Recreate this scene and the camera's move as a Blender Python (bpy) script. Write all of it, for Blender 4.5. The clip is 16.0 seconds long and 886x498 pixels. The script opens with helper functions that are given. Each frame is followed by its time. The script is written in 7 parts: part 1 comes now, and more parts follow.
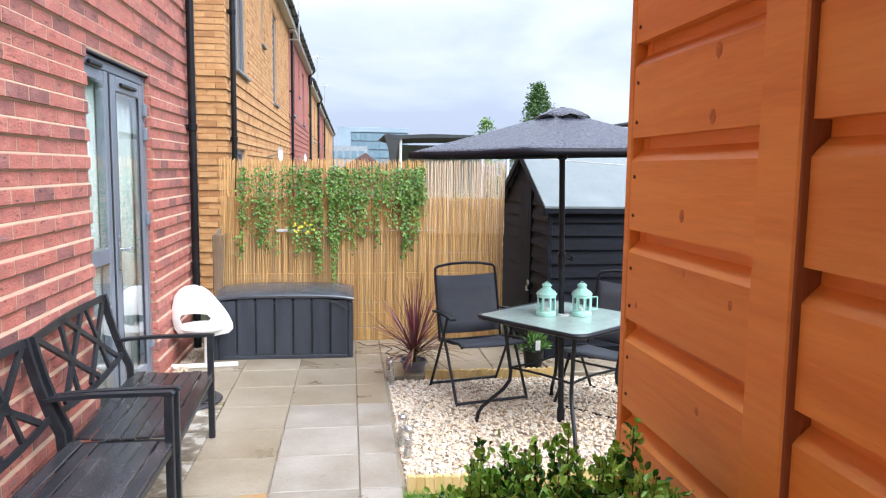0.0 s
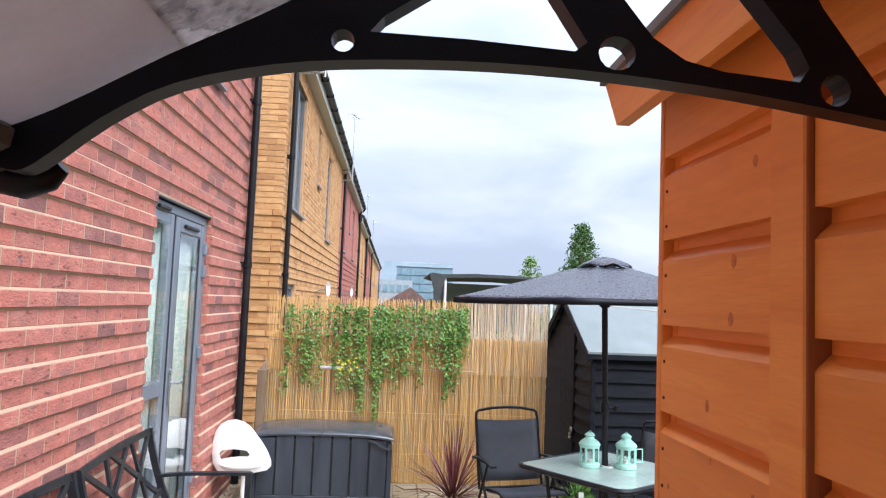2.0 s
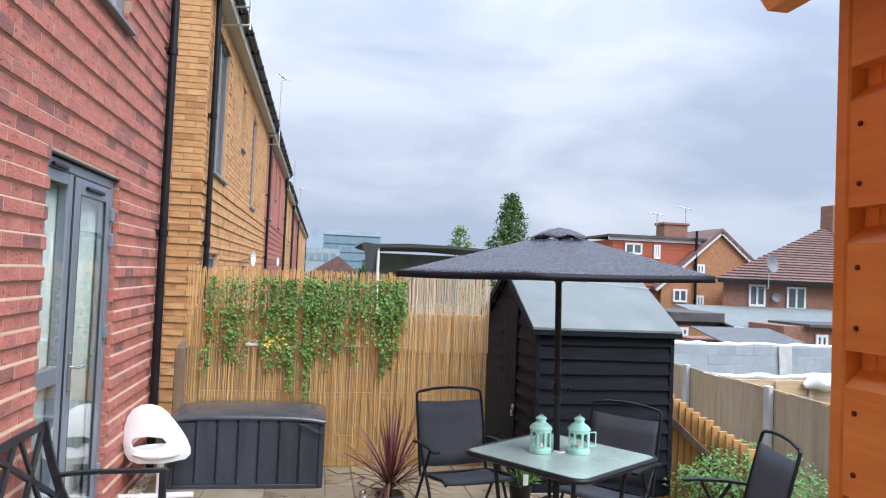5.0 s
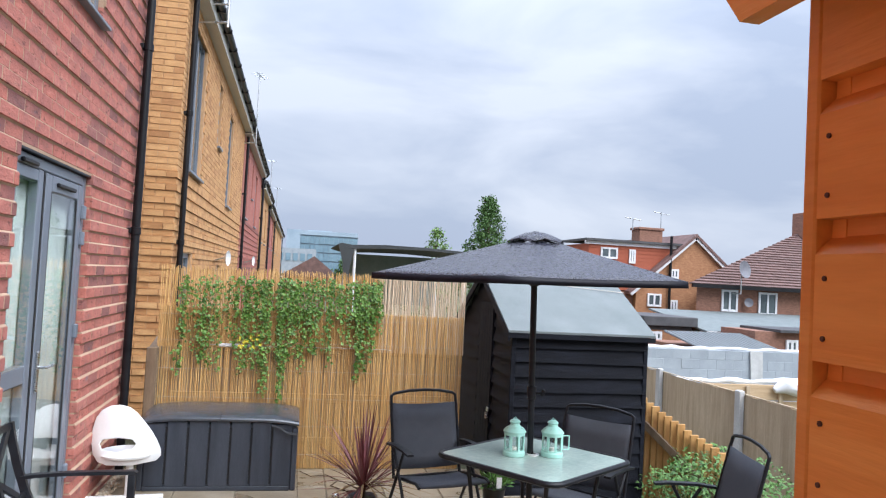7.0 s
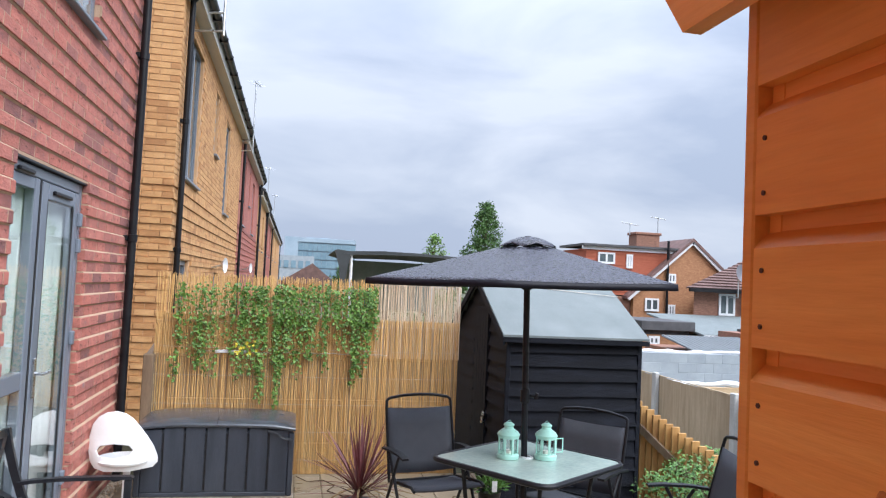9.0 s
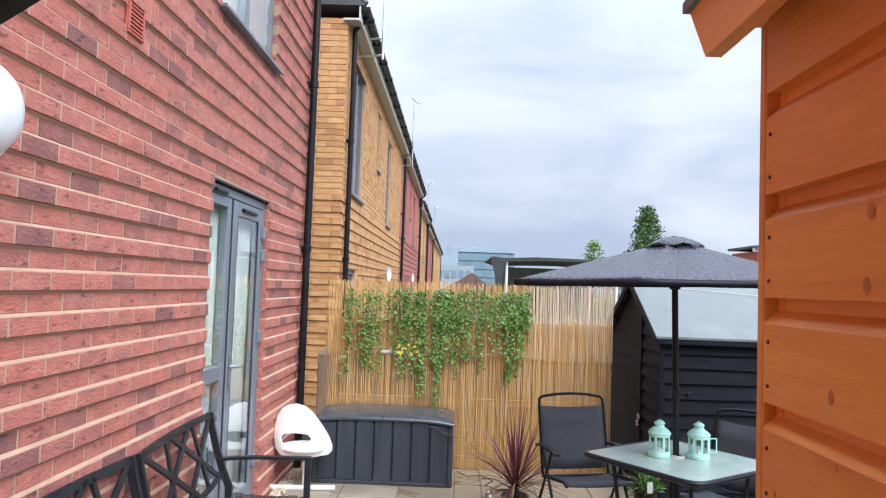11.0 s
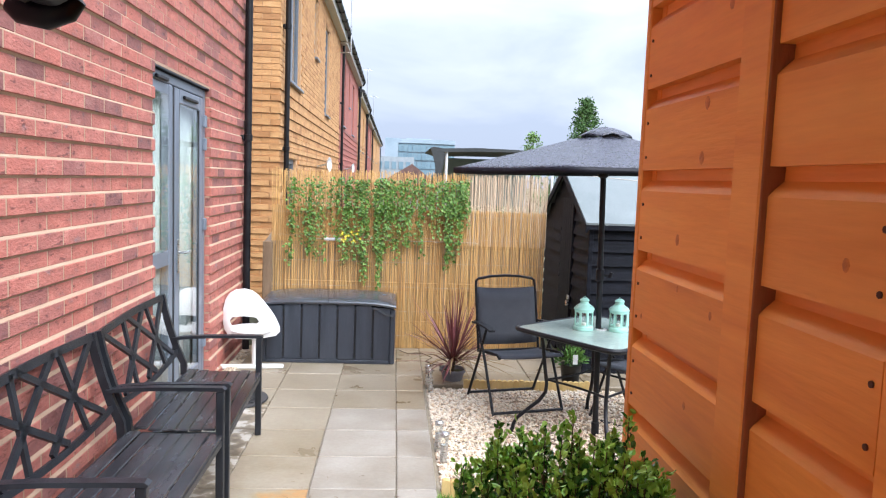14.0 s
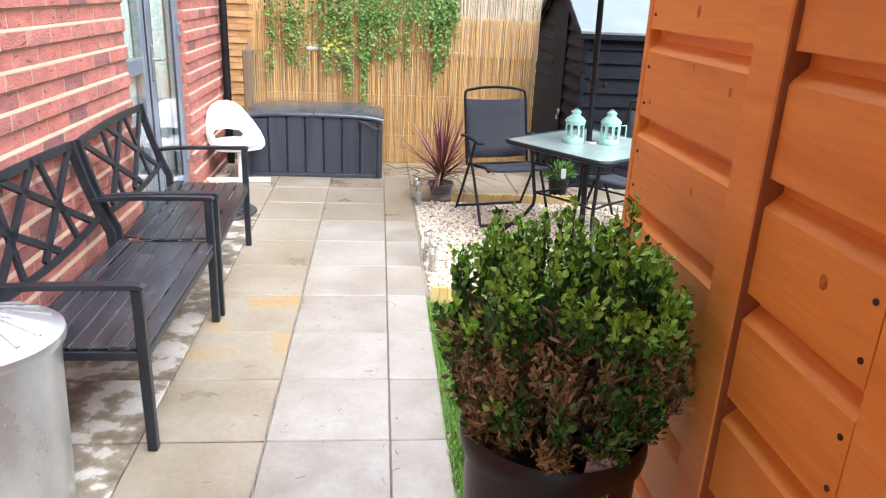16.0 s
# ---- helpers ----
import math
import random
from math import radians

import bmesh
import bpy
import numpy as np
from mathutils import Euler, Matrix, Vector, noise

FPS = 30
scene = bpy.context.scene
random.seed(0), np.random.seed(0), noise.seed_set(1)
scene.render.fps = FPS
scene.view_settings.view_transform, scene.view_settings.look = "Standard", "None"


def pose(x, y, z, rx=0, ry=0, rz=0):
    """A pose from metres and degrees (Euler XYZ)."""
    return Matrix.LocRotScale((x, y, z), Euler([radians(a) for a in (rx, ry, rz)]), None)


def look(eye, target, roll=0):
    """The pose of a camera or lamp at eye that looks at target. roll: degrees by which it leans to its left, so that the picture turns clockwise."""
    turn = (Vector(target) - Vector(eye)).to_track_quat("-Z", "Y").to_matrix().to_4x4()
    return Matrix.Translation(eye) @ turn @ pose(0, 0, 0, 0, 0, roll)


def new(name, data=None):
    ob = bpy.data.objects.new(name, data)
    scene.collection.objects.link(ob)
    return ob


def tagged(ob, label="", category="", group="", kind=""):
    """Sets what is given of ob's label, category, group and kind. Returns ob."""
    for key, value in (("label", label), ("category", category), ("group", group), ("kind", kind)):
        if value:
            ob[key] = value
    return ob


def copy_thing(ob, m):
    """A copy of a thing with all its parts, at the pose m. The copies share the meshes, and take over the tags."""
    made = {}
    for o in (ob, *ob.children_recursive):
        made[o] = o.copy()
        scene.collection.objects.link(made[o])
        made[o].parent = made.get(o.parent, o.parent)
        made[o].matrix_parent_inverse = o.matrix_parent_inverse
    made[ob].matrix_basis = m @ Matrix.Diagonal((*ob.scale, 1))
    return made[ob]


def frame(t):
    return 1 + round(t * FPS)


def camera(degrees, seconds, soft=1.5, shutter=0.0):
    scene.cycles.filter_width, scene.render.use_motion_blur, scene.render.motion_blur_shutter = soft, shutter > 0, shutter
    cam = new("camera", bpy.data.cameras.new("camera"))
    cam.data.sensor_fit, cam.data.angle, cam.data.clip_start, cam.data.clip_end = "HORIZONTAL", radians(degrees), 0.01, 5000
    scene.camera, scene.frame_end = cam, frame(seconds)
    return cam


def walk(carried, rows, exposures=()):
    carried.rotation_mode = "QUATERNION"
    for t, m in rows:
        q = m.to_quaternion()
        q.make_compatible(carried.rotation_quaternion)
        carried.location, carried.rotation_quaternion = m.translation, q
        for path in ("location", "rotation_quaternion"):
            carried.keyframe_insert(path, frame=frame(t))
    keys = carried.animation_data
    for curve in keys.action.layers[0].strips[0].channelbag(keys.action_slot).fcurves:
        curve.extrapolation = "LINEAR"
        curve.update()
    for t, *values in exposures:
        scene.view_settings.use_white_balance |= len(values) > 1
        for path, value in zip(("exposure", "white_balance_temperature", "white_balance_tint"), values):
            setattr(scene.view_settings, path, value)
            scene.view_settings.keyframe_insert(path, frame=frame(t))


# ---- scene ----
cam = camera(62.9, 16.0, soft=1.2)

PATH = [
    (0, (0.587, 0.059, 1.631), (0.843, 2.031, 1.412), 0.7),
    (0.5, (0.564, -0.035, 1.657), (0.752, 1.954, 1.552), 0.8),
    (1, (0.562, -0.032, 1.68), (0.717, 1.961, 1.708), 1.4),
    (1.5, (0.567, -0.026, 1.686), (0.707, 1.965, 1.806), 1.9),
    (2, (0.575, -0.026, 1.689), (0.704, 1.964, 1.838), 2.3),
    (2.5, (0.579, -0.019, 1.684), (0.71, 1.975, 1.75), 2.5),
    (3, (0.575, 0.008, 1.671), (0.714, 2.003, 1.666), 2.5),
    (3.5, (0.578, 0.194, 1.677), (0.709, 2.189, 1.679), 2.0),
    (4, (0.574, 0.325, 1.698), (0.718, 2.319, 1.733), 2.0),
    (4.5, (0.5425, 0.386, 1.717), (0.7865, 2.371, 1.768), 1.8),
    (5, (0.5225, 0.411, 1.718), (0.8535, 2.382, 1.789), 2.4),
    (5.2, (0.5225, 0.422, 1.715), (0.8705, 2.389, 1.798), 2.7),
    (7.5, (0.5295, 0.412, 1.723), (0.9255, 2.371, 1.801), 3.0),
    (8, (0.5295, 0.403, 1.724), (0.9315, 2.361, 1.809), 2.8),
    (8.2, (0.5265, 0.394, 1.725), (0.9335, 2.35, 1.814), 2.7),
    (10.3, (0.609, 0.246, 1.678), (0.831, 2.231, 1.784), 3.1),
    (10.5, (0.611, 0.206, 1.675), (0.744, 2.199, 1.78), 3.1),
    (11, (0.596, 0.124, 1.672), (0.557, 2.121, 1.775), 2.0),
    (11.5, (0.557, 0.004, 1.686), (0.5, 2.0, 1.805), 1.1),
    (12, (0.55, -0.085, 1.682), (0.606, 1.911, 1.792), 1.3),
    (12.5, (0.557, -0.11, 1.676), (0.69, 1.884, 1.749), 1.8),
    (13, (0.565, -0.095, 1.664), (0.72, 1.899, 1.676), 2.2),
    (13.5, (0.575, -0.092, 1.657), (0.721, 1.902, 1.582), 2.2),
    (14, (0.584, -0.09, 1.648), (0.72, 1.896, 1.459), 2.1),
    (14.5, (0.583, -0.089, 1.64), (0.72, 1.88, 1.318), 2.0),
    (15, (0.585, -0.072, 1.613), (0.734, 1.862, 1.126), 2.2),
    (15.5, (0.577, -0.055, 1.6), (0.744, 1.844, 0.992), 2.4),
    (16, (0.578, -0.043, 1.595), (0.761, 1.832, 0.923), 2.6),
]
walk(cam, [(t, look(e, g, r)) for t, e, g, r in PATH],
     [(0.0, 1.36, 6050, 10), (1.0, 1.28, 6050, 10), (3.0, 1.24, 6050, 10), (4.0, 1.05, 6050, 10), (5.0, 0.98, 6050, 10), (8.0, 0.98, 6050, 10),
      (10.5, 1.03, 6050, 10), (11.5, 1.18, 6050, 10), (12.5, 1.28, 6050, 10), (14.5, 1.42, 6050, 10), (16.0, 1.68, 6050, 10)])

# ---- light ----
SUN_EL, SUN_AZ = radians(46), radians(140)
world = bpy.data.worlds.new("overcast_sky")
scene.world = world
world.use_nodes = True
wn, wl = world.node_tree.nodes, world.node_tree.links
wn.clear()
w_out, w_bg = wn.new("ShaderNodeOutputWorld"), wn.new("ShaderNodeBackground")
w_sky = wn.new("ShaderNodeTexSky")
w_sky.sky_type, w_sky.sun_disc, w_sky.sun_elevation, w_sky.sun_rotation = "NISHITA", False, SUN_EL, SUN_AZ
w_sky.dust_density = 4.0
w_co = wn.new("ShaderNodeTexCoord")
w_map = wn.new("ShaderNodeMapping")
w_map.inputs["Scale"].default_value = (1.0, 1.0, 3.2)
w_noise = wn.new("ShaderNodeTexNoise")
w_noise.inputs["Scale"].default_value, w_noise.inputs["Detail"].default_value = 2.2, 6.0
w_noise.inputs["Roughness"].default_value, w_noise.inputs["Distortion"].default_value = 0.5, 0.4
w_ramp = wn.new("ShaderNodeValToRGB")
w_ramp.color_ramp.elements[0].position, w_ramp.color_ramp.elements[0].color = 0.39, (5.7, 6.4, 7.9, 1)
w_ramp.color_ramp.elements[1].position, w_ramp.color_ramp.elements[1].color = 0.61, (8.9, 9.3, 10.2, 1)
w_mix = wn.new("ShaderNodeMixRGB")
w_mix.inputs[0].default_value = 0.86
wl.new(w_co.outputs["Generated"], w_map.inputs[0])
wl.new(w_map.outputs[0], w_noise.inputs["Vector"])
wl.new(w_noise.outputs["Fac"], w_ramp.inputs[0])
wl.new(w_sky.outputs[0], w_mix.inputs[1])
wl.new(w_ramp.outputs[0], w_mix.inputs[2])
# an overcast sky is two to three times as bright overhead as at the horizon
w_sep, w_up, w_grad = wn.new("ShaderNodeSeparateXYZ"), wn.new("ShaderNodeMath"), wn.new("ShaderNodeMath")
w_up.operation, w_grad.operation = "MAXIMUM", "MULTIPLY_ADD"
w_up.inputs[1].default_value = 0.0
w_sq = wn.new("ShaderNodeMath")
w_sq.operation = "POWER"
w_sq.inputs[1].default_value = 2.8
w_grad.inputs[1].default_value, w_grad.inputs[2].default_value = 4.4, 0.93
w_mul = wn.new("ShaderNodeVectorMath")
w_mul.operation = "MULTIPLY"
wl.new(w_co.outputs["Generated"], w_sep.inputs[0])
wl.new(w_sep.outputs["Z"], w_up.inputs[0])
wl.new(w_up.outputs[0], w_sq.inputs[0])
wl.new(w_sq.outputs[0], w_grad.inputs[0])
wl.new(w_mix.outputs[0], w_mul.inputs[0])
wl.new(w_grad.outputs[0], w_mul.inputs[1])
wl.new(w_mul.outputs[0], w_bg.inputs[0])
w_bg.inputs[1].default_value = 0.053
wl.new(w_bg.outputs[0], w_out.inputs[0])
sun = new("sun", bpy.data.lights.new("sun", "SUN"))
sun.data.energy, sun.data.angle, sun.data.color = 1.8, radians(50), (1.0, 0.98, 0.95)
sun.matrix_basis = look((math.sin(SUN_AZ) * 30, math.cos(SUN_AZ) * 30, 30 * math.tan(SUN_EL)), (0, 0, 0))

# ---- materials ----
def ramp(nt, fac, stops):
    r = nt.nodes.new("ShaderNodeValToRGB")
    while len(r.color_ramp.elements) < len(stops):
        r.color_ramp.elements.new(0.5)
    for e, (p, c) in zip(r.color_ramp.elements, stops):
        e.position, e.color = p, (*c, 1)
    nt.links.new(fac, r.inputs[0])
    return r.outputs[0]


def noise_tex(nt, scale, detail=4.0, stretch=(1, 1, 1), rough=0.55, distort=0.0):
    co, mp, n = nt.nodes.new("ShaderNodeTexCoord"), nt.nodes.new("ShaderNodeMapping"), nt.nodes.new("ShaderNodeTexNoise")
    mp.inputs["Scale"].default_value = stretch
    n.inputs["Scale"].default_value, n.inputs["Detail"].default_value = scale, detail
    n.inputs["Roughness"].default_value, n.inputs["Distortion"].default_value = rough, distort
    nt.links.new(co.outputs["Object"], mp.inputs[0])
    # every piece takes its own cut of the grain
    ob = nt.nodes.new("ShaderNodeObjectInfo")
    ge = nt.nodes.new("ShaderNodeNewGeometry")
    ad, va = nt.nodes.new("ShaderNodeMath"), nt.nodes.new("ShaderNodeVectorMath")
    ad.operation, va.operation = "ADD", "ADD"
    sc = nt.nodes.new("ShaderNodeMath")
    sc.operation = "MULTIPLY"
    sc.inputs[1].default_value = 37.0
    nt.links.new(ob.outputs["Random"], ad.inputs[0])
    nt.links.new(ge.outputs["Random Per Island"], ad.inputs[1])
    nt.links.new(ad.outputs[0], sc.inputs[0])
    nt.links.new(mp.outputs[0], va.inputs[0])
    nt.links.new(sc.outputs[0], va.inputs[1])
    nt.links.new(va.outputs[0], n.inputs["Vector"])
    return n.outputs["Fac"]


def piece_random(nt):
    ob, ge = nt.nodes.new("ShaderNodeObjectInfo"), nt.nodes.new("ShaderNodeNewGeometry")
    ad, fr = nt.nodes.new("ShaderNodeMath"), nt.nodes.new("ShaderNodeMath")
    ad.operation, fr.operation = "ADD", "FRACT"
    nt.links.new(ob.outputs["Random"], ad.inputs[0])
    nt.links.new(ge.outputs["Random Per Island"], ad.inputs[1])
    nt.links.new(ad.outputs[0], fr.inputs[0])
    return fr.outputs[0]


def blend(nt, fac, a, b, mode="MIX"):
    m = nt.nodes.new("ShaderNodeMixRGB")
    m.blend_type = mode
    for i, v in enumerate((fac, a, b)):
        if isinstance(v, (int, float)):
            m.inputs[i].default_value = v
        elif isinstance(v, tuple):
            m.inputs[i].default_value = (*v, 1)
        else:
            nt.links.new(v, m.inputs[i])
    return m.outputs[0]


def material(name, stops, scale=8.0, stretch=(1, 1, 1), rough=0.6, metal=0.0, bump=0.2, fine=60.0, fine_amount=0.25, pieces=None,
             rough_var=0.12, spec=0.5, detail=5.0, distort=0.0, bump_dist=0.01, flecks=0.0):
    """Colour from a coarse noise through stops, a finer grain over it, a tint for each piece, and relief from the grain."""
    m = bpy.data.materials.new(name)
    m.use_nodes = True
    nt = m.node_tree
    p = nt.nodes["Principled BSDF"]
    coarse = noise_tex(nt, scale, detail, stretch, 0.55, distort)
    grain = noise_tex(nt, fine, 3.0, stretch)
    col = ramp(nt, coarse, stops)
    if pieces:
        col = blend(nt, 0.75, col, ramp(nt, piece_random(nt), pieces), "MULTIPLY")
    if fine_amount:
        col = blend(nt, fine_amount, col, ramp(nt, grain, [(0.3, (0.35, 0.35, 0.35)), (0.7, (1.0, 1.0, 1.0))]), "MULTIPLY")
    if flecks:
        # small dark creases and burnt marks
        spots = noise_tex(nt, 26, 3.0, (1, 0.55, 1.8), 0.6)
        col = blend(nt, flecks, col, ramp(nt, spots, [(0.33, (0.12, 0.11, 0.14)), (0.39, (1.0, 1.0, 1.0))]), "MULTIPLY")
    nt.links.new(col, p.inputs["Base Color"])
    r = nt.nodes.new("ShaderNodeMapRange")
    r.inputs[3].default_value, r.inputs[4].default_value = max(0.02, rough - rough_var), min(1.0, rough + rough_var)
    nt.links.new(coarse, r.inputs[0])
    nt.links.new(r.outputs[0], p.inputs["Roughness"])
    p.inputs["Metallic"].default_value = metal
    p.inputs["Specular IOR Level"].default_value = spec
    if bump:
        b = nt.nodes.new("ShaderNodeBump")
        b.inputs["Strength"].default_value, b.inputs["Distance"].default_value = bump, bump_dist
        nt.links.new(grain, b.inputs["Height"])
        nt.links.new(b.outputs[0], p.inputs["Normal"])
    return m


def glass_material(name, tint, rough=0.02):
    m = bpy.data.materials.new(name)
    m.use_nodes = True
    p = m.node_tree.nodes["Principled BSDF"]
    p.inputs["Base Color"].default_value = (*tint, 1)
    p.inputs["Roughness"].default_value = rough
    p.inputs["Transmission Weight"].default_value = 1.0
    p.inputs["IOR"].default_value = 1.5
    return m


BRICK_TINTS = [(0.0, (0.36, 0.46, 0.58)), (0.10, (0.52, 0.60, 0.70)), (0.20, (0.72, 0.74, 0.80)), (0.32, (0.95, 0.92, 0.92)), (0.6, (1, 1, 1)), (0.85, (1.0, 0.88, 0.82)), (1.0, (0.88, 0.98, 1.0))]
M_BRICK = material("red_brick", [(0.24, (0.27, 0.17, 0.17)), (0.36, (0.41, 0.150, 0.118)), (0.55, (0.51, 0.178, 0.138)), (0.78, (0.60, 0.265, 0.205))], 9, (1, 1, 2.2), 0.8, pieces=BRICK_TINTS, fine=42, fine_amount=0.26, bump=0.8, bump_dist=0.006, flecks=0.6)
M_MORTAR = material("tan_mortar", [(0.3, (0.38, 0.25, 0.165)), (0.7, (0.50, 0.34, 0.235))], 5, rough=0.9, fine=160, fine_amount=0.2)
M_BUFF = material("buff_brick", [(0.22, (0.42, 0.225, 0.10)), (0.38, (0.58, 0.32, 0.135)), (0.6, (0.68, 0.39, 0.17)), (0.8, (0.74, 0.45, 0.22))], 5, (1, 1, 2), 0.82, pieces=[(0, (0.58, 0.46, 0.42)), (0.12, (0.78, 0.68, 0.62)), (0.3, (0.94, 0.90, 0.88)), (1, (1, 1, 1))], fine=60, fine_amount=0.25, bump=0.35)
M_BUFF_MORTAR = material("buff_mortar", [(0.3, (0.52, 0.31, 0.165)), (0.7, (0.62, 0.385, 0.21))], 5, rough=0.9)
M_UPVC = material("grey_frame_paint", [(0.3, (0.150, 0.175, 0.215)), (0.7, (0.185, 0.210, 0.250))], 3, rough=0.35, fine=300, fine_amount=0.05, bump=0.03)
M_RUBBER = material("black_rubber", [(0.3, (0.012, 0.012, 0.014)), (0.7, (0.02, 0.02, 0.022))], 10, rough=0.6)
M_GLASS = glass_material("clear_glass", (0.93, 0.97, 0.96))
M_PANEBACK = material("pale_pane_backing", [(0.3, (0.47, 0.53, 0.52)), (0.7, (0.56, 0.62, 0.60))], 2, (1, 3, 0.6), 0.9, fine=200, fine_amount=0.1)
M_CHROME = material("brushed_steel", [(0.3, (0.55, 0.56, 0.57)), (0.7, (0.68, 0.69, 0.70))], 20, (1, 1, 8), 0.28, 1.0, fine=200, fine_amount=0.1, bump=0.05)
M_BLACKPIPE = material("black_plastic_pipe", [(0.3, (0.006, 0.006, 0.008)), (0.7, (0.012, 0.012, 0.014))], 4, rough=0.38, fine_amount=0.1, bump=0.03, spec=0.3)
M_BENCH = material("dark_painted_steel", [(0.3, (0.012, 0.014, 0.018)), (0.7, (0.024, 0.027, 0.033))], 14, rough=0.36, fine=220, fine_amount=0.25, bump=0.12, spec=0.4)
M_SEATSLAT = material("wet_dark_slat", [(0.35, (0.018, 0.018, 0.021)), (0.65, (0.050, 0.050, 0.056))], 9, (1, 0.3, 1), 0.24, fine=120, fine_amount=0.3, bump=0.1, rough_var=0.18, spec=0.6)
M_ORANGE = material("orange_stained_pine", [(0.22, (0.66, 0.225, 0.030)), (0.42, (0.80, 0.318, 0.052)), (0.6, (0.85, 0.368, 0.070)), (0.8, (0.88, 0.42, 0.095))], 2.6, (6, 0.7, 8), 0.5, spec=0.45, pieces=[(0, (0.84, 0.80, 0.78)), (1, (1, 1, 1))], fine=24, fine_amount=0.12, bump=0.16, distort=0.6, bump_dist=0.004)
# brown that carries the shade on the batten's near side
M_BATTENSHADE = material("batten_shade_brown", [(0.3, (0.24, 0.065, 0.012)), (0.7, (0.36, 0.10, 0.018))], 6, (6, 6, 0.8), 0.6)
M_KNOT = material("dark_pine_knot", [(0.35, (0.40, 0.125, 0.018)), (0.65, (0.62, 0.205, 0.032))], 120, rough=0.55)
M_NAIL = material("rusty_nail", [(0.3, (0.05, 0.022, 0.015)), (0.7, (0.10, 0.04, 0.02))], 80, rough=0.6, metal=0.3)
M_BLACKWOOD = material("black_stained_timber", [(0.25, (0.003, 0.0038, 0.0075)), (0.5, (0.0075, 0.0092, 0.0155)), (0.68, (0.016, 0.019, 0.030)), (0.85, (0.045, 0.052, 0.075))], 2.5, (0.9, 6, 7), 0.62, spec=0.16, pieces=[(0, (0.6, 0.6, 0.62)), (1, (1, 1, 1))], fine=40, fine_amount=0.35, bump=0.5, distort=0.5)
M_FELT = material("grey_mineral_felt", [(0.3, (0.155, 0.18, 0.18)), (0.7, (0.21, 0.235, 0.235))], 3, rough=0.8, fine=300, fine_amount=0.25, bump=0.3, spec=0.3)
M_REED = material("golden_reed", [(0.3, (0.58, 0.34, 0.12)), (0.55, (0.78, 0.51, 0.20)), (0.8, (0.86, 0.64, 0.32))], 3, (1, 1, 0.6), 0.6, pieces=[(0, (0.20, 0.13, 0.09)), (0.10, (0.55, 0.42, 0.3)), (0.2, (1.0, 0.95, 0.88)), (0.8, (1, 1, 1)), (1, (1.0, 0.98, 0.95))], fine=30, fine_amount=0.2, bump=0.1)
# reed colour made paler to stand in for sky light coming through
M_REED_BACKLIT = material("backlit_reed", [(0.3, (0.66, 0.52, 0.35)), (0.7, (0.82, 0.70, 0.55))], 3, (1, 1, 0.6), 0.6, pieces=[(0, (0.6, 0.5, 0.42)), (0.5, (1, 1, 1)), (1, (0.95, 0.9, 0.85))], fine=30, fine_amount=0.2, bump=0.1)
M_OLDWOOD = material("weathered_timber", [(0.3, (0.13, 0.085, 0.05)), (0.7, (0.26, 0.18, 0.11))], 3, (6, 6, 0.8), 0.75, fine=40, fine_amount=0.3, bump=0.3)
M_RAILWOOD = material("pale_timber", [(0.3, (0.42, 0.29, 0.16)), (0.7, (0.58, 0.43, 0.27))], 3, (0.8, 6, 6), 0.75, fine=40, fine_amount=0.25)
M_BOX = material("anthracite_plastic", [(0.3, (0.034, 0.042, 0.058)), (0.7, (0.056, 0.066, 0.086))], 3, (5, 5, 0.7), 0.42, fine=50, fine_amount=0.3, bump=0.25, bump_dist=0.003)
M_BOXLID = material("wet_anthracite_lid", [(0.35, (0.045, 0.053, 0.064)), (0.65, (0.075, 0.085, 0.10))], 5, (1, 3, 1), 0.2, fine=45, fine_amount=0.2, bump=0.1, rough_var=0.12, spec=0.7)
M_WHITE = material("white_plastic", [(0.3, (0.74, 0.75, 0.75)), (0.7, (0.82, 0.83, 0.83))], 4, rough=0.32, fine_amount=0.05, bump=0.02)
M_SLING = material("grey_mesh_sling", [(0.3, (0.066, 0.073, 0.090)), (0.7, (0.096, 0.104, 0.124))], 5, rough=0.7, fine=420, fine_amount=0.4, bump=0.4, bump_dist=0.002)
M_TUBE = material("dark_powder_coat", [(0.3, (0.008, 0.009, 0.012)), (0.7, (0.015, 0.016, 0.020))], 10, rough=0.42, fine=200, fine_amount=0.15, bump=0.05, spec=0.28)
M_TABLEGLASS = material("rippled_table_glass", [(0.3, (0.42, 0.55, 0.51)), (0.7, (0.55, 0.67, 0.62))], 5, rough=0.13, fine=40, fine_amount=0.15, bump=0.12, rough_var=0.06, spec=0.8)
M_MINT = material("mint_enamel", [(0.3, (0.40, 0.76, 0.66)), (0.7, (0.48, 0.83, 0.73))], 6, rough=0.35, fine_amount=0.05, bump=0.02)
M_CANDLE = material("white_wax", [(0.3, (0.75, 0.73, 0.68)), (0.7, (0.85, 0.83, 0.78))], 8, rough=0.5)
# speckle in the wet cloth's colour stands for glints on raindrops
M_PARASOL = material("wet_charcoal_polyester", [(0.35, (0.017, 0.017, 0.029)), (0.65, (0.060, 0.059, 0.088))], 48, (1, 1, 1), 0.30, fine=48, fine_amount=0.85, bump=1.0, rough_var=0.22, bump_dist=0.012)
# wet valance cloth, darker than the canopy to hold its underside shading
M_VALANCE = material("shaded_wet_valance", [(0.3, (0.006, 0.006, 0.011)), (0.7, (0.013, 0.013, 0.020))], 8, rough=0.5, spec=0.2)
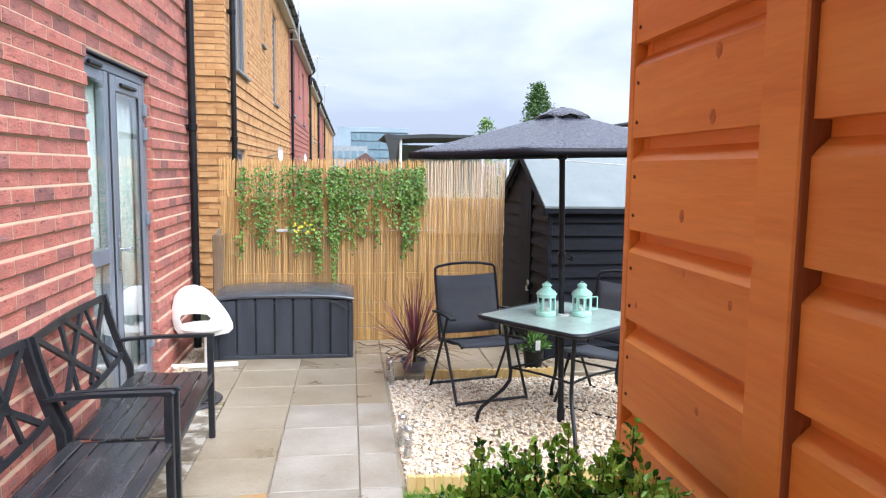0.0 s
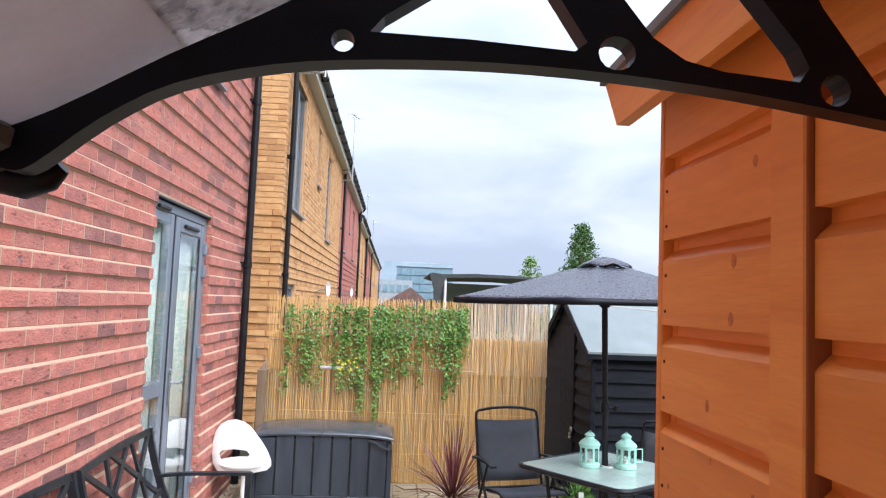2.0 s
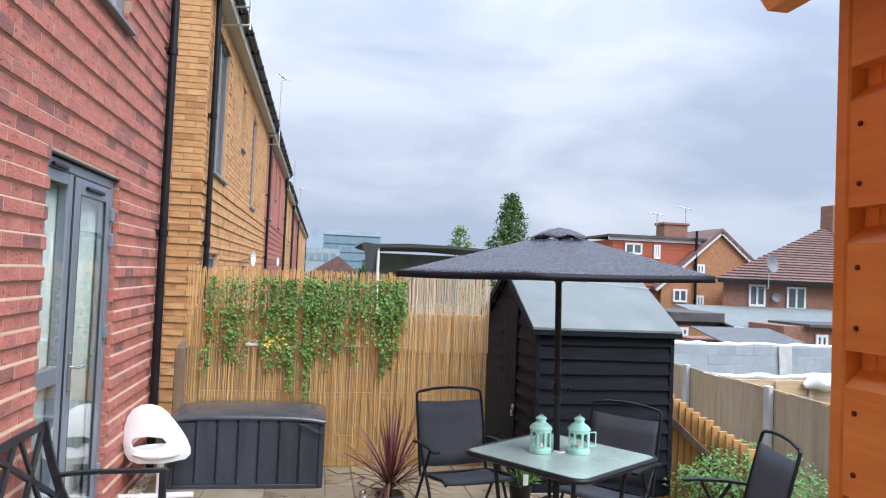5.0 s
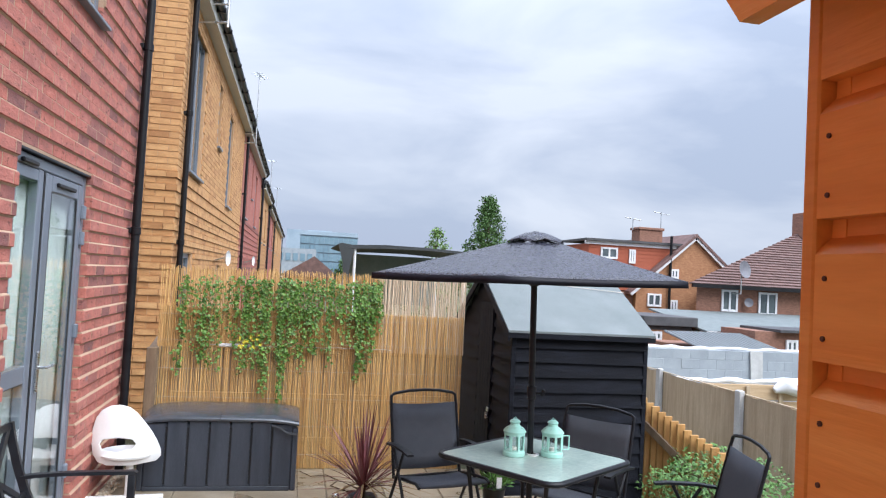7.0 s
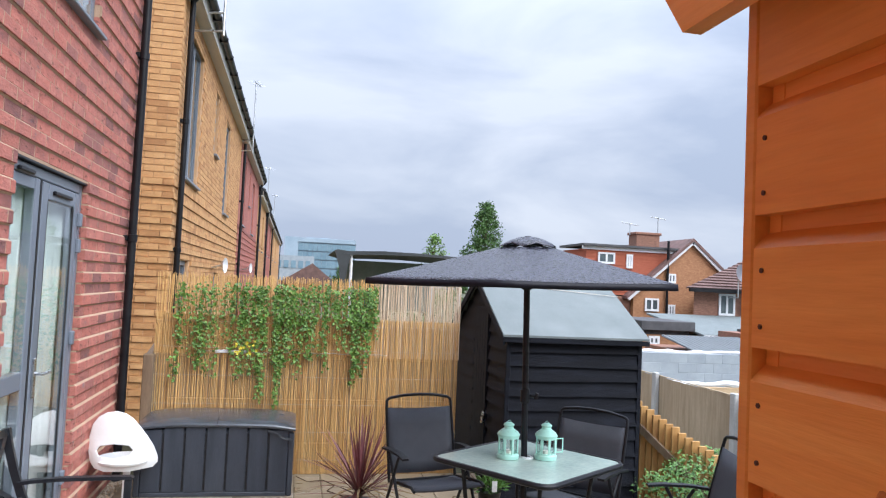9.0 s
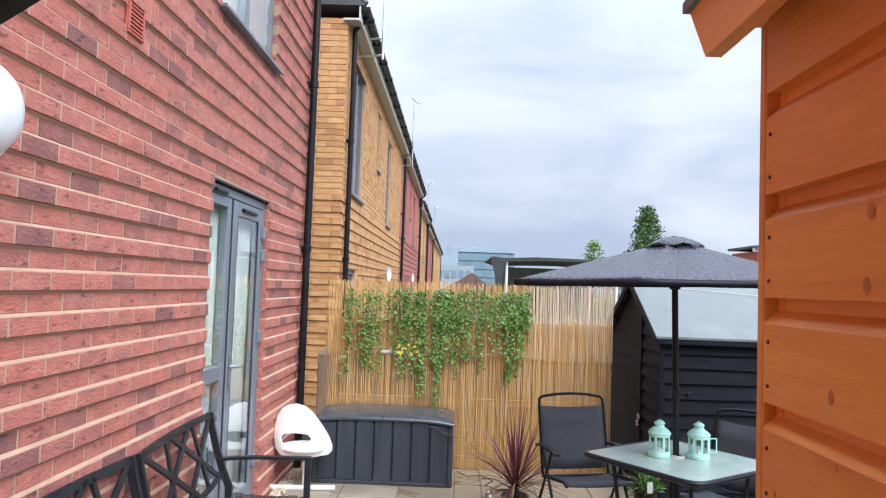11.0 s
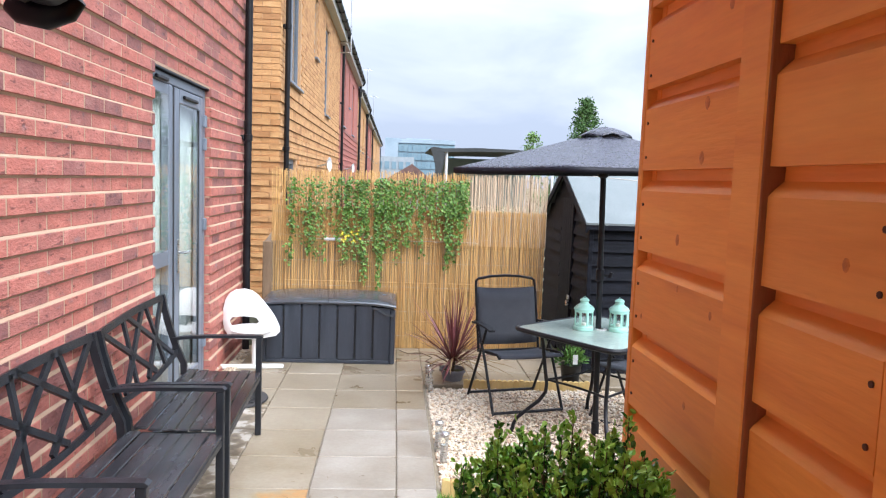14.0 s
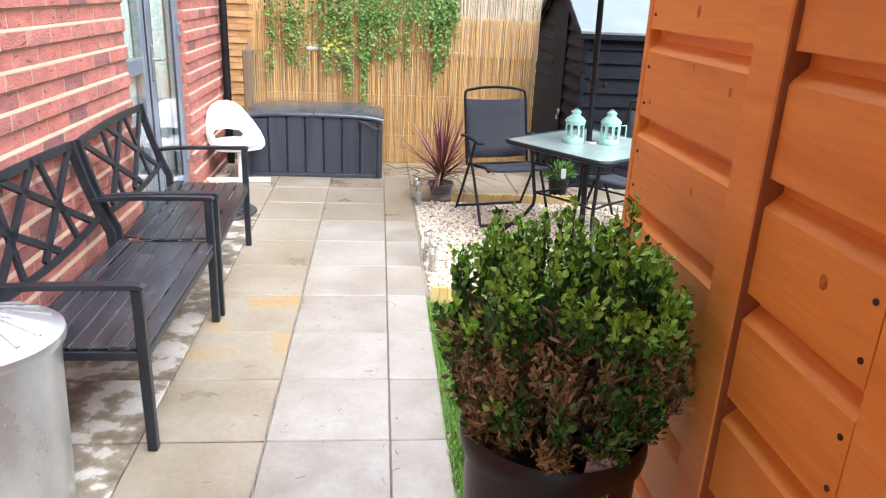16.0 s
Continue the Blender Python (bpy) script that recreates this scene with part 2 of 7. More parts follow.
M_SLAB = material("wet_buff_paving", [(0.25, (0.20, 0.155, 0.098)), (0.45, (0.29, 0.238, 0.165)), (0.6, (0.34, 0.286, 0.212)), (0.78, (0.41, 0.36, 0.285))], 2.6, rough=0.32, pieces=[(0, (0.92, 0.90, 0.86)), (1, (1, 1, 1))], fine=38, fine_amount=0.2, bump=0.12, rough_var=0.18, detail=8)
M_PALESLAB = material("damp_grey_paving", [(0.25, (0.22, 0.178, 0.132)), (0.45, (0.30, 0.258, 0.205)), (0.6, (0.348, 0.308, 0.255)), (0.78, (0.41, 0.37, 0.32))], 3.0, rough=0.36, pieces=[(0, (0.92, 0.91, 0.89)), (1, (1, 1, 1))], fine=45, fine_amount=0.18, bump=0.12, rough_var=0.2, detail=8)
M_STAINED = material("stained_patchy_concrete", [(0.38, (0.15, 0.12, 0.08)), (0.47, (0.24, 0.195, 0.135)), (0.515, (0.31, 0.26, 0.19)), (0.54, (0.50, 0.455, 0.385)), (0.8, (0.58, 0.54, 0.47))], 8, (1, 1, 1), 0.55, fine=30, fine_amount=0.3, bump=0.25, detail=9)
M_JOINT = material("sandy_joint", [(0.3, (0.20, 0.16, 0.11)), (0.7, (0.32, 0.27, 0.19))], 20, rough=0.9)
M_PEBBLE = material("pale_pebble", [(0.3, (0.62, 0.53, 0.41)), (0.7, (0.80, 0.72, 0.60))], 30, rough=0.55, pieces=[(0, (0.30, 0.22, 0.16)), (0.10, (0.60, 0.44, 0.32)), (0.2, (0.95, 0.78, 0.56)), (0.36, (1, 0.97, 0.9)), (0.82, (1, 1, 1)), (0.92, (0.68, 0.68, 0.70)), (1, (0.95, 0.7, 0.5))], fine=120, fine_amount=0.2)
M_GRAVELBED = material("gravel_bed", [(0.3, (0.20, 0.16, 0.11)), (0.7, (0.44, 0.37, 0.28))], 60, rough=0.9, fine=150)
M_SOIL = material("rough_earth", [(0.3, (0.05, 0.05, 0.025)), (0.7, (0.12, 0.12, 0.06))], 1.5, rough=0.95, fine=25)
M_GRASS = material("lawn_grass", [(0.3, (0.11, 0.25, 0.03)), (0.7, (0.24, 0.43, 0.07))], 6, rough=0.6, pieces=[(0, (0.6, 0.75, 0.5)), (1, (1, 1, 1))], fine_amount=0.1)
M_LEAF = material("box_leaf", [(0.3, (0.028, 0.115, 0.022)), (0.7, (0.075, 0.225, 0.035))], 6, rough=0.24, pieces=[(0, (0.5, 0.6, 0.55)), (0.7, (1, 1, 1)), (1, (1, 1, 0.8))], fine_amount=0.1)
M_YOUNG = material("young_box_leaf", [(0.3, (0.20, 0.47, 0.05)), (0.7, (0.42, 0.70, 0.10))], 6, rough=0.36, pieces=[(0, (0.7, 0.8, 0.6)), (1, (1, 1, 1))], fine_amount=0.1)
M_DRY = material("dry_brown_leaf", [(0.3, (0.21, 0.13, 0.05)), (0.7, (0.50, 0.37, 0.185))], 8, rough=0.7, pieces=[(0, (0.42, 0.38, 0.34)), (0.45, (0.85, 0.82, 0.78)), (1, (1, 1, 1))], fine_amount=0.2)
M_STEM = material("brown_stem", [(0.3, (0.06, 0.04, 0.022)), (0.7, (0.12, 0.08, 0.05))], 12, rough=0.8)
M_IVY = material("ivy_leaf", [(0.3, (0.055, 0.14, 0.018)), (0.7, (0.17, 0.31, 0.05))], 6, rough=0.45, pieces=[(0, (0.45, 0.55, 0.45)), (0.5, (1, 1, 1)), (1, (1, 1, 0.75))], fine_amount=0.1)
M_YELLOWFLOWER = material("yellow_petal", [(0.3, (0.75, 0.62, 0.03)), (0.7, (0.85, 0.74, 0.08))], 20, rough=0.5)
M_CORDY = material("burgundy_leaf", [(0.3, (0.13, 0.03, 0.036)), (0.7, (0.32, 0.10, 0.10))], 5, rough=0.42, pieces=[(0, (0.55, 0.5, 0.5)), (1, (1, 1, 1))], fine_amount=0.15)
M_POTBLACK = material("black_plastic_pot", [(0.3, (0.006, 0.0065, 0.0075)), (0.7, (0.011, 0.012, 0.013))], 6, rough=0.34, fine_amount=0.1, bump=0.05, spec=0.35)
M_POTGREY = material("lilac_grey_pot", [(0.3, (0.15, 0.15, 0.175)), (0.7, (0.20, 0.20, 0.225))], 8, rough=0.5)
M_GALV = material("galvanised_steel", [(0.3, (0.58, 0.60, 0.61)), (0.7, (0.76, 0.78, 0.79))], 7, (1, 1, 0.5), 0.3, 0.9, fine=35, fine_amount=0.12, bump=0.05, rough_var=0.1)
M_YELLOWWOOD = material("fresh_pine_edging", [(0.3, (0.58, 0.40, 0.14)), (0.7, (0.72, 0.54, 0.24))], 6, (1, 1, 0.4), 0.65, fine=40, fine_amount=0.2)
M_PANEL = material("grey_polycarbonate", [(0.36, (0.34, 0.33, 0.33)), (0.47, (0.52, 0.50, 0.50)), (0.54, (0.66, 0.65, 0.66)), (0.585, (0.42, 0.41, 0.40)), (0.63, (0.92, 0.92, 0.93))], 42, rough=0.3, fine=170, fine_amount=0.35, detail=10, bump=0.4)
M_PANELDULL = material("dull_grey_sheet", [(0.3, (0.50, 0.48, 0.49)), (0.7, (0.60, 0.58, 0.59))], 6, rough=0.45, fine=120, fine_amount=0.1, bump=0.05)
for sheet, share in ((M_PANEL, 0.58), (M_PANELDULL, 0.45)):
    _nt = sheet.node_tree
    _tr, _mx = _nt.nodes.new("ShaderNodeBsdfTranslucent"), _nt.nodes.new("ShaderNodeMixShader")
    _mx.inputs[0].default_value = share
    _nt.links.new([l.from_socket for l in _nt.links if l.to_socket.name == "Base Color"][0], _tr.inputs[0])
    _nt.links.new(_nt.nodes["Principled BSDF"].outputs[0], _mx.inputs[1])
    _nt.links.new(_tr.outputs[0], _mx.inputs[2])
    _nt.links.new(_mx.outputs[0], _nt.nodes["Material Output"].inputs[0])
M_RAIL = material("grey_aluminium_rail", [(0.3, (0.10, 0.118, 0.122)), (0.7, (0.125, 0.145, 0.15))], 3, rough=0.55, fine_amount=0.05, bump=0.0, spec=0.3)
M_BRACKET = material("black_moulded_bracket", [(0.3, (0.0015, 0.0022, 0.006)), (0.7, (0.003, 0.0042, 0.010))], 8, rough=0.4, fine_amount=0.1, bump=0.0, spec=0.2)
M_CONC = material("grey_block", [(0.3, (0.29, 0.325, 0.355)), (0.7, (0.38, 0.415, 0.445))], 2, rough=0.85, fine=40, fine_amount=0.12, pieces=[(0, (0.86, 0.87, 0.88)), (1, (1, 1, 1))])
M_POSTCONC = material("pale_concrete", [(0.3, (0.45, 0.45, 0.44)), (0.7, (0.58, 0.58, 0.57))], 4, rough=0.85, fine=60)
M_SHEETING = material("white_sheeting", [(0.3, (0.74, 0.75, 0.77)), (0.7, (0.84, 0.85, 0.87))], 3, rough=0.5)
M_FENCE = material("tan_closeboard", [(0.3, (0.44, 0.34, 0.22)), (0.7, (0.60, 0.48, 0.34))], 3, (6, 6, 0.7), 0.75, pieces=[(0, (0.75, 0.72, 0.7)), (1, (1, 1, 1))], fine=40, fine_amount=0.25)
M_STEPFENCE = material("honey_timber", [(0.3, (0.46, 0.24, 0.07)), (0.7, (0.58, 0.34, 0.12))], 3, (6, 6, 0.7), 0.7, pieces=[(0, (0.75, 0.72, 0.7)), (1, (1, 1, 1))], fine=40, fine_amount=0.25)
M_TILE = material("brown_roof_tile", [(0.3, (0.13, 0.075, 0.065)), (0.7, (0.22, 0.13, 0.115))], 3, rough=0.8, pieces=[(0, (0.7, 0.7, 0.7)), (1, (1, 1, 1))], fine=20)
M_SLATE = material("grey_slate_tile", [(0.3, (0.05, 0.05, 0.055)), (0.7, (0.09, 0.09, 0.095))], 3, rough=0.6)
M_HUNGTILE = material("red_hung_tile", [(0.3, (0.36, 0.09, 0.045)), (0.7, (0.48, 0.14, 0.075))], 6, (1, 1, 8), 0.8, fine=20)
M_FARBRICK = material("brown_brick_far", [(0.3, (0.20, 0.095, 0.065)), (0.7, (0.36, 0.185, 0.125))], 4, (2, 2, 6), 0.85, fine=16, fine_amount=0.45)
M_FARBRICK2 = material("orange_brick_far", [(0.3, (0.33, 0.15, 0.07)), (0.7, (0.50, 0.26, 0.13))], 4, (2, 2, 6), 0.85, fine=16, fine_amount=0.4)
M_FARGLASS = material("dark_window_glass", [(0.3, (0.05, 0.07, 0.08)), (0.7, (0.12, 0.15, 0.16))], 2, rough=0.08, fine_amount=0.0, bump=0.0, spec=0.8)
M_SOFFIT = material("cream_soffit_board", [(0.3, (0.60, 0.58, 0.53)), (0.7, (0.68, 0.66, 0.61))], 2, rough=0.5)
M_TOWER = material("blue_tower_cladding", [(0.3, (0.28, 0.36, 0.43)), (0.7, (0.36, 0.44, 0.51))], 0.3, rough=0.4, fine=3, fine_amount=0.1)
M_TOWERGLASS = material("blue_tower_glass", [(0.3, (0.15, 0.24, 0.30)), (0.7, (0.23, 0.33, 0.39))], 0.3, (1, 1, 4), 0.12, fine=2, fine_amount=0.15)
M_TREELEAF = material("tree_leaf", [(0.3, (0.05, 0.12, 0.025)), (0.7, (0.10, 0.20, 0.04))], 2, rough=0.6, pieces=[(0, (0.5, 0.55, 0.5)), (1, (1, 1, 1))], fine_amount=0.1)
M_PALELEAF = material("pale_tree_leaf", [(0.3, (0.14, 0.25, 0.06)), (0.7, (0.22, 0.36, 0.09))], 2, rough=0.6, pieces=[(0, (0.6, 0.65, 0.6)), (1, (1, 1, 1))], fine_amount=0.1)
M_NETTLE = material("shrub_leaf", [(0.3, (0.045, 0.13, 0.02)), (0.7, (0.15, 0.30, 0.05))], 3, rough=0.5, pieces=[(0, (0.5, 0.6, 0.5)), (1, (1, 1, 1))], fine_amount=0.1)
M_SAIL = material("dark_canopy_cloth", [(0.3, (0.035, 0.04, 0.042)), (0.7, (0.06, 0.066, 0.068))], 3, rough=0.7)
M_SAILPALE = material("green_grey_cloth", [(0.3, (0.14, 0.20, 0.19)), (0.7, (0.22, 0.28, 0.27))], 3, rough=0.6)
M_LAMP = material("opal_lamp_cover", [(0.3, (0.76, 0.78, 0.80)), (0.7, (0.84, 0.86, 0.88))], 4, rough=0.3, fine_amount=0.03, bump=0)
M_VENT = material("red_vent_plastic", [(0.3, (0.42, 0.10, 0.07)), (0.7, (0.50, 0.13, 0.09))], 10, rough=0.5)
M_TAG = material("faded_plant_tag", [(0.35, (0.55, 0.50, 0.52)), (0.65, (0.72, 0.62, 0.62))], 8, rough=0.5)
M_ROPE = material("pale_string", [(0.3, (0.60, 0.55, 0.47)), (0.7, (0.7, 0.65, 0.57))], 40, rough=0.8)
M_IRON = material("dark_cast_iron", [(0.3, (0.030, 0.030, 0.032)), (0.7, (0.055, 0.055, 0.058))], 20, rough=0.45, metal=0.3)
M_RUSTSLAB = material("rust_marked_paving", [(0.3, (0.25, 0.20, 0.135)), (0.5, (0.32, 0.27, 0.195)), (0.57, (0.34, 0.25, 0.14)), (0.64, (0.42, 0.23, 0.085)), (0.74, (0.34, 0.27, 0.18))], 3.4, rough=0.34, fine=38, fine_amount=0.2, bump=0.12, rough_var=0.18, detail=8)


# ---- mesh tools ----
class Shape:
    """A mesh in the making: lists of corners and faces."""

    def __init__(self):
        self.v, self.f = [], []

    def add(self, verts, faces, m=None):
        k = len(self.v)
        self.v += [tuple(m @ Vector(p)) for p in verts] if m is not None else [tuple(p) for p in verts]
        self.f += [tuple(i + k for i in q) for q in faces]
        return self

    def box(self, lo, hi, bevel=0.0, m=None):
        c = [(a + b) / 2 for a, b in zip(lo, hi)]
        h = [abs(b - a) / 2 for a, b in zip(lo, hi)]
        if bevel <= 0:
            vs = [(c[0] + sx * h[0], c[1] + sy * h[1], c[2] + sz * h[2]) for sx in (-1, 1) for sy in (-1, 1) for sz in (-1, 1)]
            return self.add(vs, [(0, 1, 3, 2), (4, 6, 7, 5), (0, 4, 5, 1), (2, 3, 7, 6), (0, 2, 6, 4), (1, 5, 7, 3)], m)
        b = min(bevel, min(h) * 0.9)
        vs, idx = [], {}
        for sx in (-1, 1):
            for sy in (-1, 1):
                for sz in (-1, 1):
                    s = (sx, sy, sz)
                    for ax in range(3):
                        p = [c[i] + s[i] * (h[i] if i == ax else h[i] - b) for i in range(3)]
                        idx[s, ax] = len(vs)
                        vs.append(p)
        fs = []
        for ax in range(3):
            u, w = (ax + 1) % 3, (ax + 2) % 3
            for sg in (-1, 1):
                q = []
                for su, sw in ((-1, -1), (1, -1), (1, 1), (-1, 1)):
                    s = [0, 0, 0]
                    s[ax], s[u], s[w] = sg, su, sw
                    q.append(idx[tuple(s), ax])
                fs.append(tuple(q if sg > 0 else q[::-1]))
            for su in (-1, 1):
                for sw in (-1, 1):
                    a, d = [0, 0, 0], [0, 0, 0]
                    a[ax], a[u], a[w] = -1, su, sw
                    d[ax], d[u], d[w] = 1, su, sw
                    q = [idx[tuple(a), u], idx[tuple(d), u], idx[tuple(d), w], idx[tuple(a), w]]
                    fs.append(tuple(q if su * sw < 0 else q[::-1]))
        for s in [(x, y, z) for x in (-1, 1) for y in (-1, 1) for z in (-1, 1)]:
            q = [idx[s, 0], idx[s, 1], idx[s, 2]]
            fs.append(tuple(q if s[0] * s[1] * s[2] > 0 else q[::-1]))
        return self.add(vs, fs, m)

    def rod(self, a, b, r, r2=None, n=10, caps=True):
        a, b = Vector(a), Vector(b)
        r2 = r if r2 is None else r2
        d = (b - a).normalized()
        u = d.orthogonal().normalized()
        w = d.cross(u)
        vs, fs = [], []
        for p, rr in ((a, r), (b, r2)):
            vs += [p + (u * math.cos(2 * math.pi * i / n) + w * math.sin(2 * math.pi * i / n)) * rr for i in range(n)]
        fs += [(i, (i + 1) % n, n + (i + 1) % n, n + i) for i in range(n)]
        if caps:
            fs += [tuple(range(n))[::-1], tuple(range(n, 2 * n))]
        return self.add(vs, fs)

    def tube(self, pts, r, n=8, closed=False):
        """A bent tube along points."""
        pts = [Vector(p) for p in pts]
        k = len(pts)
        vs, fs = [], []
        u = None
        for i, p in enumerate(pts):
            a = pts[i - 1] if (i or closed) else pts[0]
            b = pts[(i + 1) % k] if (i < k - 1 or closed) else pts[-1]
            d = (b - a).normalized()
            u = d.orthogonal().normalized() if u is None else (u - d * u.dot(d)).normalized()
            w = d.cross(u)
            rr = r[i] if isinstance(r, (list, tuple)) else r
            vs += [p + (u * math.cos(2 * math.pi * j / n) + w * math.sin(2 * math.pi * j / n)) * rr for j in range(n)]
        for i in range(k if closed else k - 1):
            o, q = i * n, ((i + 1) % k) * n
            fs += [(o + j, o + (j + 1) % n, q + (j + 1) % n, q + j) for j in range(n)]
        if not closed:
            fs += [tuple(range(n))[::-1], tuple(range((k - 1) * n, k * n))]
        return self.add(vs, fs)

    def bar(self, pts, w, t, side=(1, 0, 0)):
        """A flat bar along points: w across in its plane, t thick along side."""
        pts = [Vector(p) for p in pts]
        s = Vector(side).normalized()
        vs, fs = [], []
        for i, p in enumerate(pts):
            d = (pts[min(i + 1, len(pts) - 1)] - pts[max(i - 1, 0)]).normalized()
            u = s.cross(d).normalized()
            vs += [p + u * w / 2 + s * t / 2, p - u * w / 2 + s * t / 2, p - u * w / 2 - s * t / 2, p + u * w / 2 - s * t / 2]
        for i in range(len(pts) - 1):
            o = 4 * i
            fs += [(o + j, o + (j + 1) % 4, o + 4 + (j + 1) % 4, o + 4 + j) for j in range(4)]
        k = 4 * (len(pts) - 1)
        fs += [(3, 2, 1, 0), (k, k + 1, k + 2, k + 3)]
        return self.add(vs, fs)

    def lathe(self, prof, n=24, at=(0, 0, 0), closed=True):
        """prof: (radius, height) rows turned round the upright axis."""
        vs, fs = [], []
        for r, z in prof:
            vs += [(at[0] + r * math.cos(2 * math.pi * i / n), at[1] + r * math.sin(2 * math.pi * i / n), at[2] + z) for i in range(n)]
        for j in range(len(prof) - 1):
            fs += [(j * n + i, j * n + (i + 1) % n, (j + 1) * n + (i + 1) % n, (j + 1) * n + i) for i in range(n)]
        if closed:
            fs += [tuple(range(n))[::-1], tuple(range((len(prof) - 1) * n, len(prof) * n))]
        return self.add(vs, fs)

    def prism(self, outline, axis, lo, hi):
        """A flat outline of (u, v) pairs pushed through along axis: x takes (y, z), y takes (x, z), z takes (x, y)."""
        k = len(outline)
        place = {"x": lambda u, v, d: (d, u, v), "y": lambda u, v, d: (u, d, v), "z": lambda u, v, d: (u, v, d)}[axis]
        vs = [place(u, v, lo) for u, v in outline] + [place(u, v, hi) for u, v in outline]
        fs = [(i, (i + 1) % k, k + (i + 1) % k, k + i) for i in range(k)] + [tuple(range(k))[::-1], tuple(range(k, 2 * k))]
        return self.add(vs, fs)

    def mesh(self, name, mat, sharp=35):
        me = bpy.data.meshes.new(name)
        me.from_pydata(self.v, [], self.f)
        me.materials.append(mat)
        if len(self.f) < 60000:
            bm = bmesh.new()
            bm.from_mesh(me)
            bmesh.ops.recalc_face_normals(bm, faces=bm.faces)
            bm.to_mesh(me)
            bm.free()
        if sharp:
            me.polygons.foreach_set("use_smooth", [True] * len(me.polygons))
            me.set_sharp_from_angle(angle=radians(sharp))
        me.update()
        return me


def part(name, shape, mat, parent, label="", sharp=35):
    """One mesh under a thing or under a part."""
    ob = new(name, shape if isinstance(shape, bpy.types.Mesh) else shape.mesh(name, mat, sharp))
    ob.parent = parent
    if label:
        ob["label"] = label
    return ob


def thing(name, label, category, m=None, group="", kind="", shape=None, mat=None, sharp=35):
    ob = new(name, shape.mesh(name, mat, sharp) if shape else None)
    if m is not None:
        ob.matrix_basis = m
    return tagged(ob, label, category, group, kind)


def rnd(a, b):
    return random.uniform(a, b)


def leaf(shape, at, along, up, length, width, curl=0.15):
    """A small pointed leaf of four faces, bent along its rib."""
    along, up = Vector(along).normalized(), Vector(up)
    side = along.cross(up)
    if side.length < 1e-4:
        side = along.orthogonal()
    side.normalize()
    nrm = side.cross(along)
    p = Vector(at)
    a, b = p + along * length * 0.45 + nrm * length * curl * 0.5, p + along * length - nrm * length * curl * 0.3
    vs = [p, a + side * width / 2 + nrm * width * 0.12, b, a - side * width / 2 + nrm * width * 0.12, a]
    shape.add(vs, [(0, 1, 4), (1, 2, 4), (2, 3, 4), (3, 0, 4)])


def oval_leaf(shape, at, along, up, length, width):
    """A small rounded leaf, folded a little along its rib."""
    along = Vector(along).normalized()
    side = along.cross(Vector(up))
    if side.length < 1e-4:
        side = along.orthogonal()
    side.normalize()
    nrm = side.cross(along)
    p = Vector(at)
    a, b = p + along * length * 0.38, p + along * length * 0.76
    k = nrm * width * 0.16
    vs = [p, a + side * width / 2 + k, b + side * width * 0.42 + k, p + along * length - k * 0.8, b - side * width * 0.42 + k, a - side * width / 2 + k, a, b]
    shape.add(vs, [(0, 1, 6), (1, 2, 7, 6), (2, 3, 7), (3, 4, 7), (4, 5, 6, 7), (5, 0, 6)])


def rand_dir():
    while True:
        d = Vector((rnd(-1, 1), rnd(-1, 1), rnd(-1, 1)))
        if 0.1 < d.length < 1:
            return d.normalized()


# ---- ground and paving ----
WALL_X, WALL_END = -0.84, 6.86


def ground_height(x, y):
    """Level beside the terrace; the gardens beyond fall away."""
    t = min(1.0, max(0.0, (x - 3.35) / 1.1))
    u = min(1.0, max(0.0, (x - 4.5) / 9.0))
    return -0.05 - 1.0 * t * t * (3 - 2 * t) - 2.2 * u * u * (3 - 2 * u)


xs = [-400, -60, -20, -8, -4, -2, 0, 1, 2, 3, 3.35, 3.6, 3.8, 4.0, 4.2, 4.45, 5, 6, 8, 10, 12, 14, 20, 40, 100, 400]
ys = [-400, -60, -20, -8, -4, -2, 0, 2, 4, 6, 8, 12, 20, 40, 80, 150, 700]
gs = Shape()
gs.add([(x, y, ground_height(x, y)) for y in ys for x in xs],
       [(j * len(xs) + i, j * len(xs) + i + 1, (j + 1) * len(xs) + i + 1, (j + 1) * len(xs) + i) for j in range(len(ys) - 1) for i in range(len(xs) - 1)])
thing("ground", "rough earth and grass falling away beyond the garden", "ground", kind="structure", shape=gs, mat=M_SOIL)

pave = thing("pavement", "wet buff paving slabs laid along the house wall", "pavement", kind="structure",
             shape=Shape().box((WALL_X, -2.0, -0.045), (0.872, 6.9, -0.012)).box((0.872, 5.64, -0.045), (2.9, 6.9, -0.012)), mat=M_JOINT)
cols = [(-0.78, -0.275), (-0.275, 0.177), (0.177, 0.637), (0.637, 0.856)]
for ci, (xa, xb) in enumerate(cols):
    for k in range(-9, 11):
        y0 = 2.28 + 0.4515 * k
        y1 = min(y0 + 0.4515, 6.88)
        if y1 - y0 < 0.05:
            continue
        g = 0.0028
        pale = ci >= 2 and y0 < 4.9
        mat = M_STAINED if ci == 0 and y0 < 4.6 else (M_RUSTSLAB if ci == 1 and 2.6 < y0 < 3.4 else (M_PALESLAB if pale else M_SLAB))
        dz = rnd(-0.0015, 0.0015)
        sh = Shape().box((-(xb - xa) / 2 + g, -(y1 - y0) / 2 + g, -0.03), ((xb - xa) / 2 - g, (y1 - y0) / 2 - g, 0.0), 0.004)
        o = part("slab", sh, mat, pave)
        o.matrix_basis = pose((xa + xb) / 2, (y0 + y1) / 2, dz, rnd(-0.12, 0.12), rnd(-0.12, 0.12), rnd(-0.15, 0.15))
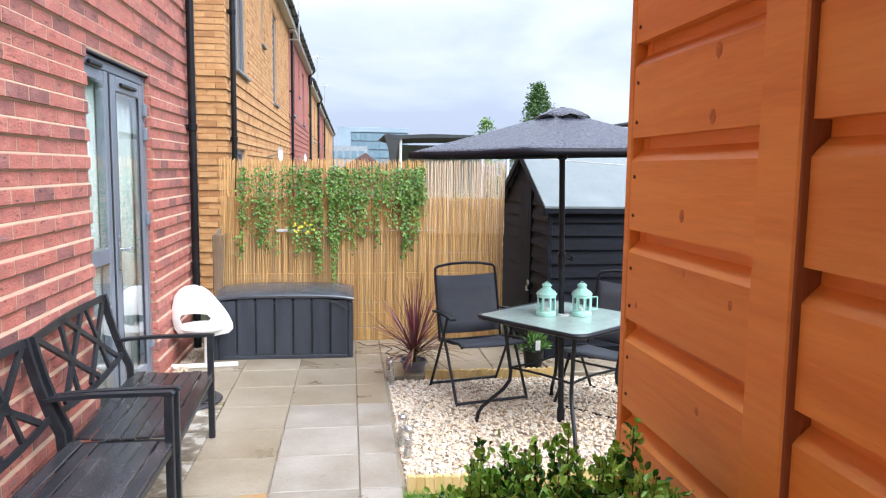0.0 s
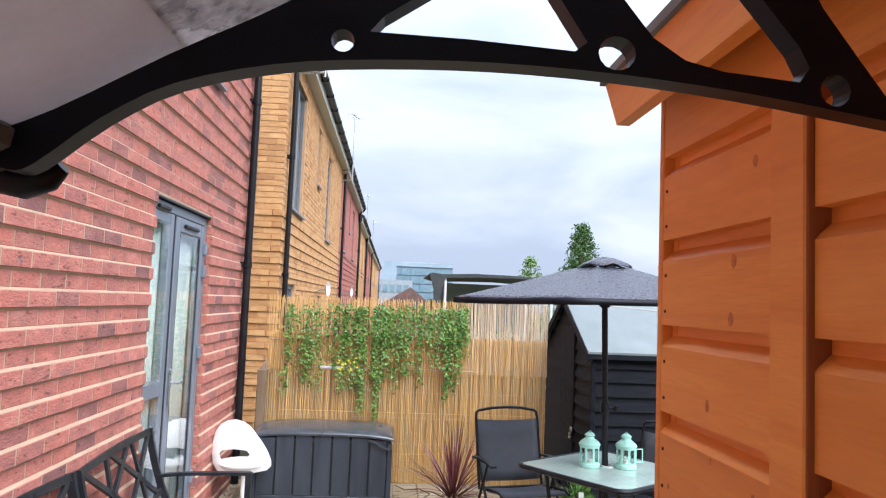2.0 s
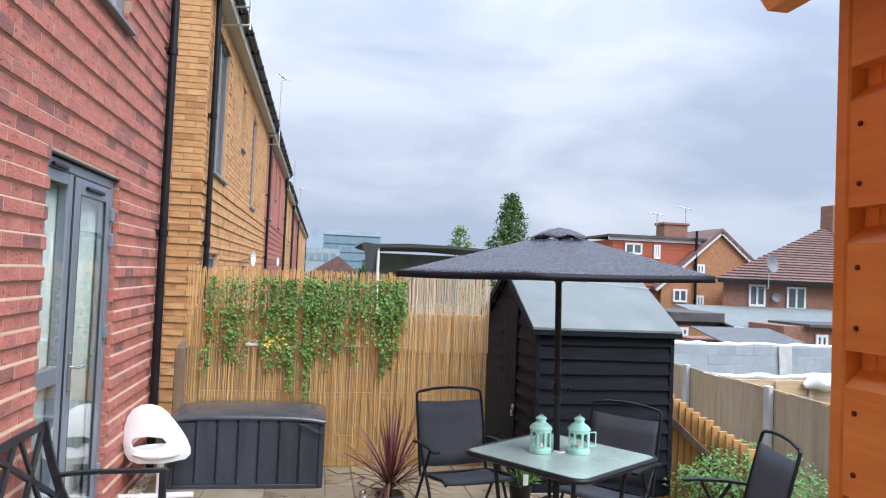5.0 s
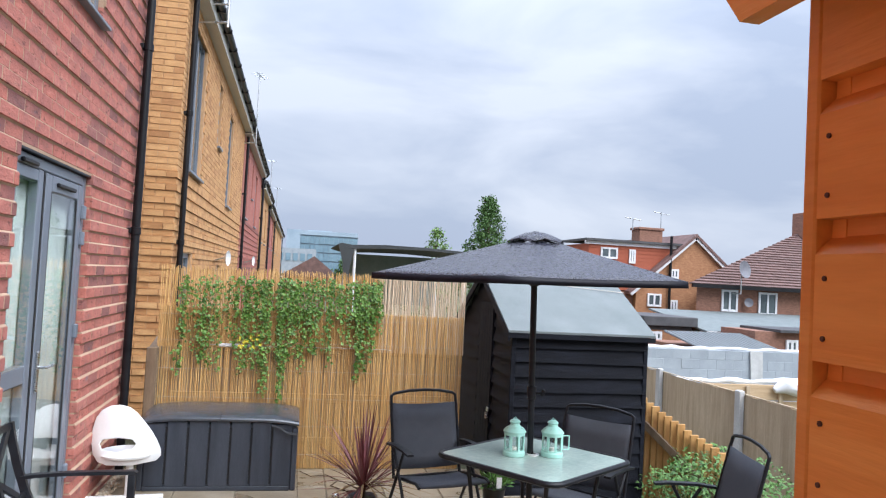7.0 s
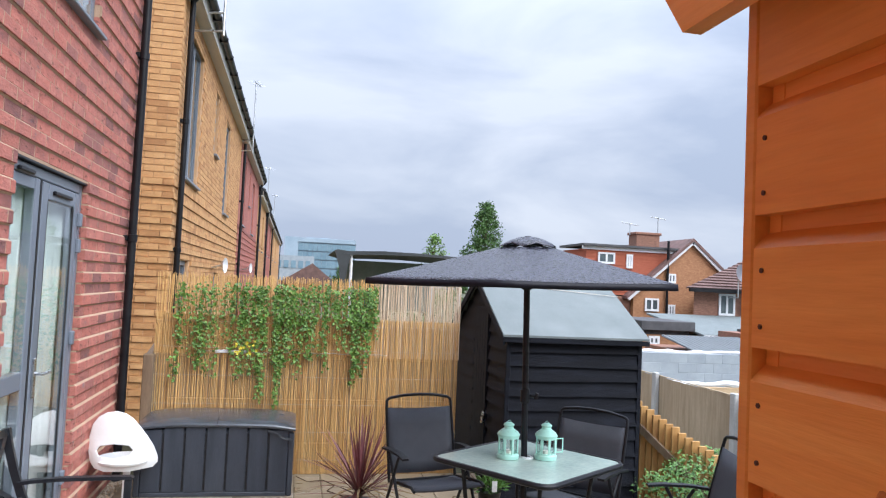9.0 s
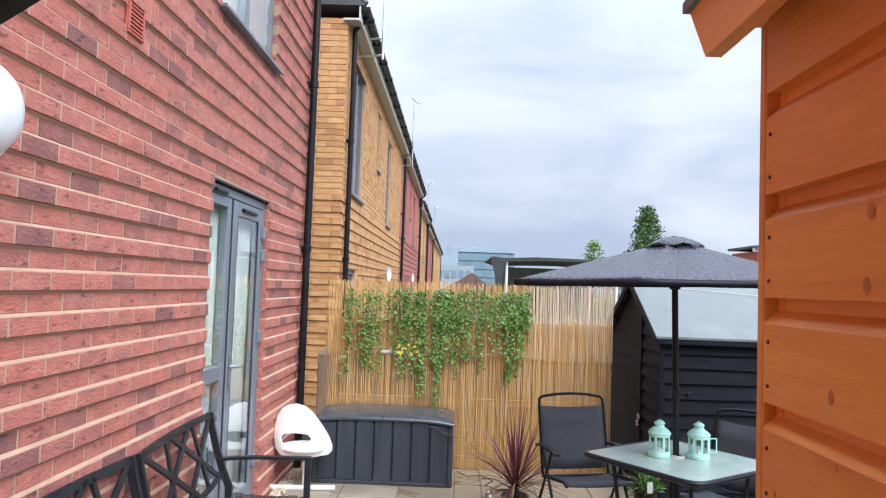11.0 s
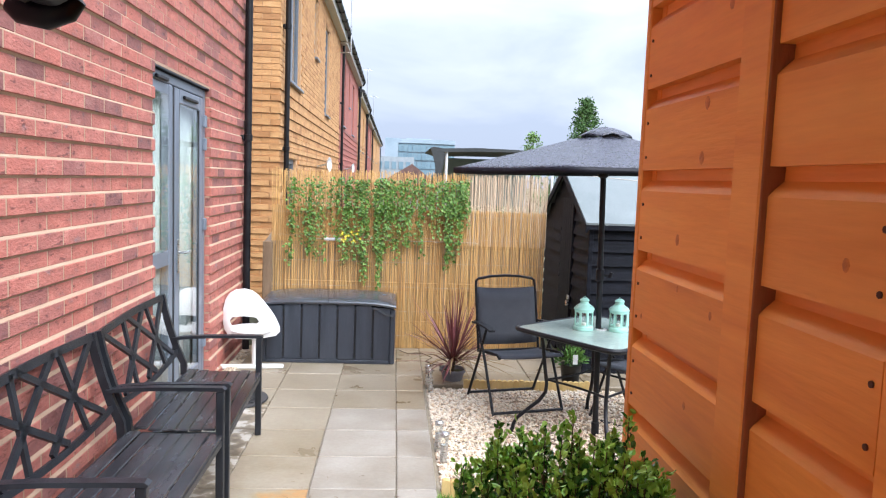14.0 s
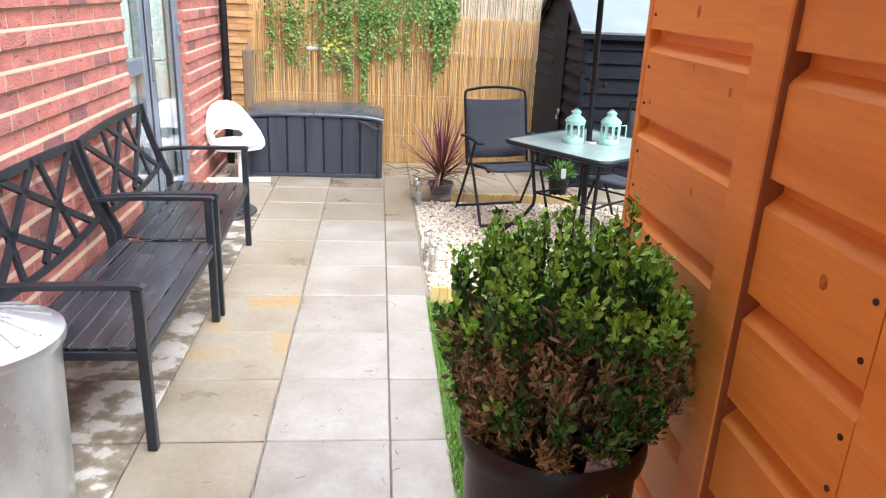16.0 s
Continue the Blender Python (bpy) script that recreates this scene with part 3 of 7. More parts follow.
for i in range(4):
    for k in range(3):
        sh = Shape().box((-0.22, -0.204, -0.03), (0.22, 0.204, 0), 0.004)
        o = part("slab", sh, M_SLAB, pave)
        o.matrix_basis = pose(1.085 + 0.452 * i, 5.85 + 0.416 * k, rnd(-0.002, 0.001), rnd(-0.2, 0.2), rnd(-0.2, 0.2), 0)
ridge_pts = [(0.177 + 0.0022 * math.sin(i * 1.7) + rnd(-0.0015, 0.0015), 1.0 + 0.06 * i, 0.001 + rnd(-0.0015, 0.001)) for i in range(62)]
part("pointing_ridge", Shape().tube(ridge_pts, [rnd(0.0006, 0.0032) for _ in ridge_pts], 6), M_PALESLAB, pave, "pale raised line of pointing")
twigs = Shape()
for i in range(60):
    x, y, a, ln = rnd(0.0, 0.84), rnd(1.3, 4.2), rnd(0, 6.283), rnd(0.012, 0.04)
    b = a + rnd(-0.7, 0.7)
    p1 = (x + ln * 0.5 * math.cos(a), y + ln * 0.5 * math.sin(a), 0.004)
    twigs.tube([(x, y, 0.0028), p1, (p1[0] + ln * 0.5 * math.cos(b), p1[1] + ln * 0.5 * math.sin(b), 0.003)], rnd(0.0007, 0.0013), 4)
thing("fallen_twigs", "tiny dry straws and twigs scattered on the slabs", "twigs", kind="stuff", shape=twigs, mat=M_OLDWOOD)
bed = thing("gravel_bed", "pale pebble gravel bed edged with timber", "gravel", kind="structure",
            shape=Shape().box((0.872, 3.62, -0.06), (3.3, 5.595, -0.028)), mat=M_GRAVELBED)
ico_v, ico_f = [], []
_bm = bmesh.new()
bmesh.ops.create_icosphere(_bm, subdivisions=1, radius=1.0)
ico_v = [tuple(v.co) for v in _bm.verts]
ico_f = [tuple(v.index for v in f.verts) for f in _bm.faces]
_bm.free()
peb = Shape()
for i in range(13000):
    x = 0.885 + (2.35 * random.random() ** 1.25)
    y = rnd(3.66, 5.58)
    s = rnd(0.0075, 0.0155)
    m = Matrix.LocRotScale((x, y, -0.028 + rnd(0.002, 0.014)), Euler((rnd(-0.5, 0.5), rnd(-0.5, 0.5), rnd(0, 6.3))), (s * rnd(0.9, 1.4), s, s * rnd(0.55, 0.85)))
    peb.add([(a * rnd(0.85, 1.15), b * rnd(0.85, 1.15), c * rnd(0.85, 1.15)) for a, b, c in ico_v], ico_f, m)
thing("gravel", "loose pale cream and brown pebbles", "gravel", kind="stuff", shape=peb, mat=M_PEBBLE, sharp=50)


def edging(x0, x1, y, z0, h, label):
    root = thing("timber_edging", label, "edging", pose(0, 0, 0), group="timber edgings of the gravel")
    n = int((x1 - x0) / 0.045)
    for i in range(n):
        a = x0 + (x1 - x0) * i / n
        b = a + (x1 - x0) / n
        hh = h + rnd(-0.004, 0.004)
        c = (a + b) / 2
        r = (b - a) / 2 - 0.001
        sh = Shape().prism([(c - r, z0)] + [(c - r * math.cos(t * math.pi / 6), hh - r * 0.6 + r * 0.6 * math.sin(t * math.pi / 6)) for t in range(7)] + [(c + r, z0)], "y", y - 0.018, y + 0.018)
        part("log", sh, M_YELLOWWOOD, root)
    return root


edging(1.18, 2.22, 5.618, -0.045, 0.05, "low edging of yellow half-round pine logs at the patio step")
edging(0.875, 2.35, 3.60, -0.045, 0.07, "low edging of yellow half-round pine logs before the lawn")

thing("lawn", "narrow strip of short green lawn beside the slabs", "lawn", kind="structure",
      shape=Shape().box((0.872, -0.6, -0.06), (3.3, 3.58, -0.02)), mat=M_SOIL)
gr = Shape()
for i in range(15000):
    x, y = 0.858 + 0.75 * random.random() ** 1.6, rnd(1.15, 3.56)
    h = rnd(0.02, 0.055)
    a = rnd(0, 6.28)
    lx, ly = rnd(-0.025, 0.025), rnd(-0.025, 0.025)
    w = 0.0022
    dx, dy = w * math.cos(a), w * math.sin(a)
    gr.add([(x - dx, y - dy, -0.02), (x + dx, y + dy, -0.02), (x + lx * 0.4 + dx * .7, y + ly * 0.4 + dy * .7, -0.02 + h * 0.6), (x + lx * 0.4 - dx * .7, y + ly * 0.4 - dy * .7, -0.02 + h * 0.6), (x + lx, y + ly, -0.02 + h)],
           [(0, 1, 2, 3), (3, 2, 4)])
thing("grass", "short bright green grass blades", "grass", kind="stuff", shape=gr, mat=M_GRASS, sharp=0)

# ---- red brick house ----
DOOR_Y, DOOR_Z = (4.285, 5.575), (0.06, 2.262)
WIN_Y, WIN_Z = (4.26, 5.56), (3.28, 4.45)


def in_opening(y0, y1, z, pad=0.0):
    for (a, b), (c, d) in ((DOOR_Y, DOOR_Z), (WIN_Y, WIN_Z)):
        if y1 > a - pad and y0 < b + pad and c - 0.02 < z < d + 0.01:
            return True
    return False


core = Shape()
BACK = WALL_X - 0.30
face = WALL_X - 0.0008
HOUSE_TOP, WALL_START = 5.25, -3.2
for ya, yb, za, zb in ((WALL_START, DOOR_Y[0], -0.05, DOOR_Z[1]), (DOOR_Y[1], WALL_END, -0.05, DOOR_Z[1]), (WALL_START, WALL_END, DOOR_Z[1], WIN_Z[0]),
                       (WALL_START, WIN_Y[0], WIN_Z[0], WIN_Z[1]), (WIN_Y[1], WALL_END, WIN_Z[0], WIN_Z[1]), (WALL_START, WALL_END, WIN_Z[1], HOUSE_TOP), (DOOR_Y[0], DOOR_Y[1], -0.05, DOOR_Z[0] - 0.01)):
    core.box((BACK, ya, za), (face, yb, zb))
wall_house = thing("wall_house", "red brick house wall with alternate courses standing proud and pale mortar", "wall", kind="structure", shape=core, mat=M_MORTAR)
thing("wall_side", "red brick end wall of the house beside the alley", "wall", kind="structure",
      shape=Shape().box((-6.0, WALL_END - 0.3, -0.05), (BACK - 0.003, WALL_END - 0.01, HOUSE_TOP)), mat=M_MORTAR)
thing("wall_back", "plain inner wall closing the house", "wall", kind="structure",
      shape=Shape().box((-2.4, WALL_START, -0.05), (-2.35, WALL_END - 0.31, HOUSE_TOP)), mat=M_MORTAR)
thing("floor_house", "plain floor inside the house", "floor", kind="structure", shape=Shape().box((-2.34, WALL_START, -0.03), (BACK - 0.004, WALL_END - 0.31, 0.05)), mat=M_OLDWOOD)
roof = Shape().prism([(WALL_X + 0.36, HOUSE_TOP - 0.02), (WALL_X + 0.36, HOUSE_TOP + 0.12), (-5.5, HOUSE_TOP + 2.6), (-5.5, HOUSE_TOP - 0.02)], "y", WALL_START, WALL_END + 0.1)
thing("roof_house", "grey tiled roof over the red brick house", "roof", kind="structure", shape=roof, mat=M_SLATE)

L, H, J = 0.215, 0.065, 0.010
ZB = -0.041  # where the lowest proud course begins

single, rest, count = [], Shape(), 0
for row in range(70):
    z = ZB + 0.075 * row + 0.0325
    proud = 0.015 if row % 2 == 0 else 0.0
    y = WALL_START + (0.1125 if row % 2 else 0.0)
    while y < WALL_END - 0.02:
        y0, y1 = y, min(y + L, WALL_END)
        y += L + J
        if in_opening(y0, y1, z):
            a, b = DOOR_Y if z < 3 else WIN_Y
            if y0 < a - 0.012:
                y1 = a + 0.002
            elif y1 > b + 0.012:
                y0 = b - 0.002
            else:
                continue
        near = 2.3 < (y0 + y1) / 2 < 4.6 and 0.75 < z < 2.8 and y1 - y0 > 0.2
        jig = rnd(0.0002, 0.0022)
        if near and count < 300:
            single.append((WALL_X + proud + jig, (y0 + y1) / 2, z))
            count += 1
        else:
            rest.box((WALL_X - 0.03, y0, z - H / 2), (WALL_X + proud + jig, y1, z + H / 2), 0.003 if 1.5 < y0 < 6.9 and z < 3.2 else 0)
beds = Shape()
for row in range(0, 69, 2):
    z = ZB + 0.075 * row + 0.0325
    spans = [(WALL_START, WALL_END - 0.004)]
    for (a, b), (c, d) in ((DOOR_Y, DOOR_Z), (WIN_Y, WIN_Z)):
        if c - 0.02 < z < d + 0.01:
            spans = [(WALL_START, a - 0.004), (b + 0.004, WALL_END - 0.004)]
    for ya, yb in spans:
        # mortar between the proud bricks, weathered back over their tops
        beds.prism([(WALL_X - 0.02, z - H / 2 + 0.002), (WALL_X + 0.0144, z - H / 2 + 0.002), (WALL_X + 0.0144, z + H / 2 + 0.001), (WALL_X - 0.0003, z + H / 2 + J + 0.001), (WALL_X - 0.02, z + H / 2 + J + 0.001)], "y", ya, yb)
        # and flush-pointed below them
        beds.prism([(WALL_X - 0.02, z - H / 2 - J - 0.001), (WALL_X + 0.0004, z - H / 2 - J - 0.001), (WALL_X + 0.0085, z - H / 2 + 0.0005), (WALL_X - 0.02, z - H / 2 + 0.0005)], "y", ya, yb)
part("bed_joints", beds, M_MORTAR, wall_house)["kind"] = "stuff"
me_brick = Shape().box((-0.06, -L / 2, -H / 2), (0, L / 2, H / 2), 0.003).mesh("brick", M_BRICK, 30)
part("brickwork", rest, M_BRICK, wall_house, sharp=30)["kind"] = "stuff"
reveals = Shape()
for row in range(int(DOOR_Z[1] / 0.075)):
    z = ZB + 0.075 * row + 0.0325
    px = 0.012 if row % 2 == 0 else -0.002
    for yy, s in ((DOOR_Y[0], -1), (DOOR_Y[1], 1)):
        lo, hi = sorted((yy - s * 0.003, yy + s * 0.02))
        reveals.box((WALL_X - 0.10, lo, z - H / 2), (WALL_X - 0.032 + px, hi, z + H / 2))
part("reveal_brickwork", reveals, M_BRICK, wall_house)["kind"] = "stuff"
part("lintel", Shape().box((WALL_X - 0.11, DOOR_Y[0] - 0.02, DOOR_Z[1] - 0.006), (WALL_X - 0.0002, DOOR_Y[1] + 0.02, DOOR_Z[1] + 0.006)), M_BLACKPIPE, wall_house)

# door with its sidelight
fx0, fx1 = WALL_X - 0.095, WALL_X - 0.03
door = thing("door_1", "closed grey framed glass door with sidelight, wet with rain", "door", kind="structure")


def bars(parent, name, rows, mat, bev=0.006, label=""):
    for lo, hi in rows:
        part(name, Shape().box(lo, hi, bev), mat, parent, label)


dy0, dy1, dz0, dz1 = DOOR_Y[0] + 0.004, DOOR_Y[1] - 0.004, DOOR_Z[0], DOOR_Z[1] - 0.008
bars(door, "frame", [((fx0, dy0, dz0), (fx1, dy0 + 0.055, dz1)), ((fx0, dy1 - 0.055, dz0), (fx1, dy1, dz1)), ((fx0, dy0 + 0.056, dz1 - 0.06), (fx1, dy1 - 0.056, dz1)),
                     ((fx0, dy0 + 0.056, dz0), (fx1 + 0.02, dy1 - 0.056, dz0 + 0.035)), ((fx0, 4.70, dz0 + 0.036), (fx1, 4.775, dz1 - 0.061))], M_UPVC)
sy0, sy1 = dy0 + 0.057, 4.699
bars(door, "sidelight_rail", [((fx0, sy0, 1.03), (fx1 - 0.004, sy1, 1.13)), ((fx0, sy0, dz0 + 0.037), (fx1 - 0.004, sy1, dz0 + 0.10)), ((fx0, sy0, dz1 - 0.13), (fx1 - 0.004, sy1, dz1 - 0.062)),
                              ((fx0, sy0, dz0 + 0.101), (fx1 - 0.004, sy0 + 0.05, 1.029)), ((fx0, sy0, 1.131), (fx1 - 0.004, sy0 + 0.05, dz1 - 0.131))], M_UPVC)
ly0, ly1, lx = 4.80, 5.49, fx1 + 0.006
leafd = part("door_leaf", Shape().box((fx0 + 0.01, ly0, dz0 + 0.045), (lx, ly0 + 0.10, dz1 - 0.065), 0.008).box((fx0 + 0.01, ly1 - 0.085, dz0 + 0.045), (lx, ly1, dz1 - 0.065), 0.008)
             .box((fx0 + 0.01, ly0 + 0.1, dz0 + 0.045), (lx, ly1 - 0.085, dz0 + 0.15), 0.008).box((fx0 + 0.01, ly0 + 0.1, dz1 - 0.165), (lx, ly1 - 0.085, dz1 - 0.065), 0.008), M_UPVC, door)
part("gasket", Shape().box((fx0 + 0.01, 4.777, dz0 + 0.04), (fx1 + 0.002, 4.799, dz1 - 0.065)), M_RUBBER, door, "black rubber gasket")
part("glazing_bead", Shape().box((lx - 0.014, ly0 + 0.1005, dz0 + 0.151), (lx - 0.003, ly0 + 0.113, dz1 - 0.166)).box((lx - 0.014, ly1 - 0.098, dz0 + 0.151), (lx - 0.003, ly1 - 0.0855, dz1 - 0.166)), M_RUBBER, leafd, "black glazing bead")
gx = fx1 - 0.016
for lo, hi in (((gx, ly0 + 0.095, dz0 + 0.145), (gx + 0.012, ly1 - 0.08, dz1 - 0.16)), ((gx, sy0 + 0.045, 1.125), (gx + 0.012, sy1 + 0.002, dz1 - 0.125)), ((gx, sy0 + 0.045, dz0 + 0.095), (gx + 0.012, sy1 + 0.002, 1.035))):
    o = part("pane", Shape().box(lo, hi), M_GLASS, door, "clear glass pane reflecting the sky")
    o.visible_shadow = False
hd = part("door_handle", Shape().box((lx, 4.835, 0.96), (lx + 0.012, 4.865, 1.19), 0.004).tube([(lx + 0.01, 4.85, 1.10), (lx + 0.045, 4.85, 1.10), (lx + 0.055, 4.865, 1.10), (lx + 0.055, 4.97, 1.10)], 0.009, 10), M_CHROME, leafd, "bright steel lever handle")
for z in (0.35, 1.25, 1.85, 2.02):
    part("hinge", Shape().box((lx - 0.004, ly1 - 0.01, z - 0.045), (lx + 0.022, ly1 + 0.04, z + 0.045), 0.006), M_UPVC, door, "grey hinge")
for ya, yb, z in ((4.40, 4.62, dz1 - 0.045), (4.97, 5.30, dz1 - 0.115)):
    part("trickle_vent", Shape().box((lx - 0.002, ya, z - 0.012), (lx + 0.02, yb, z + 0.012), 0.006), M_BLACKPIPE, door, "slim dark trickle vent")
# pale sheet added behind the glass so that the door panes look light
cur = Shape()
n = 60
for k in range(n + 1):
    y = DOOR_Y[0] + 0.01 + (DOOR_Y[1] - DOOR_Y[0] - 0.02) * k / n
    x = WALL_X - 0.107 + 0.003 * math.sin(k * 1.1)
    cur.v += [(x, y, 0.06), (x, y, 2.24)]
cur.f += [(2 * k, 2 * k + 2, 2 * k + 3, 2 * k + 1) for k in range(n)]
o = thing("curtain", "pale sheet added behind the glass door to lighten its panes", "curtain", shape=cur, mat=M_PANEBACK)
sol = o.modifiers.new("thickness", "SOLIDIFY")
sol.thickness = 0.004
part("threshold", Shape().box((WALL_X - 0.06, DOOR_Y[0] + 0.002, 0.02), (WALL_X + 0.03, DOOR_Y[1] - 0.002, 0.058), 0.006), M_UPVC, door)

# upstairs window
win = thing("window_1", "grey framed upstairs window of the red brick house", "window", kind="structure")
part("window_sill", Shape().box((WALL_X - 0.1, WIN_Y[0] - 0.03, WIN_Z[0] - 0.028), (WALL_X + 0.055, WIN_Y[1] + 0.03, WIN_Z[0] - 0.002), 0.005), M_UPVC, win)
a, b, c, d = WIN_Y[0] + 0.003, WIN_Y[1] - 0.003, WIN_Z[0], WIN_Z[1] - 0.003
bars(win, "window_frame", [((fx0, a, c), (fx1, a + 0.07, d)), ((fx0, b - 0.07, c), (fx1, b, d)), ((fx0, a + 0.071, c), (fx1, b - 0.071, c + 0.07)), ((fx0, a + 0.071, d - 0.07), (fx1, b - 0.071, d)), ((fx0, 4.87, c + 0.071), (fx1, 4.95, d - 0.071))], M_UPVC)
for ya, yb in ((a + 0.065, 4.875), (4.945, b - 0.065)):
    o = part("pane", Shape().box((gx, ya, c + 0.065), (gx + 0.012, yb, d - 0.065)), M_GLASS, win)
    o.visible_shadow = False
thing("window_blind", "white blind behind the upstairs window", "blind", shape=Shape().box((WALL_X - 0.36, WIN_Y[0] - 0.1, WIN_Z[0] - 0.1), (WALL_X - 0.34, WIN_Y[1] + 0.1, WIN_Z[1] + 0.1)), mat=M_SHEETING)

vent = thing("air_vent", "red plastic louvred air vent set in the brick wall", "vent", pose(WALL_X + 0.004, 3.17, 2.77))
part("vent_frame", Shape().box((0, -0.075, 0.062), (0.022, 0.075, 0.075), 0.003).box((0, -0.075, -0.075), (0.022, 0.075, -0.062), 0.003).box((0, -0.075, -0.062), (0.022, -0.062, 0.062), 0.003).box((0, 0.062, -0.062), (0.022, 0.075, 0.062), 0.003).box((-0.002, -0.062, -0.062), (0.002, 0.062, 0.062)), M_VENT, vent)
for k in range(7):
    part("slat", Shape().box((0.002, -0.062, -0.054 + 0.0175 * k), (0.018, 0.062, -0.046 + 0.0175 * k)), M_VENT, vent)

lamp = thing("wall_lamp", "round white bulkhead lamp fixed to the brick wall, unlit", "lamp", pose(WALL_X + 0.018, 2.18, 2.145, 0, 90, 0))
part("base_ring", Shape().lathe([(0.0, 0), (0.15, 0), (0.155, 0.015), (0.155, 0.03), (0.14, 0.034), (0.0, 0.034)], 32, closed=False), M_WHITE, lamp)
part("cover", Shape().lathe([(0.138, 0.034), (0.132, 0.06), (0.105, 0.088), (0.06, 0.104), (0.0, 0.11)], 32, closed=False), M_LAMP, lamp)


def downpipe(x, y, z0, z1, label, r=0.034):
    root = thing("downpipe", label, "drainpipe", pose(x, y, 0), group="black downpipes along the terrace")
    part("pipe", Shape().rod((0, 0, z0), (0, 0, z1), r, n=16), M_BLACKPIPE, root)
    z = z0 + 0.45
    while z < z1:
        part("bracket", Shape().lathe([(r, -0.03), (r + 0.008, -0.028), (r + 0.008, 0.028), (r, 0.03)], 16, (0, 0, z), closed=False).box((-0.07, -0.05, z - 0.02), (-r + 0.004, 0.05, z + 0.02), 0.003), M_BLACKPIPE, root)
        z += 1.52
    return root


downpipe(WALL_X + 0.062, 6.72, 0.0, 5.15, "black plastic downpipe at the corner of the red brick house")

# ---- buff brick terrace beyond ----
YW = -0.875
YX0, YX1, YY0, YY1 = -4.5, YW, 9.10, 18.4
EAVE = 5.0
buff = thing("terrace_house", "buff brick terrace house with corbelled lower courses and grey windows", "house", group="terrace houses in a row")
wins = [(9.80, 11.05, 2.90, 4.75), (12.85, 13.25, 3.70, 4.72), (14.75, 15.55, 2.88, 4.62), (9.95, 10.75, 1.0, 1.86), (13.9, 14.5, 0.9, 1.75)]
body = Shape()
cuts_y = sorted({YY0 + 0.008, YY1, *[w[0] for w in wins], *[w[1] for w in wins]})
cuts_z = sorted({-0.05, EAVE, *[w[2] for w in wins], *[w[3] for w in wins]})
for ya, yb in zip(cuts_y, cuts_y[1:]):
    for za, zb in zip(cuts_z, cuts_z[1:]):
        ym, zm = (ya + yb) / 2, (za + zb) / 2
        if not any(w[0] < ym < w[1] and w[2] < zm < w[3] for w in wins):
            body.box((YW - 0.28, ya, za), (YW - 0.012, yb, zb))
body.box((YX0, YY0 + 0.012, -0.05), (YW - 0.281, YY0 + 0.3, EAVE)).box((YW - 1.0, YY0 + 0.31, -0.05), (YW - 0.9, YY1, EAVE))
part("wall", body, M_BUFF_MORTAR, buff, sharp=0)
bk = Shape()
for row in range(67):
    z = 0.075 * row + 0.0325
    proud = 0.016 if (row % 2 == 0 and z < 2.75) else 0.0
    y = YY0 + (0.1125 if row % 2 else 0)
    while y < YY1:
        y0, y1 = max(y, YY0 + 0.022), min(y + L, YY1)
        y += L + J
        if z > 1.2 and not any(y1 > w[0] + 0.02 and y0 < w[1] - 0.02 and w[2] - 0.01 < z < w[3] for w in wins):
            bk.box((YW - 0.02, y0, z - H / 2), (YW + proud, y1, z + H / 2))
    x = YW - (0.0 if row % 2 else 0.1125)
    if row % 2 == 0:
        bk.box((YW - 0.1025, YY0 - proud, z - H / 2), (YW + proud - 0.001, YY0 + 0.02, z + H / 2))
    elif z > 1.2:
        bk.box((YW - 0.02, YY0 + 0.021, z - H / 2), (YW, YY0 + 0.1025, z + H / 2))
    while x > -2.6:
        x0 = x - L
        bk.box((x0, YY0 - proud, z - H / 2), (x - 0.001, YY0 + 0.02, z + H / 2))
        x -= L + J
part("brickwork", bk, M_BUFF, buff, sharp=0)["kind"] = "stuff"


def small_window(parent, y0, y1, z0, z1, x, sill=True):
    w = part("window", Shape().box((x - 0.10, y0, z0), (x - 0.05, y0 + 0.06, z1)).box((x - 0.10, y1 - 0.06, z0), (x - 0.05, y1, z1)).box((x - 0.10, y0 + 0.06, z0), (x - 0.05, y1 - 0.06, z0 + 0.06))
             .box((x - 0.10, y0 + 0.06, z1 - 0.06), (x - 0.05, y1 - 0.06, z1)), M_UPVC, parent, "grey framed window")
    part("pane", Shape().box((x - 0.09, y0 + 0.05, z0 + 0.05), (x - 0.075, y1 - 0.05, z1 - 0.05)), M_FARGLASS, w)
    if y1 - y0 > 0.9:
        part("mullion", Shape().box((x - 0.10, (y0 + y1) / 2 - 0.04, z0 + 0.06), (x - 0.048, (y0 + y1) / 2 + 0.04, z1 - 0.06)), M_UPVC, w)
    if sill:
        part("sill", Shape().box((x - 0.06, y0 - 0.03, z0 - 0.04), (x + 0.05, y1 + 0.03, z0 - 0.003), 0.005), M_UPVC, w)


for w in wins:
    small_window(buff, *w, YW)


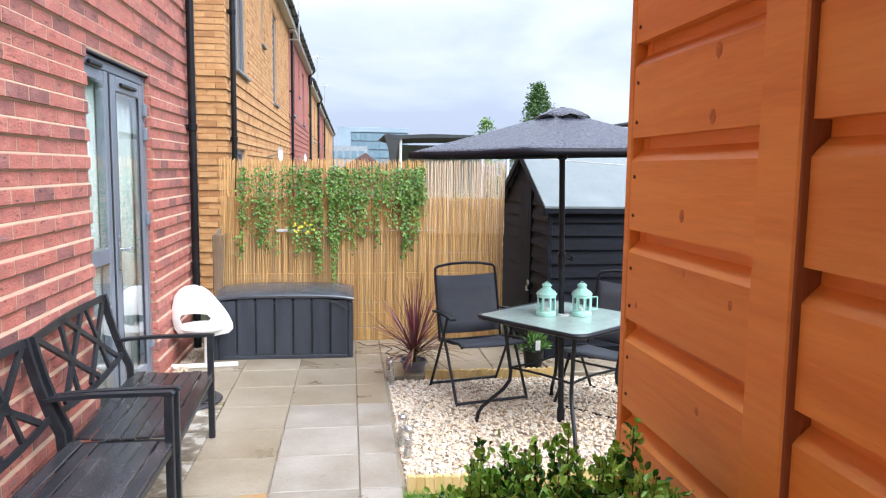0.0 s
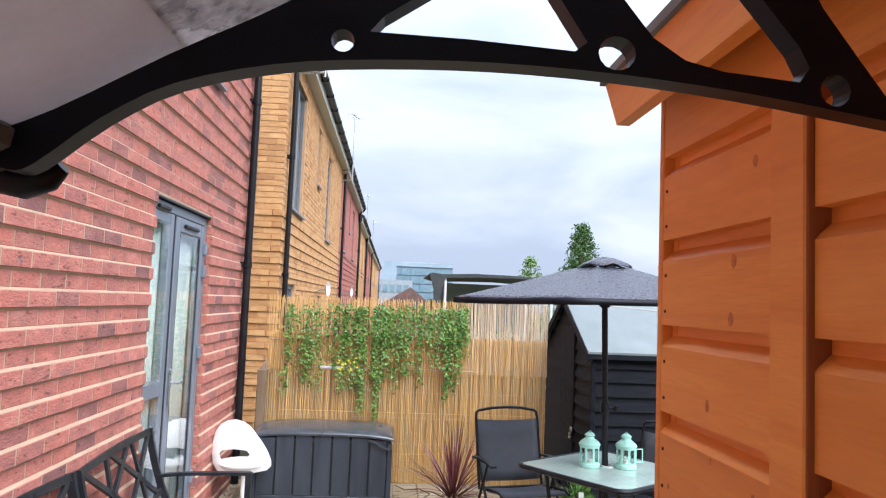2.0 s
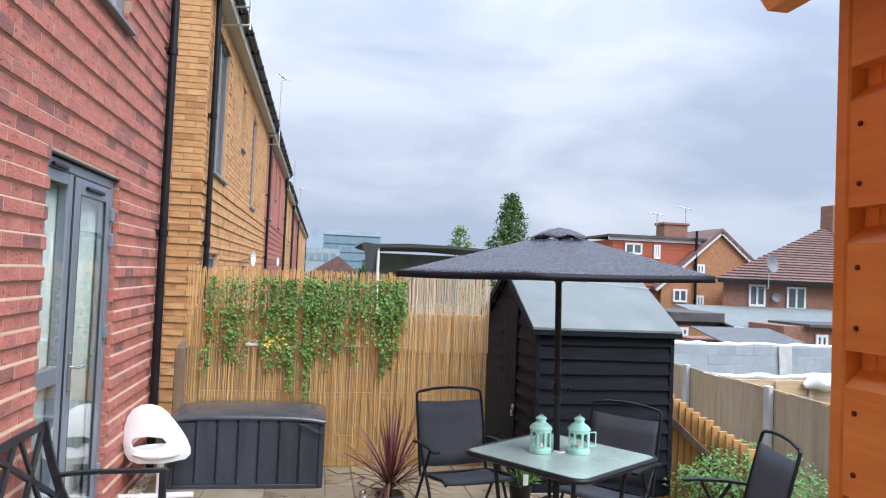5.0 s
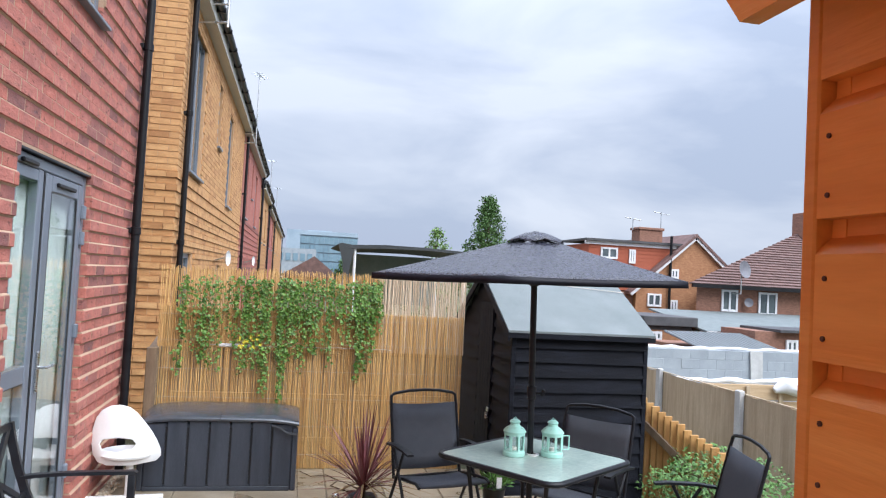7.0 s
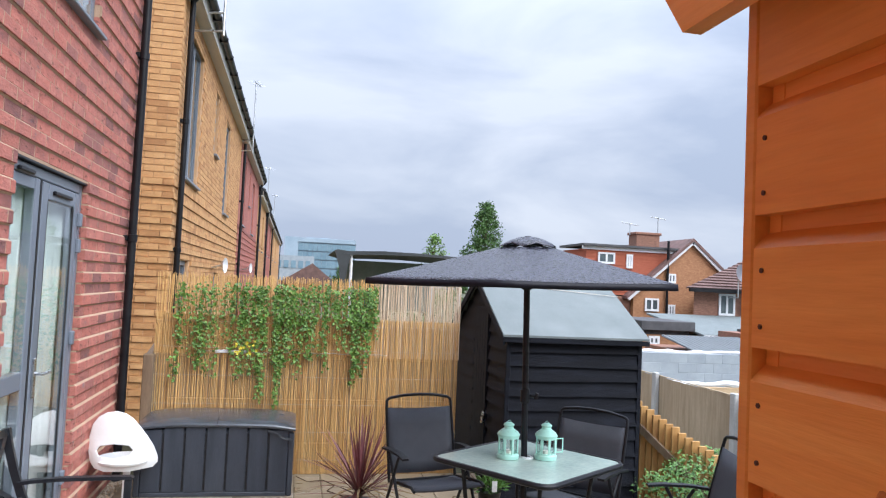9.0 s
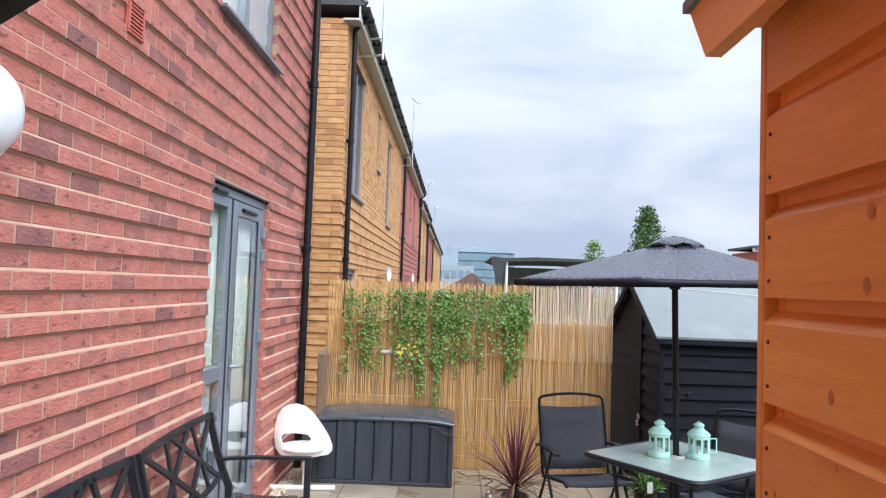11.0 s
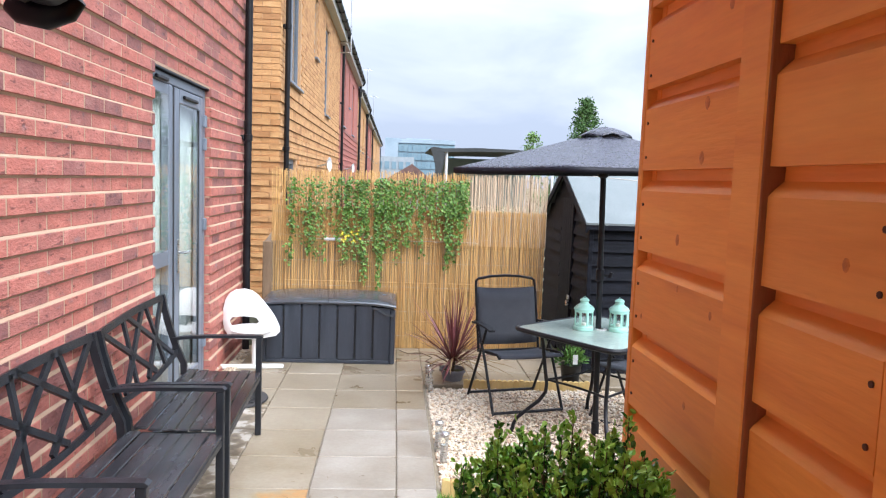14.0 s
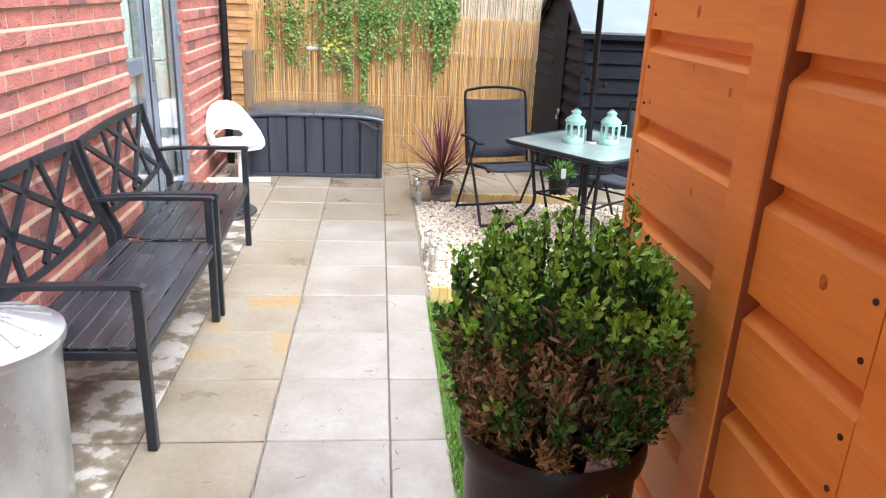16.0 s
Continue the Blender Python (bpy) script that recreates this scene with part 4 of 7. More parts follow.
def eaves(parent, y0, y1, x, z):
    part("soffit", Shape().box((x - 0.05, y0, z - 0.02), (x + 0.14, y1, z + 0.005)), M_SOFFIT, parent, "cream soffit board")
    part("fascia", Shape().box((x + 0.14, y0, z - 0.03), (x + 0.16, y1, z + 0.16)), M_SOFFIT, parent)
    part("gutter", Shape().prism([(x + 0.165 + 0.055 - 0.055 * math.cos(t * math.pi / 8), z + 0.15 - 0.055 * math.sin(t * math.pi / 8)) for t in range(9)], "y", y0, y1), M_BLACKPIPE, parent, "black half-round gutter")
    for k in range(int((y1 - y0) / 0.9)):
        part("gutter_clip", Shape().box((x + 0.160, y0 + 0.4 + 0.9 * k, z + 0.085), (x + 0.283, y0 + 0.45 + 0.9 * k, z + 0.158), 0.004), M_BLACKPIPE, parent)
    part("roof", Shape().prism([(x + 0.20, z + 0.17), (x + 0.20, z + 0.20), (x - 3.6, z + 2.4), (x - 3.6, z + 0.17)], "y", y0, y1), M_SLATE, parent, "grey tiled roof")
    tiles = Shape()
    y = y0
    while y < y1 - 0.05:
        tiles.rod((x + 0.22, y + 0.08, z + 0.215), (x - 0.10, y + 0.08, z + 0.39), 0.045, n=6)
        y += 0.30
    part("tile_ends", tiles, M_SLATE, parent)["kind"] = "stuff"


def swan_neck(parent, x, y, z, top):
    part("swan_neck", Shape().tube([(x, y, z - 0.02), (x, y, z + 0.06), (x + 0.05, y, z + 0.13), (x + 0.12, y, z + 0.18), (x + 0.15, y, z + 0.24), (x + 0.15, y, top)], 0.034, 10), M_BLACKPIPE, parent, "bent black pipe up to the gutter")


eaves(buff, YY0 - 0.05, YY1, YW, EAVE)
downpipe(YW + 0.06, 9.32, 0.0, 4.9, "black plastic downpipe on the buff brick house")
swan_neck(buff, YW + 0.06, 9.32, 4.88, 5.12)


def aerial(x, y, z, h, label):
    root = thing("tv_aerial", label, "aerial", pose(x, y, z), group="aerials over the terrace")
    part("mast", Shape().rod((0, 0, 0), (0, 0, h), 0.018, n=8), M_GALV, root)
    boom = part("boom", Shape().rod((-0.06, -0.28, h - 0.05), (0.10, 0.30, h - 0.05), 0.012, n=6), M_GALV, root)
    for k in range(6):
        t = -0.2 + 0.09 * k
        part("element", Shape().rod((t * 0.3 - 0.13, t + 0.04, h - 0.05), (t * 0.3 + 0.13, t - 0.04, h - 0.05), 0.006, n=5), M_GALV, boom)
    part("stay", Shape().rod((-0.45, 0, 0.25), (0, 0, 0.3), 0.015, n=6).rod((-0.45, 0, 0.02), (0, 0, 0.06), 0.015, n=6), M_GALV, root)


aerial(YW + 0.36, 9.9, 4.75, 1.5, "pale metal television aerial on a bracket at the eaves")
aerial(YW + 0.26, 18.3, 4.65, 1.75, "tall thin television aerial on a mast")
aerial(YW + 0.20, 30.0, 4.6, 1.45, "thin television aerial against the sky")
aerial(YW + 0.22, 38.0, 4.5, 1.35, "thin distant television aerial")


def dish(y, z, r, label):
    root = thing("satellite_dish", label, "satellite dish", pose(YW + 0.02, y, z), group="dishes on the terrace")
    part("bowl", Shape().lathe([(0.0, 0.0), (r * 0.5, 0.02), (r, 0.07), (r * 1.01, 0.075), (r * 0.5, 0.028), (0.0, 0.008)], 20, closed=False), M_SHEETING, root).matrix_basis = pose(0.16, -0.02, 0, 0, 90, -12)
    part("arm", Shape().rod((0, 0, -0.05), (0.17, -0.02, 0), 0.018, n=8), M_GALV, root)


dish(13.3, 1.86, 0.13, "white satellite dish on the buff brick wall")
dish(20.6, 1.9, 0.13, "white satellite dish further along the terrace")

specs = [(18.45, 27.0, M_BRICK, M_BRICK, "red", [(19.3, 20.4, 3.0, 4.7), (21.9, 22.3, 3.7, 4.7), (23.6, 24.6, 3.0, 4.6)]),
         (27.05, 34.0, M_BUFF, M_BUFF_MORTAR, "buff", [(28.2, 29.3, 2.7, 4.15), (31.2, 32.2, 2.7, 4.15)]),
         (34.05, 42.0, M_BRICK, M_MORTAR, "red", [(36.5, 37.6, 2.7, 4.15), (40.0, 41.0, 2.7, 4.15)]),
         (42.05, 64.0, M_BUFF, M_BUFF_MORTAR, "buff", [(46.0, 47.0, 2.7, 4.15), (52.0, 53.0, 2.7, 4.15)])]
for i, (y0, y1, mat, mor, word, ww) in enumerate(specs):
    top = EAVE - (0.05, 0.42, 0.62, 0.62)[i]
    h = thing("terrace_house", word + " brick terrace house further along the row", "house", group="terrace houses in a row")
    body = Shape()
    cy = sorted({y0, y1, *[w[0] for w in ww], *[w[1] for w in ww]})
    for ya, yb in zip(cy, cy[1:]):
        hole = [w for w in ww if w[0] < (ya + yb) / 2 < w[1]]
        if hole:
            body.box((YW - 0.3, ya, -0.05), (YW, yb, hole[0][2])).box((YW - 0.3, ya, hole[0][3]), (YW, yb, top))
        else:
            body.box((YW - 0.3, ya, -0.05), (YW, yb, top))
    body.box((YW - 1.2, y0, -0.05), (YW - 1.0, y1, top))
    part("wall", body, mat, h, sharp=0)
    courses = Shape()
    for k in range(18):
        courses.box((YW, y0, 0.15 * k + 0.3), (YW + 0.016, y1, 0.15 * k + 0.375))
    part("brick_banding", courses, mat, h, sharp=0)["kind"] = "stuff"
    for w in ww:
        small_window(h, *w, YW)
    eaves(h, y0, y1, YW, top)
    downpipe(YW + 0.07, y1 - 0.15, 0.0, top - 0.13, "black downpipe between terrace houses")
    swan_neck(h, YW + 0.07, y1 - 0.15, top - 0.15, top + 0.10)
    downpipe(YW + 0.07, y0 + 0.12, 0.0, top - 0.05, "black downpipe between terrace houses")

# ---- orange shed and its canopy ----
SX, SY = 0.935, 0.935
shed = thing("orange_shed", "orange-stained timber shed clad in wide overlapping boards", "shed")
part("inner_lining", Shape().box((SX + 0.03, -1.9, -0.03), (SX + 0.045, SY - 0.03, 1.98)).box((SX + 0.045, SY - 0.045, -0.03), (3.0, SY - 0.03, 1.98)), M_ORANGE, shed)
lap = 0.1125


z0 = 1.672 - lap * 15
for k in range(18):
    z = z0 + lap * k
    zt = z + 0.118
    if zt > 1.99:
        zt = 1.99
    prof = [(SX + 0.028, z), (SX - 0.002, z), (SX - 0.002, z + 0.084), (SX + 0.002, z + 0.089), (SX + 0.013, z + 0.099), (SX + 0.0135, zt), (SX + 0.028, zt)]
    for ya, yb in ((0.634, SY - 0.012), (0.392, 0.5705)):
        part("board", Shape().prism(prof, "y", ya, yb), M_ORANGE, shed, sharp=20)
    prof2 = [(SY - 0.028, z), (SY + 0.002, z), (SY + 0.002, z + 0.084), (SY - 0.002, z + 0.089), (SY - 0.013, z + 0.099), (SY - 0.0135, zt), (SY - 0.028, zt)]
    part("board", Shape().prism(prof2, "x", SX + 0.012, 3.0), M_ORANGE, shed, sharp=20)
for k in range(18):
    z = z0 + lap * k
    for dz in (0.018, 0.065):
        if z + dz < 1.9:
            part("nail", Shape().rod((SX - 0.0035, SY - 0.024, z + dz), (SX + 0.0, SY - 0.024, z + dz), 0.0022, n=8), M_NAIL, shed)
            part("nail", Shape().rod((SX - 0.0035, 0.402, z + dz), (SX + 0.0, 0.402, z + dz), 0.0028, n=8), M_NAIL, shed)
part("batten", Shape().box((SX - 0.009, 0.575, -0.03), (SX + 0.028, 0.633, 1.99), 0.002), M_ORANGE, shed)
# added strip: the shade on the batten's side is put in as colour
part("batten_edge", Shape().box((SX - 0.008, 0.5712, -0.03), (SX + 0.02, 0.5745, 1.99), 0.001), M_BATTENSHADE, shed, "strip coloured dark for the shaded side of the batten")
part("corner_post", Shape().box((SX - 0.003, SY - 0.0115, -0.03), (SX + 0.02, SY + 0.004, 1.98), 0.002), M_ORANGE, shed)
part("door_post", Shape().box((SX - 0.004, 0.345, -0.03), (SX + 0.03, 0.391, 1.99), 0.003), M_ORANGE, shed)
sd = part("shed_door", Shape().box((SX + 0.012, -0.50, 0.02), (SX + 0.028, 0.343, 1.80)), M_ORANGE, shed)
for k in range(8):
    part("door_board", Shape().box((SX - 0.002, -0.50 + 0.105 * k, 0.02), (SX + 0.0115, -0.50 + 0.105 * k + 0.1, 1.80), 0.003), M_ORANGE, sd)
part("side_board", Shape().box((SX - 0.002, -1.9, -0.03), (SX + 0.028, -0.502, 1.99)), M_ORANGE, shed)
part("fascia", Shape().prism([(1.003, 2.018), (0.944, 1.944), (-1.9, 1.944), (-1.9, 2.018)], "x", 0.872, 0.890), M_ORANGE, shed)
part("soffit_board", Shape().box((0.891, -1.9, 1.995), (SX + 0.05, 0.985, 2.012)), M_ORANGE, shed)
part("roof", Shape().prism([(0.865, 2.019), (0.865, 2.032), (3.0, 2.40), (3.0, 2.019)], "y", -1.9, 1.01), M_FELT, shed)
knots = ((0.78, 1.585, 0.007), (0.674, 1.51, 0.005), (0.727, 1.392, 0.005), (0.464, 1.389, 0.007), (0.891, 1.469, 0.004), (0.719, 1.746, 0.008), (0.725, 1.684, 0.008), (0.444, 1.594, 0.006), (0.77, 1.525, 0.004), (0.674, 1.845, 0.007))
for y, z, r in knots:
    kn = Shape()
    kn.add([(SX - 0.0023, y + r * 0.8 * math.cos(t * 0.524) * rnd(0.9, 1.1), z + r * math.sin(t * 0.524) * rnd(0.9, 1.1)) for t in range(12)] +
           [(SX - 0.0025, y + r * 0.5 * math.cos(t * 0.524), z + r * 0.65 * math.sin(t * 0.524)) for t in range(12)],
           [(t, (t + 1) % 12, 12 + (t + 1) % 12, 12 + t) for t in range(12)] + [tuple(range(12, 24))])
    part("knot", kn, M_KNOT, shed, "dark pine knot")

CY = 0.45
can = thing("door_canopy", "grey polycarbonate canopy on black moulded brackets over the shed door", "canopy")


def ellipse(cx, cz, rx, rz, n=14):
    return [(cx + rx * math.cos(2 * math.pi * i / n), cz + rz * math.sin(2 * math.pi * i / n)) for i in range(n)]


def bracket_mesh(y):
    """A curved bracket with three round holes and open triangles, cut from an 18 mm plate."""
    bot = [(0.318, 1.765), (0.335, 1.760), (0.350, 1.764), (0.388, 1.795), (0.432, 1.820), (0.494, 1.836), (0.557, 1.8428), (0.634, 1.8455), (0.716, 1.8430), (0.802, 1.8355), (0.897, 1.8225), (0.93, 1.818)]
    top = [(0.93, 2.0), (0.86, 1.993), (0.78, 1.98), (0.70, 1.962), (0.62, 1.937), (0.56, 1.908), (0.518, 1.888), (0.48, 1.866), (0.427, 1.838), (0.36, 1.799), (0.318, 1.780)]
    holes = [ellipse(0.539, 1.857, 0.0075, 0.0075), [(0.556, 1.864), (0.62, 1.863), (0.69, 1.8595), (0.698, 1.866), (0.690, 1.878), (0.672, 1.905), (0.655, 1.924), (0.63, 1.914), (0.60, 1.899), (0.565, 1.875)],
             ellipse(0.718, 1.860, 0.0125, 0.0115), [(0.742, 1.872), (0.764, 1.858), (0.79, 1.852), (0.842, 1.848), (0.849, 1.858), (0.842, 1.872), (0.80, 1.922), (0.775, 1.952), (0.72, 1.940), (0.700, 1.930), (0.715, 1.905)],
             ellipse(0.867, 1.844, 0.0105, 0.011), [(0.882, 1.868), (0.905, 1.838), (0.928, 1.832), (0.928, 1.975), (0.87, 1.970), (0.83, 1.962), (0.84, 1.935), (0.858, 1.90)]]
    def smooth(pts):
        out = []
        for i in range(len(pts) - 1):
            a, b, c, d = pts[max(i - 1, 0)], pts[i], pts[i + 1], pts[min(i + 2, len(pts) - 1)]
            for u in (0.0, 0.33, 0.67):
                out.append(tuple(0.5 * (2 * b[j] + (c[j] - a[j]) * u + (2 * a[j] - 5 * b[j] + 4 * c[j] - d[j]) * u * u + (3 * b[j] - a[j] - 3 * c[j] + d[j]) * u ** 3) for j in (0, 1)))
        return out + [pts[-1]]

    bm = bmesh.new()
    edges = []
    for loop in [smooth(bot) + smooth(top)] + [[(x - 0.004, z - 0.003) for x, z in h] for h in holes]:
        vs = [bm.verts.new((x, y, z)) for x, z in loop]
        edges += [bm.edges.new((vs[i], vs[(i + 1) % len(vs)])) for i in range(len(vs))]
    bmesh.ops.triangle_fill(bm, use_beauty=True, use_dissolve=False, edges=edges)
    ext = bmesh.ops.extrude_face_region(bm, geom=bm.faces[:])
    bmesh.ops.translate(bm, vec=(0, -0.020, 0), verts=[v for v in ext["geom"] if isinstance(v, bmesh.types.BMVert)])
    bmesh.ops.recalc_face_normals(bm, faces=bm.faces)
    me = bpy.data.meshes.new("bracket")
    bm.to_mesh(me)
    bm.free()
    me.materials.append(M_BRACKET)
    return me


for y in (CY, -0.65):
    part("bracket", bracket_mesh(y), M_BRACKET, can, "black moulded bracket with round holes and open triangles")
arc = [(0.325, 1.785), (0.36, 1.808), (0.427, 1.853), (0.48, 1.886), (0.518, 1.908), (0.56, 1.926), (0.62, 1.949), (0.70, 1.974), (0.80, 1.995), (0.93, 2.012)]
for name, lo, hi, mat, lab in (("front_strip", 0, 2, M_PANELDULL, "plain grey strip of the sheet behind the rail"), ("panel", 2, 10, M_PANEL, "translucent sheet speckled with rain and dirt")):
    a = arc[lo:hi + (1 if hi < 10 else 0)]
    part(name, Shape().prism(a + [(x, z + 0.005) for x, z in a[::-1]], "y", -0.68, CY + 0.03), mat, can, lab, sharp=20)
part("front_rail", Shape().prism([(0.30, 1.773), (0.316, 1.763), (0.336, 1.774), (0.338, 1.785), (0.325, 1.794), (0.30, 1.789)], "y", -0.70, CY + 0.012), M_RAIL, can, "grey aluminium front rail")
part("end_cap", Shape().box((0.300, CY + 0.0125, 1.762), (0.346, CY + 0.030, 1.790), 0.010).tube([(0.300, CY + 0.020, 1.764), (0.308, CY + 0.020, 1.760), (0.326, CY + 0.020, 1.758), (0.342, CY + 0.020, 1.763), (0.350, CY + 0.020, 1.770)], [0.006, 0.010, 0.0115, 0.010, 0.006], 12), M_BRACKET, can)
part("seal_strip", Shape().prism([(x, z - 0.004) for x, z in arc] + [(x, z + 0.009) for x, z in arc[::-1]], "y", CY + 0.031, CY + 0.041), M_BRACKET, can)

# ---- benches ----
def bench(label, m):
    """1.1 m two-seat bench: square steel arms, curved back posts, a back of crossed bars, lengthwise seat slats."""
    root = thing("garden_bench", label, "bench", m, group="benches against the wall")
    ln = 1.10
    t = 0.036
    for y in (t / 2, ln - t / 2):
        part("front_leg", Shape().box((0.545, y - t / 2, 0), (0.545 + t, y + t / 2, 0.622), 0.004), M_BENCH, root)
        part("armrest", Shape().bar([(0.045, y, 0.612), (0.12, y, 0.622), (0.25, y, 0.629), (0.45, y, 0.632), (0.575, y, 0.632), (0.584, y, 0.624)], 0.018, 0.040, (0, 1, 0)), M_BENCH, root)
        part("back_post", Shape().bar([(0.06, y, 0.0), (0.085, y, 0.2), (0.11, y, 0.38), (0.105, y, 0.46), (0.062, y, 0.56), (0.022, y, 0.68), (-0.010, y, 0.80), (-0.028, y, 0.885)], 0.038, 0.026, (0, 1, 0)), M_BENCH, root)
        part("side_rail", Shape().box((0.10, y - 0.012, 0.36), (0.56, y + 0.012, 0.395), 0.003), M_BENCH, root)

    def bx(z):
        return 0.062 + (0.56 - z) * 0.275

    a, b = 0.04, ln - 0.04

    def bar(name, p, q, w=0.029, bow=0.0):
        pts = []
        for i in range(7):
            u = i / 6
            y, z = p[0] + (q[0] - p[0]) * u, p[1] + (q[1] - p[1]) * u + bow * math.sin(math.pi * u)
            pts.append((bx(z), y, z))
        part(name, Shape().bar(pts, w, 0.016, (1, 0, 0.275)), M_BENCH, root)

    bar("top_rail", (a - 0.02, 0.868), (b + 0.02, 0.868), 0.036, 0.014)
    bar("lower_rail", (a, 0.535), (b, 0.535), 0.028, -0.025)
    bar("lattice_bar", (a + 0.02, 0.86), (0.62, 0.53))
    bar("lattice_bar", (b - 0.02, 0.86), (0.48, 0.53))
    bar("lattice_bar", (0.36, 0.885), (0.30, 0.525))
    bar("lattice_bar", (0.74, 0.885), (0.80, 0.525))
    bar("lattice_bar", (0.40, 0.885), (0.98, 0.545))
    bar("lattice_bar", (0.70, 0.885), (0.12, 0.545))
    part("front_rail", Shape().box((0.545, t, 0.355), (0.575, ln - t, 0.39), 0.004), M_BENCH, root)
    part("rear_rail", Shape().box((0.10, t, 0.37), (0.125, ln - t, 0.395), 0.004), M_BENCH, root)
    for k in range(7):
        x0 = 0.135 + 0.0635 * k
        dz = 0.012 * ((k - 3) / 3) ** 2 - (0.012 if k == 6 else 0)
        part("seat_slat", Shape().box((x0, 0.014, 0.398 + dz), (x0 + 0.0602, ln - 0.014, 0.410 + dz), 0.004), M_SEATSLAT, root, "wet dark seat slat")
    part("cross_brace", Shape().box((0.13, ln / 2 - 0.015, 0.375), (0.54, ln / 2 + 0.015, 0.392), 0.003), M_BENCH, root)
    return root


b1 = bench("wet black steel bench with crossed back bars by the brick wall", pose(-0.772, 2.222, 0))
b2 = copy_thing(b1, pose(-0.760, 3.334, 0, 0, 0, 2.2))

# ---- galvanised bin ----
bin_ = thing("dustbin", "galvanised steel dustbin with a ribbed cone lid", "bin", pose(-0.565, 1.93, 0, 0, 0, 170))
can_s = Shape().lathe([(0.0, 0.012), (0.185, 0.012), (0.187, 0.0), (0.195, 0.0), (0.205, 0.30), (0.216, 0.57), (0.222, 0.575), (0.222, 0.585), (0.213, 0.585), (0.20, 0.30), (0.185, 0.02), (0.0, 0.02)], 48, closed=False)
part("body", can_s, M_GALV, bin_, sharp=40)
lid = part("lid", Shape().lathe([(0.232, 0.575), (0.235, 0.590), (0.232, 0.604), (0.222, 0.608), (0.20, 0.622), (0.10, 0.662), (0.045, 0.678), (0.0, 0.68)], 48, closed=False), M_GALV, bin_, "ribbed cone lid", sharp=30)
for i in range(16):
    a = 2 * math.pi * i / 16
    c, s_ = math.cos(a), math.sin(a)
    part("lid_rib", Shape().bar([(0.06 * c, 0.06 * s_, 0.677), (0.20 * c, 0.20 * s_, 0.6245)], 0.012, 0.006, (0, 0, 1)), M_GALV, lid)
part("lid_handle", Shape().tube([(-0.05, 0, 0.675), (-0.048, 0, 0.70), (-0.03, 0, 0.715), (0.03, 0, 0.715), (0.048, 0, 0.70), (0.05, 0, 0.675)], 0.006, 8), M_GALV, lid)
part("side_handle", Shape().tube([(0.19, -0.07, 0.44), (0.235, -0.06, 0.43), (0.245, 0, 0.425), (0.235, 0.06, 0.43), (0.19, 0.07, 0.44)], 0.006, 8), M_GALV, bin_)

# ---- box plant ----
BX, BY, BZ = 0.787, 0.675, 1.092
pot = thing("plant_pot", "tall black plastic planter beside the orange shed", "planter", pose(BX, BY, -0.02))
zr = 1.150
part("pot_wall", Shape().lathe([(0.0, 0.0), (0.085, 0.0), (0.09, 0.01), (0.101, zr - 0.035), (0.108, zr - 0.032), (0.110, zr - 0.02), (0.109, zr - 0.006), (0.105, zr), (0.101, zr - 0.003), (0.098, zr - 0.03), (0.094, zr - 0.10), (0.0, zr - 0.10)], 44, closed=False), M_POTBLACK, pot, sharp=30)
part("compost", Shape().lathe([(0.0, zr - 0.028), (0.06, zr - 0.03), (0.098, zr - 0.036)], 24, closed=False), M_SOIL, pot)
box_p = thing("box_shrub", "box shrub, glossy green above with a dry brown lower side", "shrub", pose(BX, BY, BZ))
stems, dark, young, dry = Shape(), Shape(), Shape(), Shape()
R, Z = 0.130, 0.214


def shrub_radius(h):
    """Narrow at the rim of the pot, widest at mid height, domed above."""
    u = h / Z
    return R * (0.70 + 0.30 * math.sin(min(u / 0.5, 1.0) * math.pi / 2)) if u < 0.5 else R * math.sqrt(max(0.02, 1 - ((u - 0.5) / 0.56) ** 3))


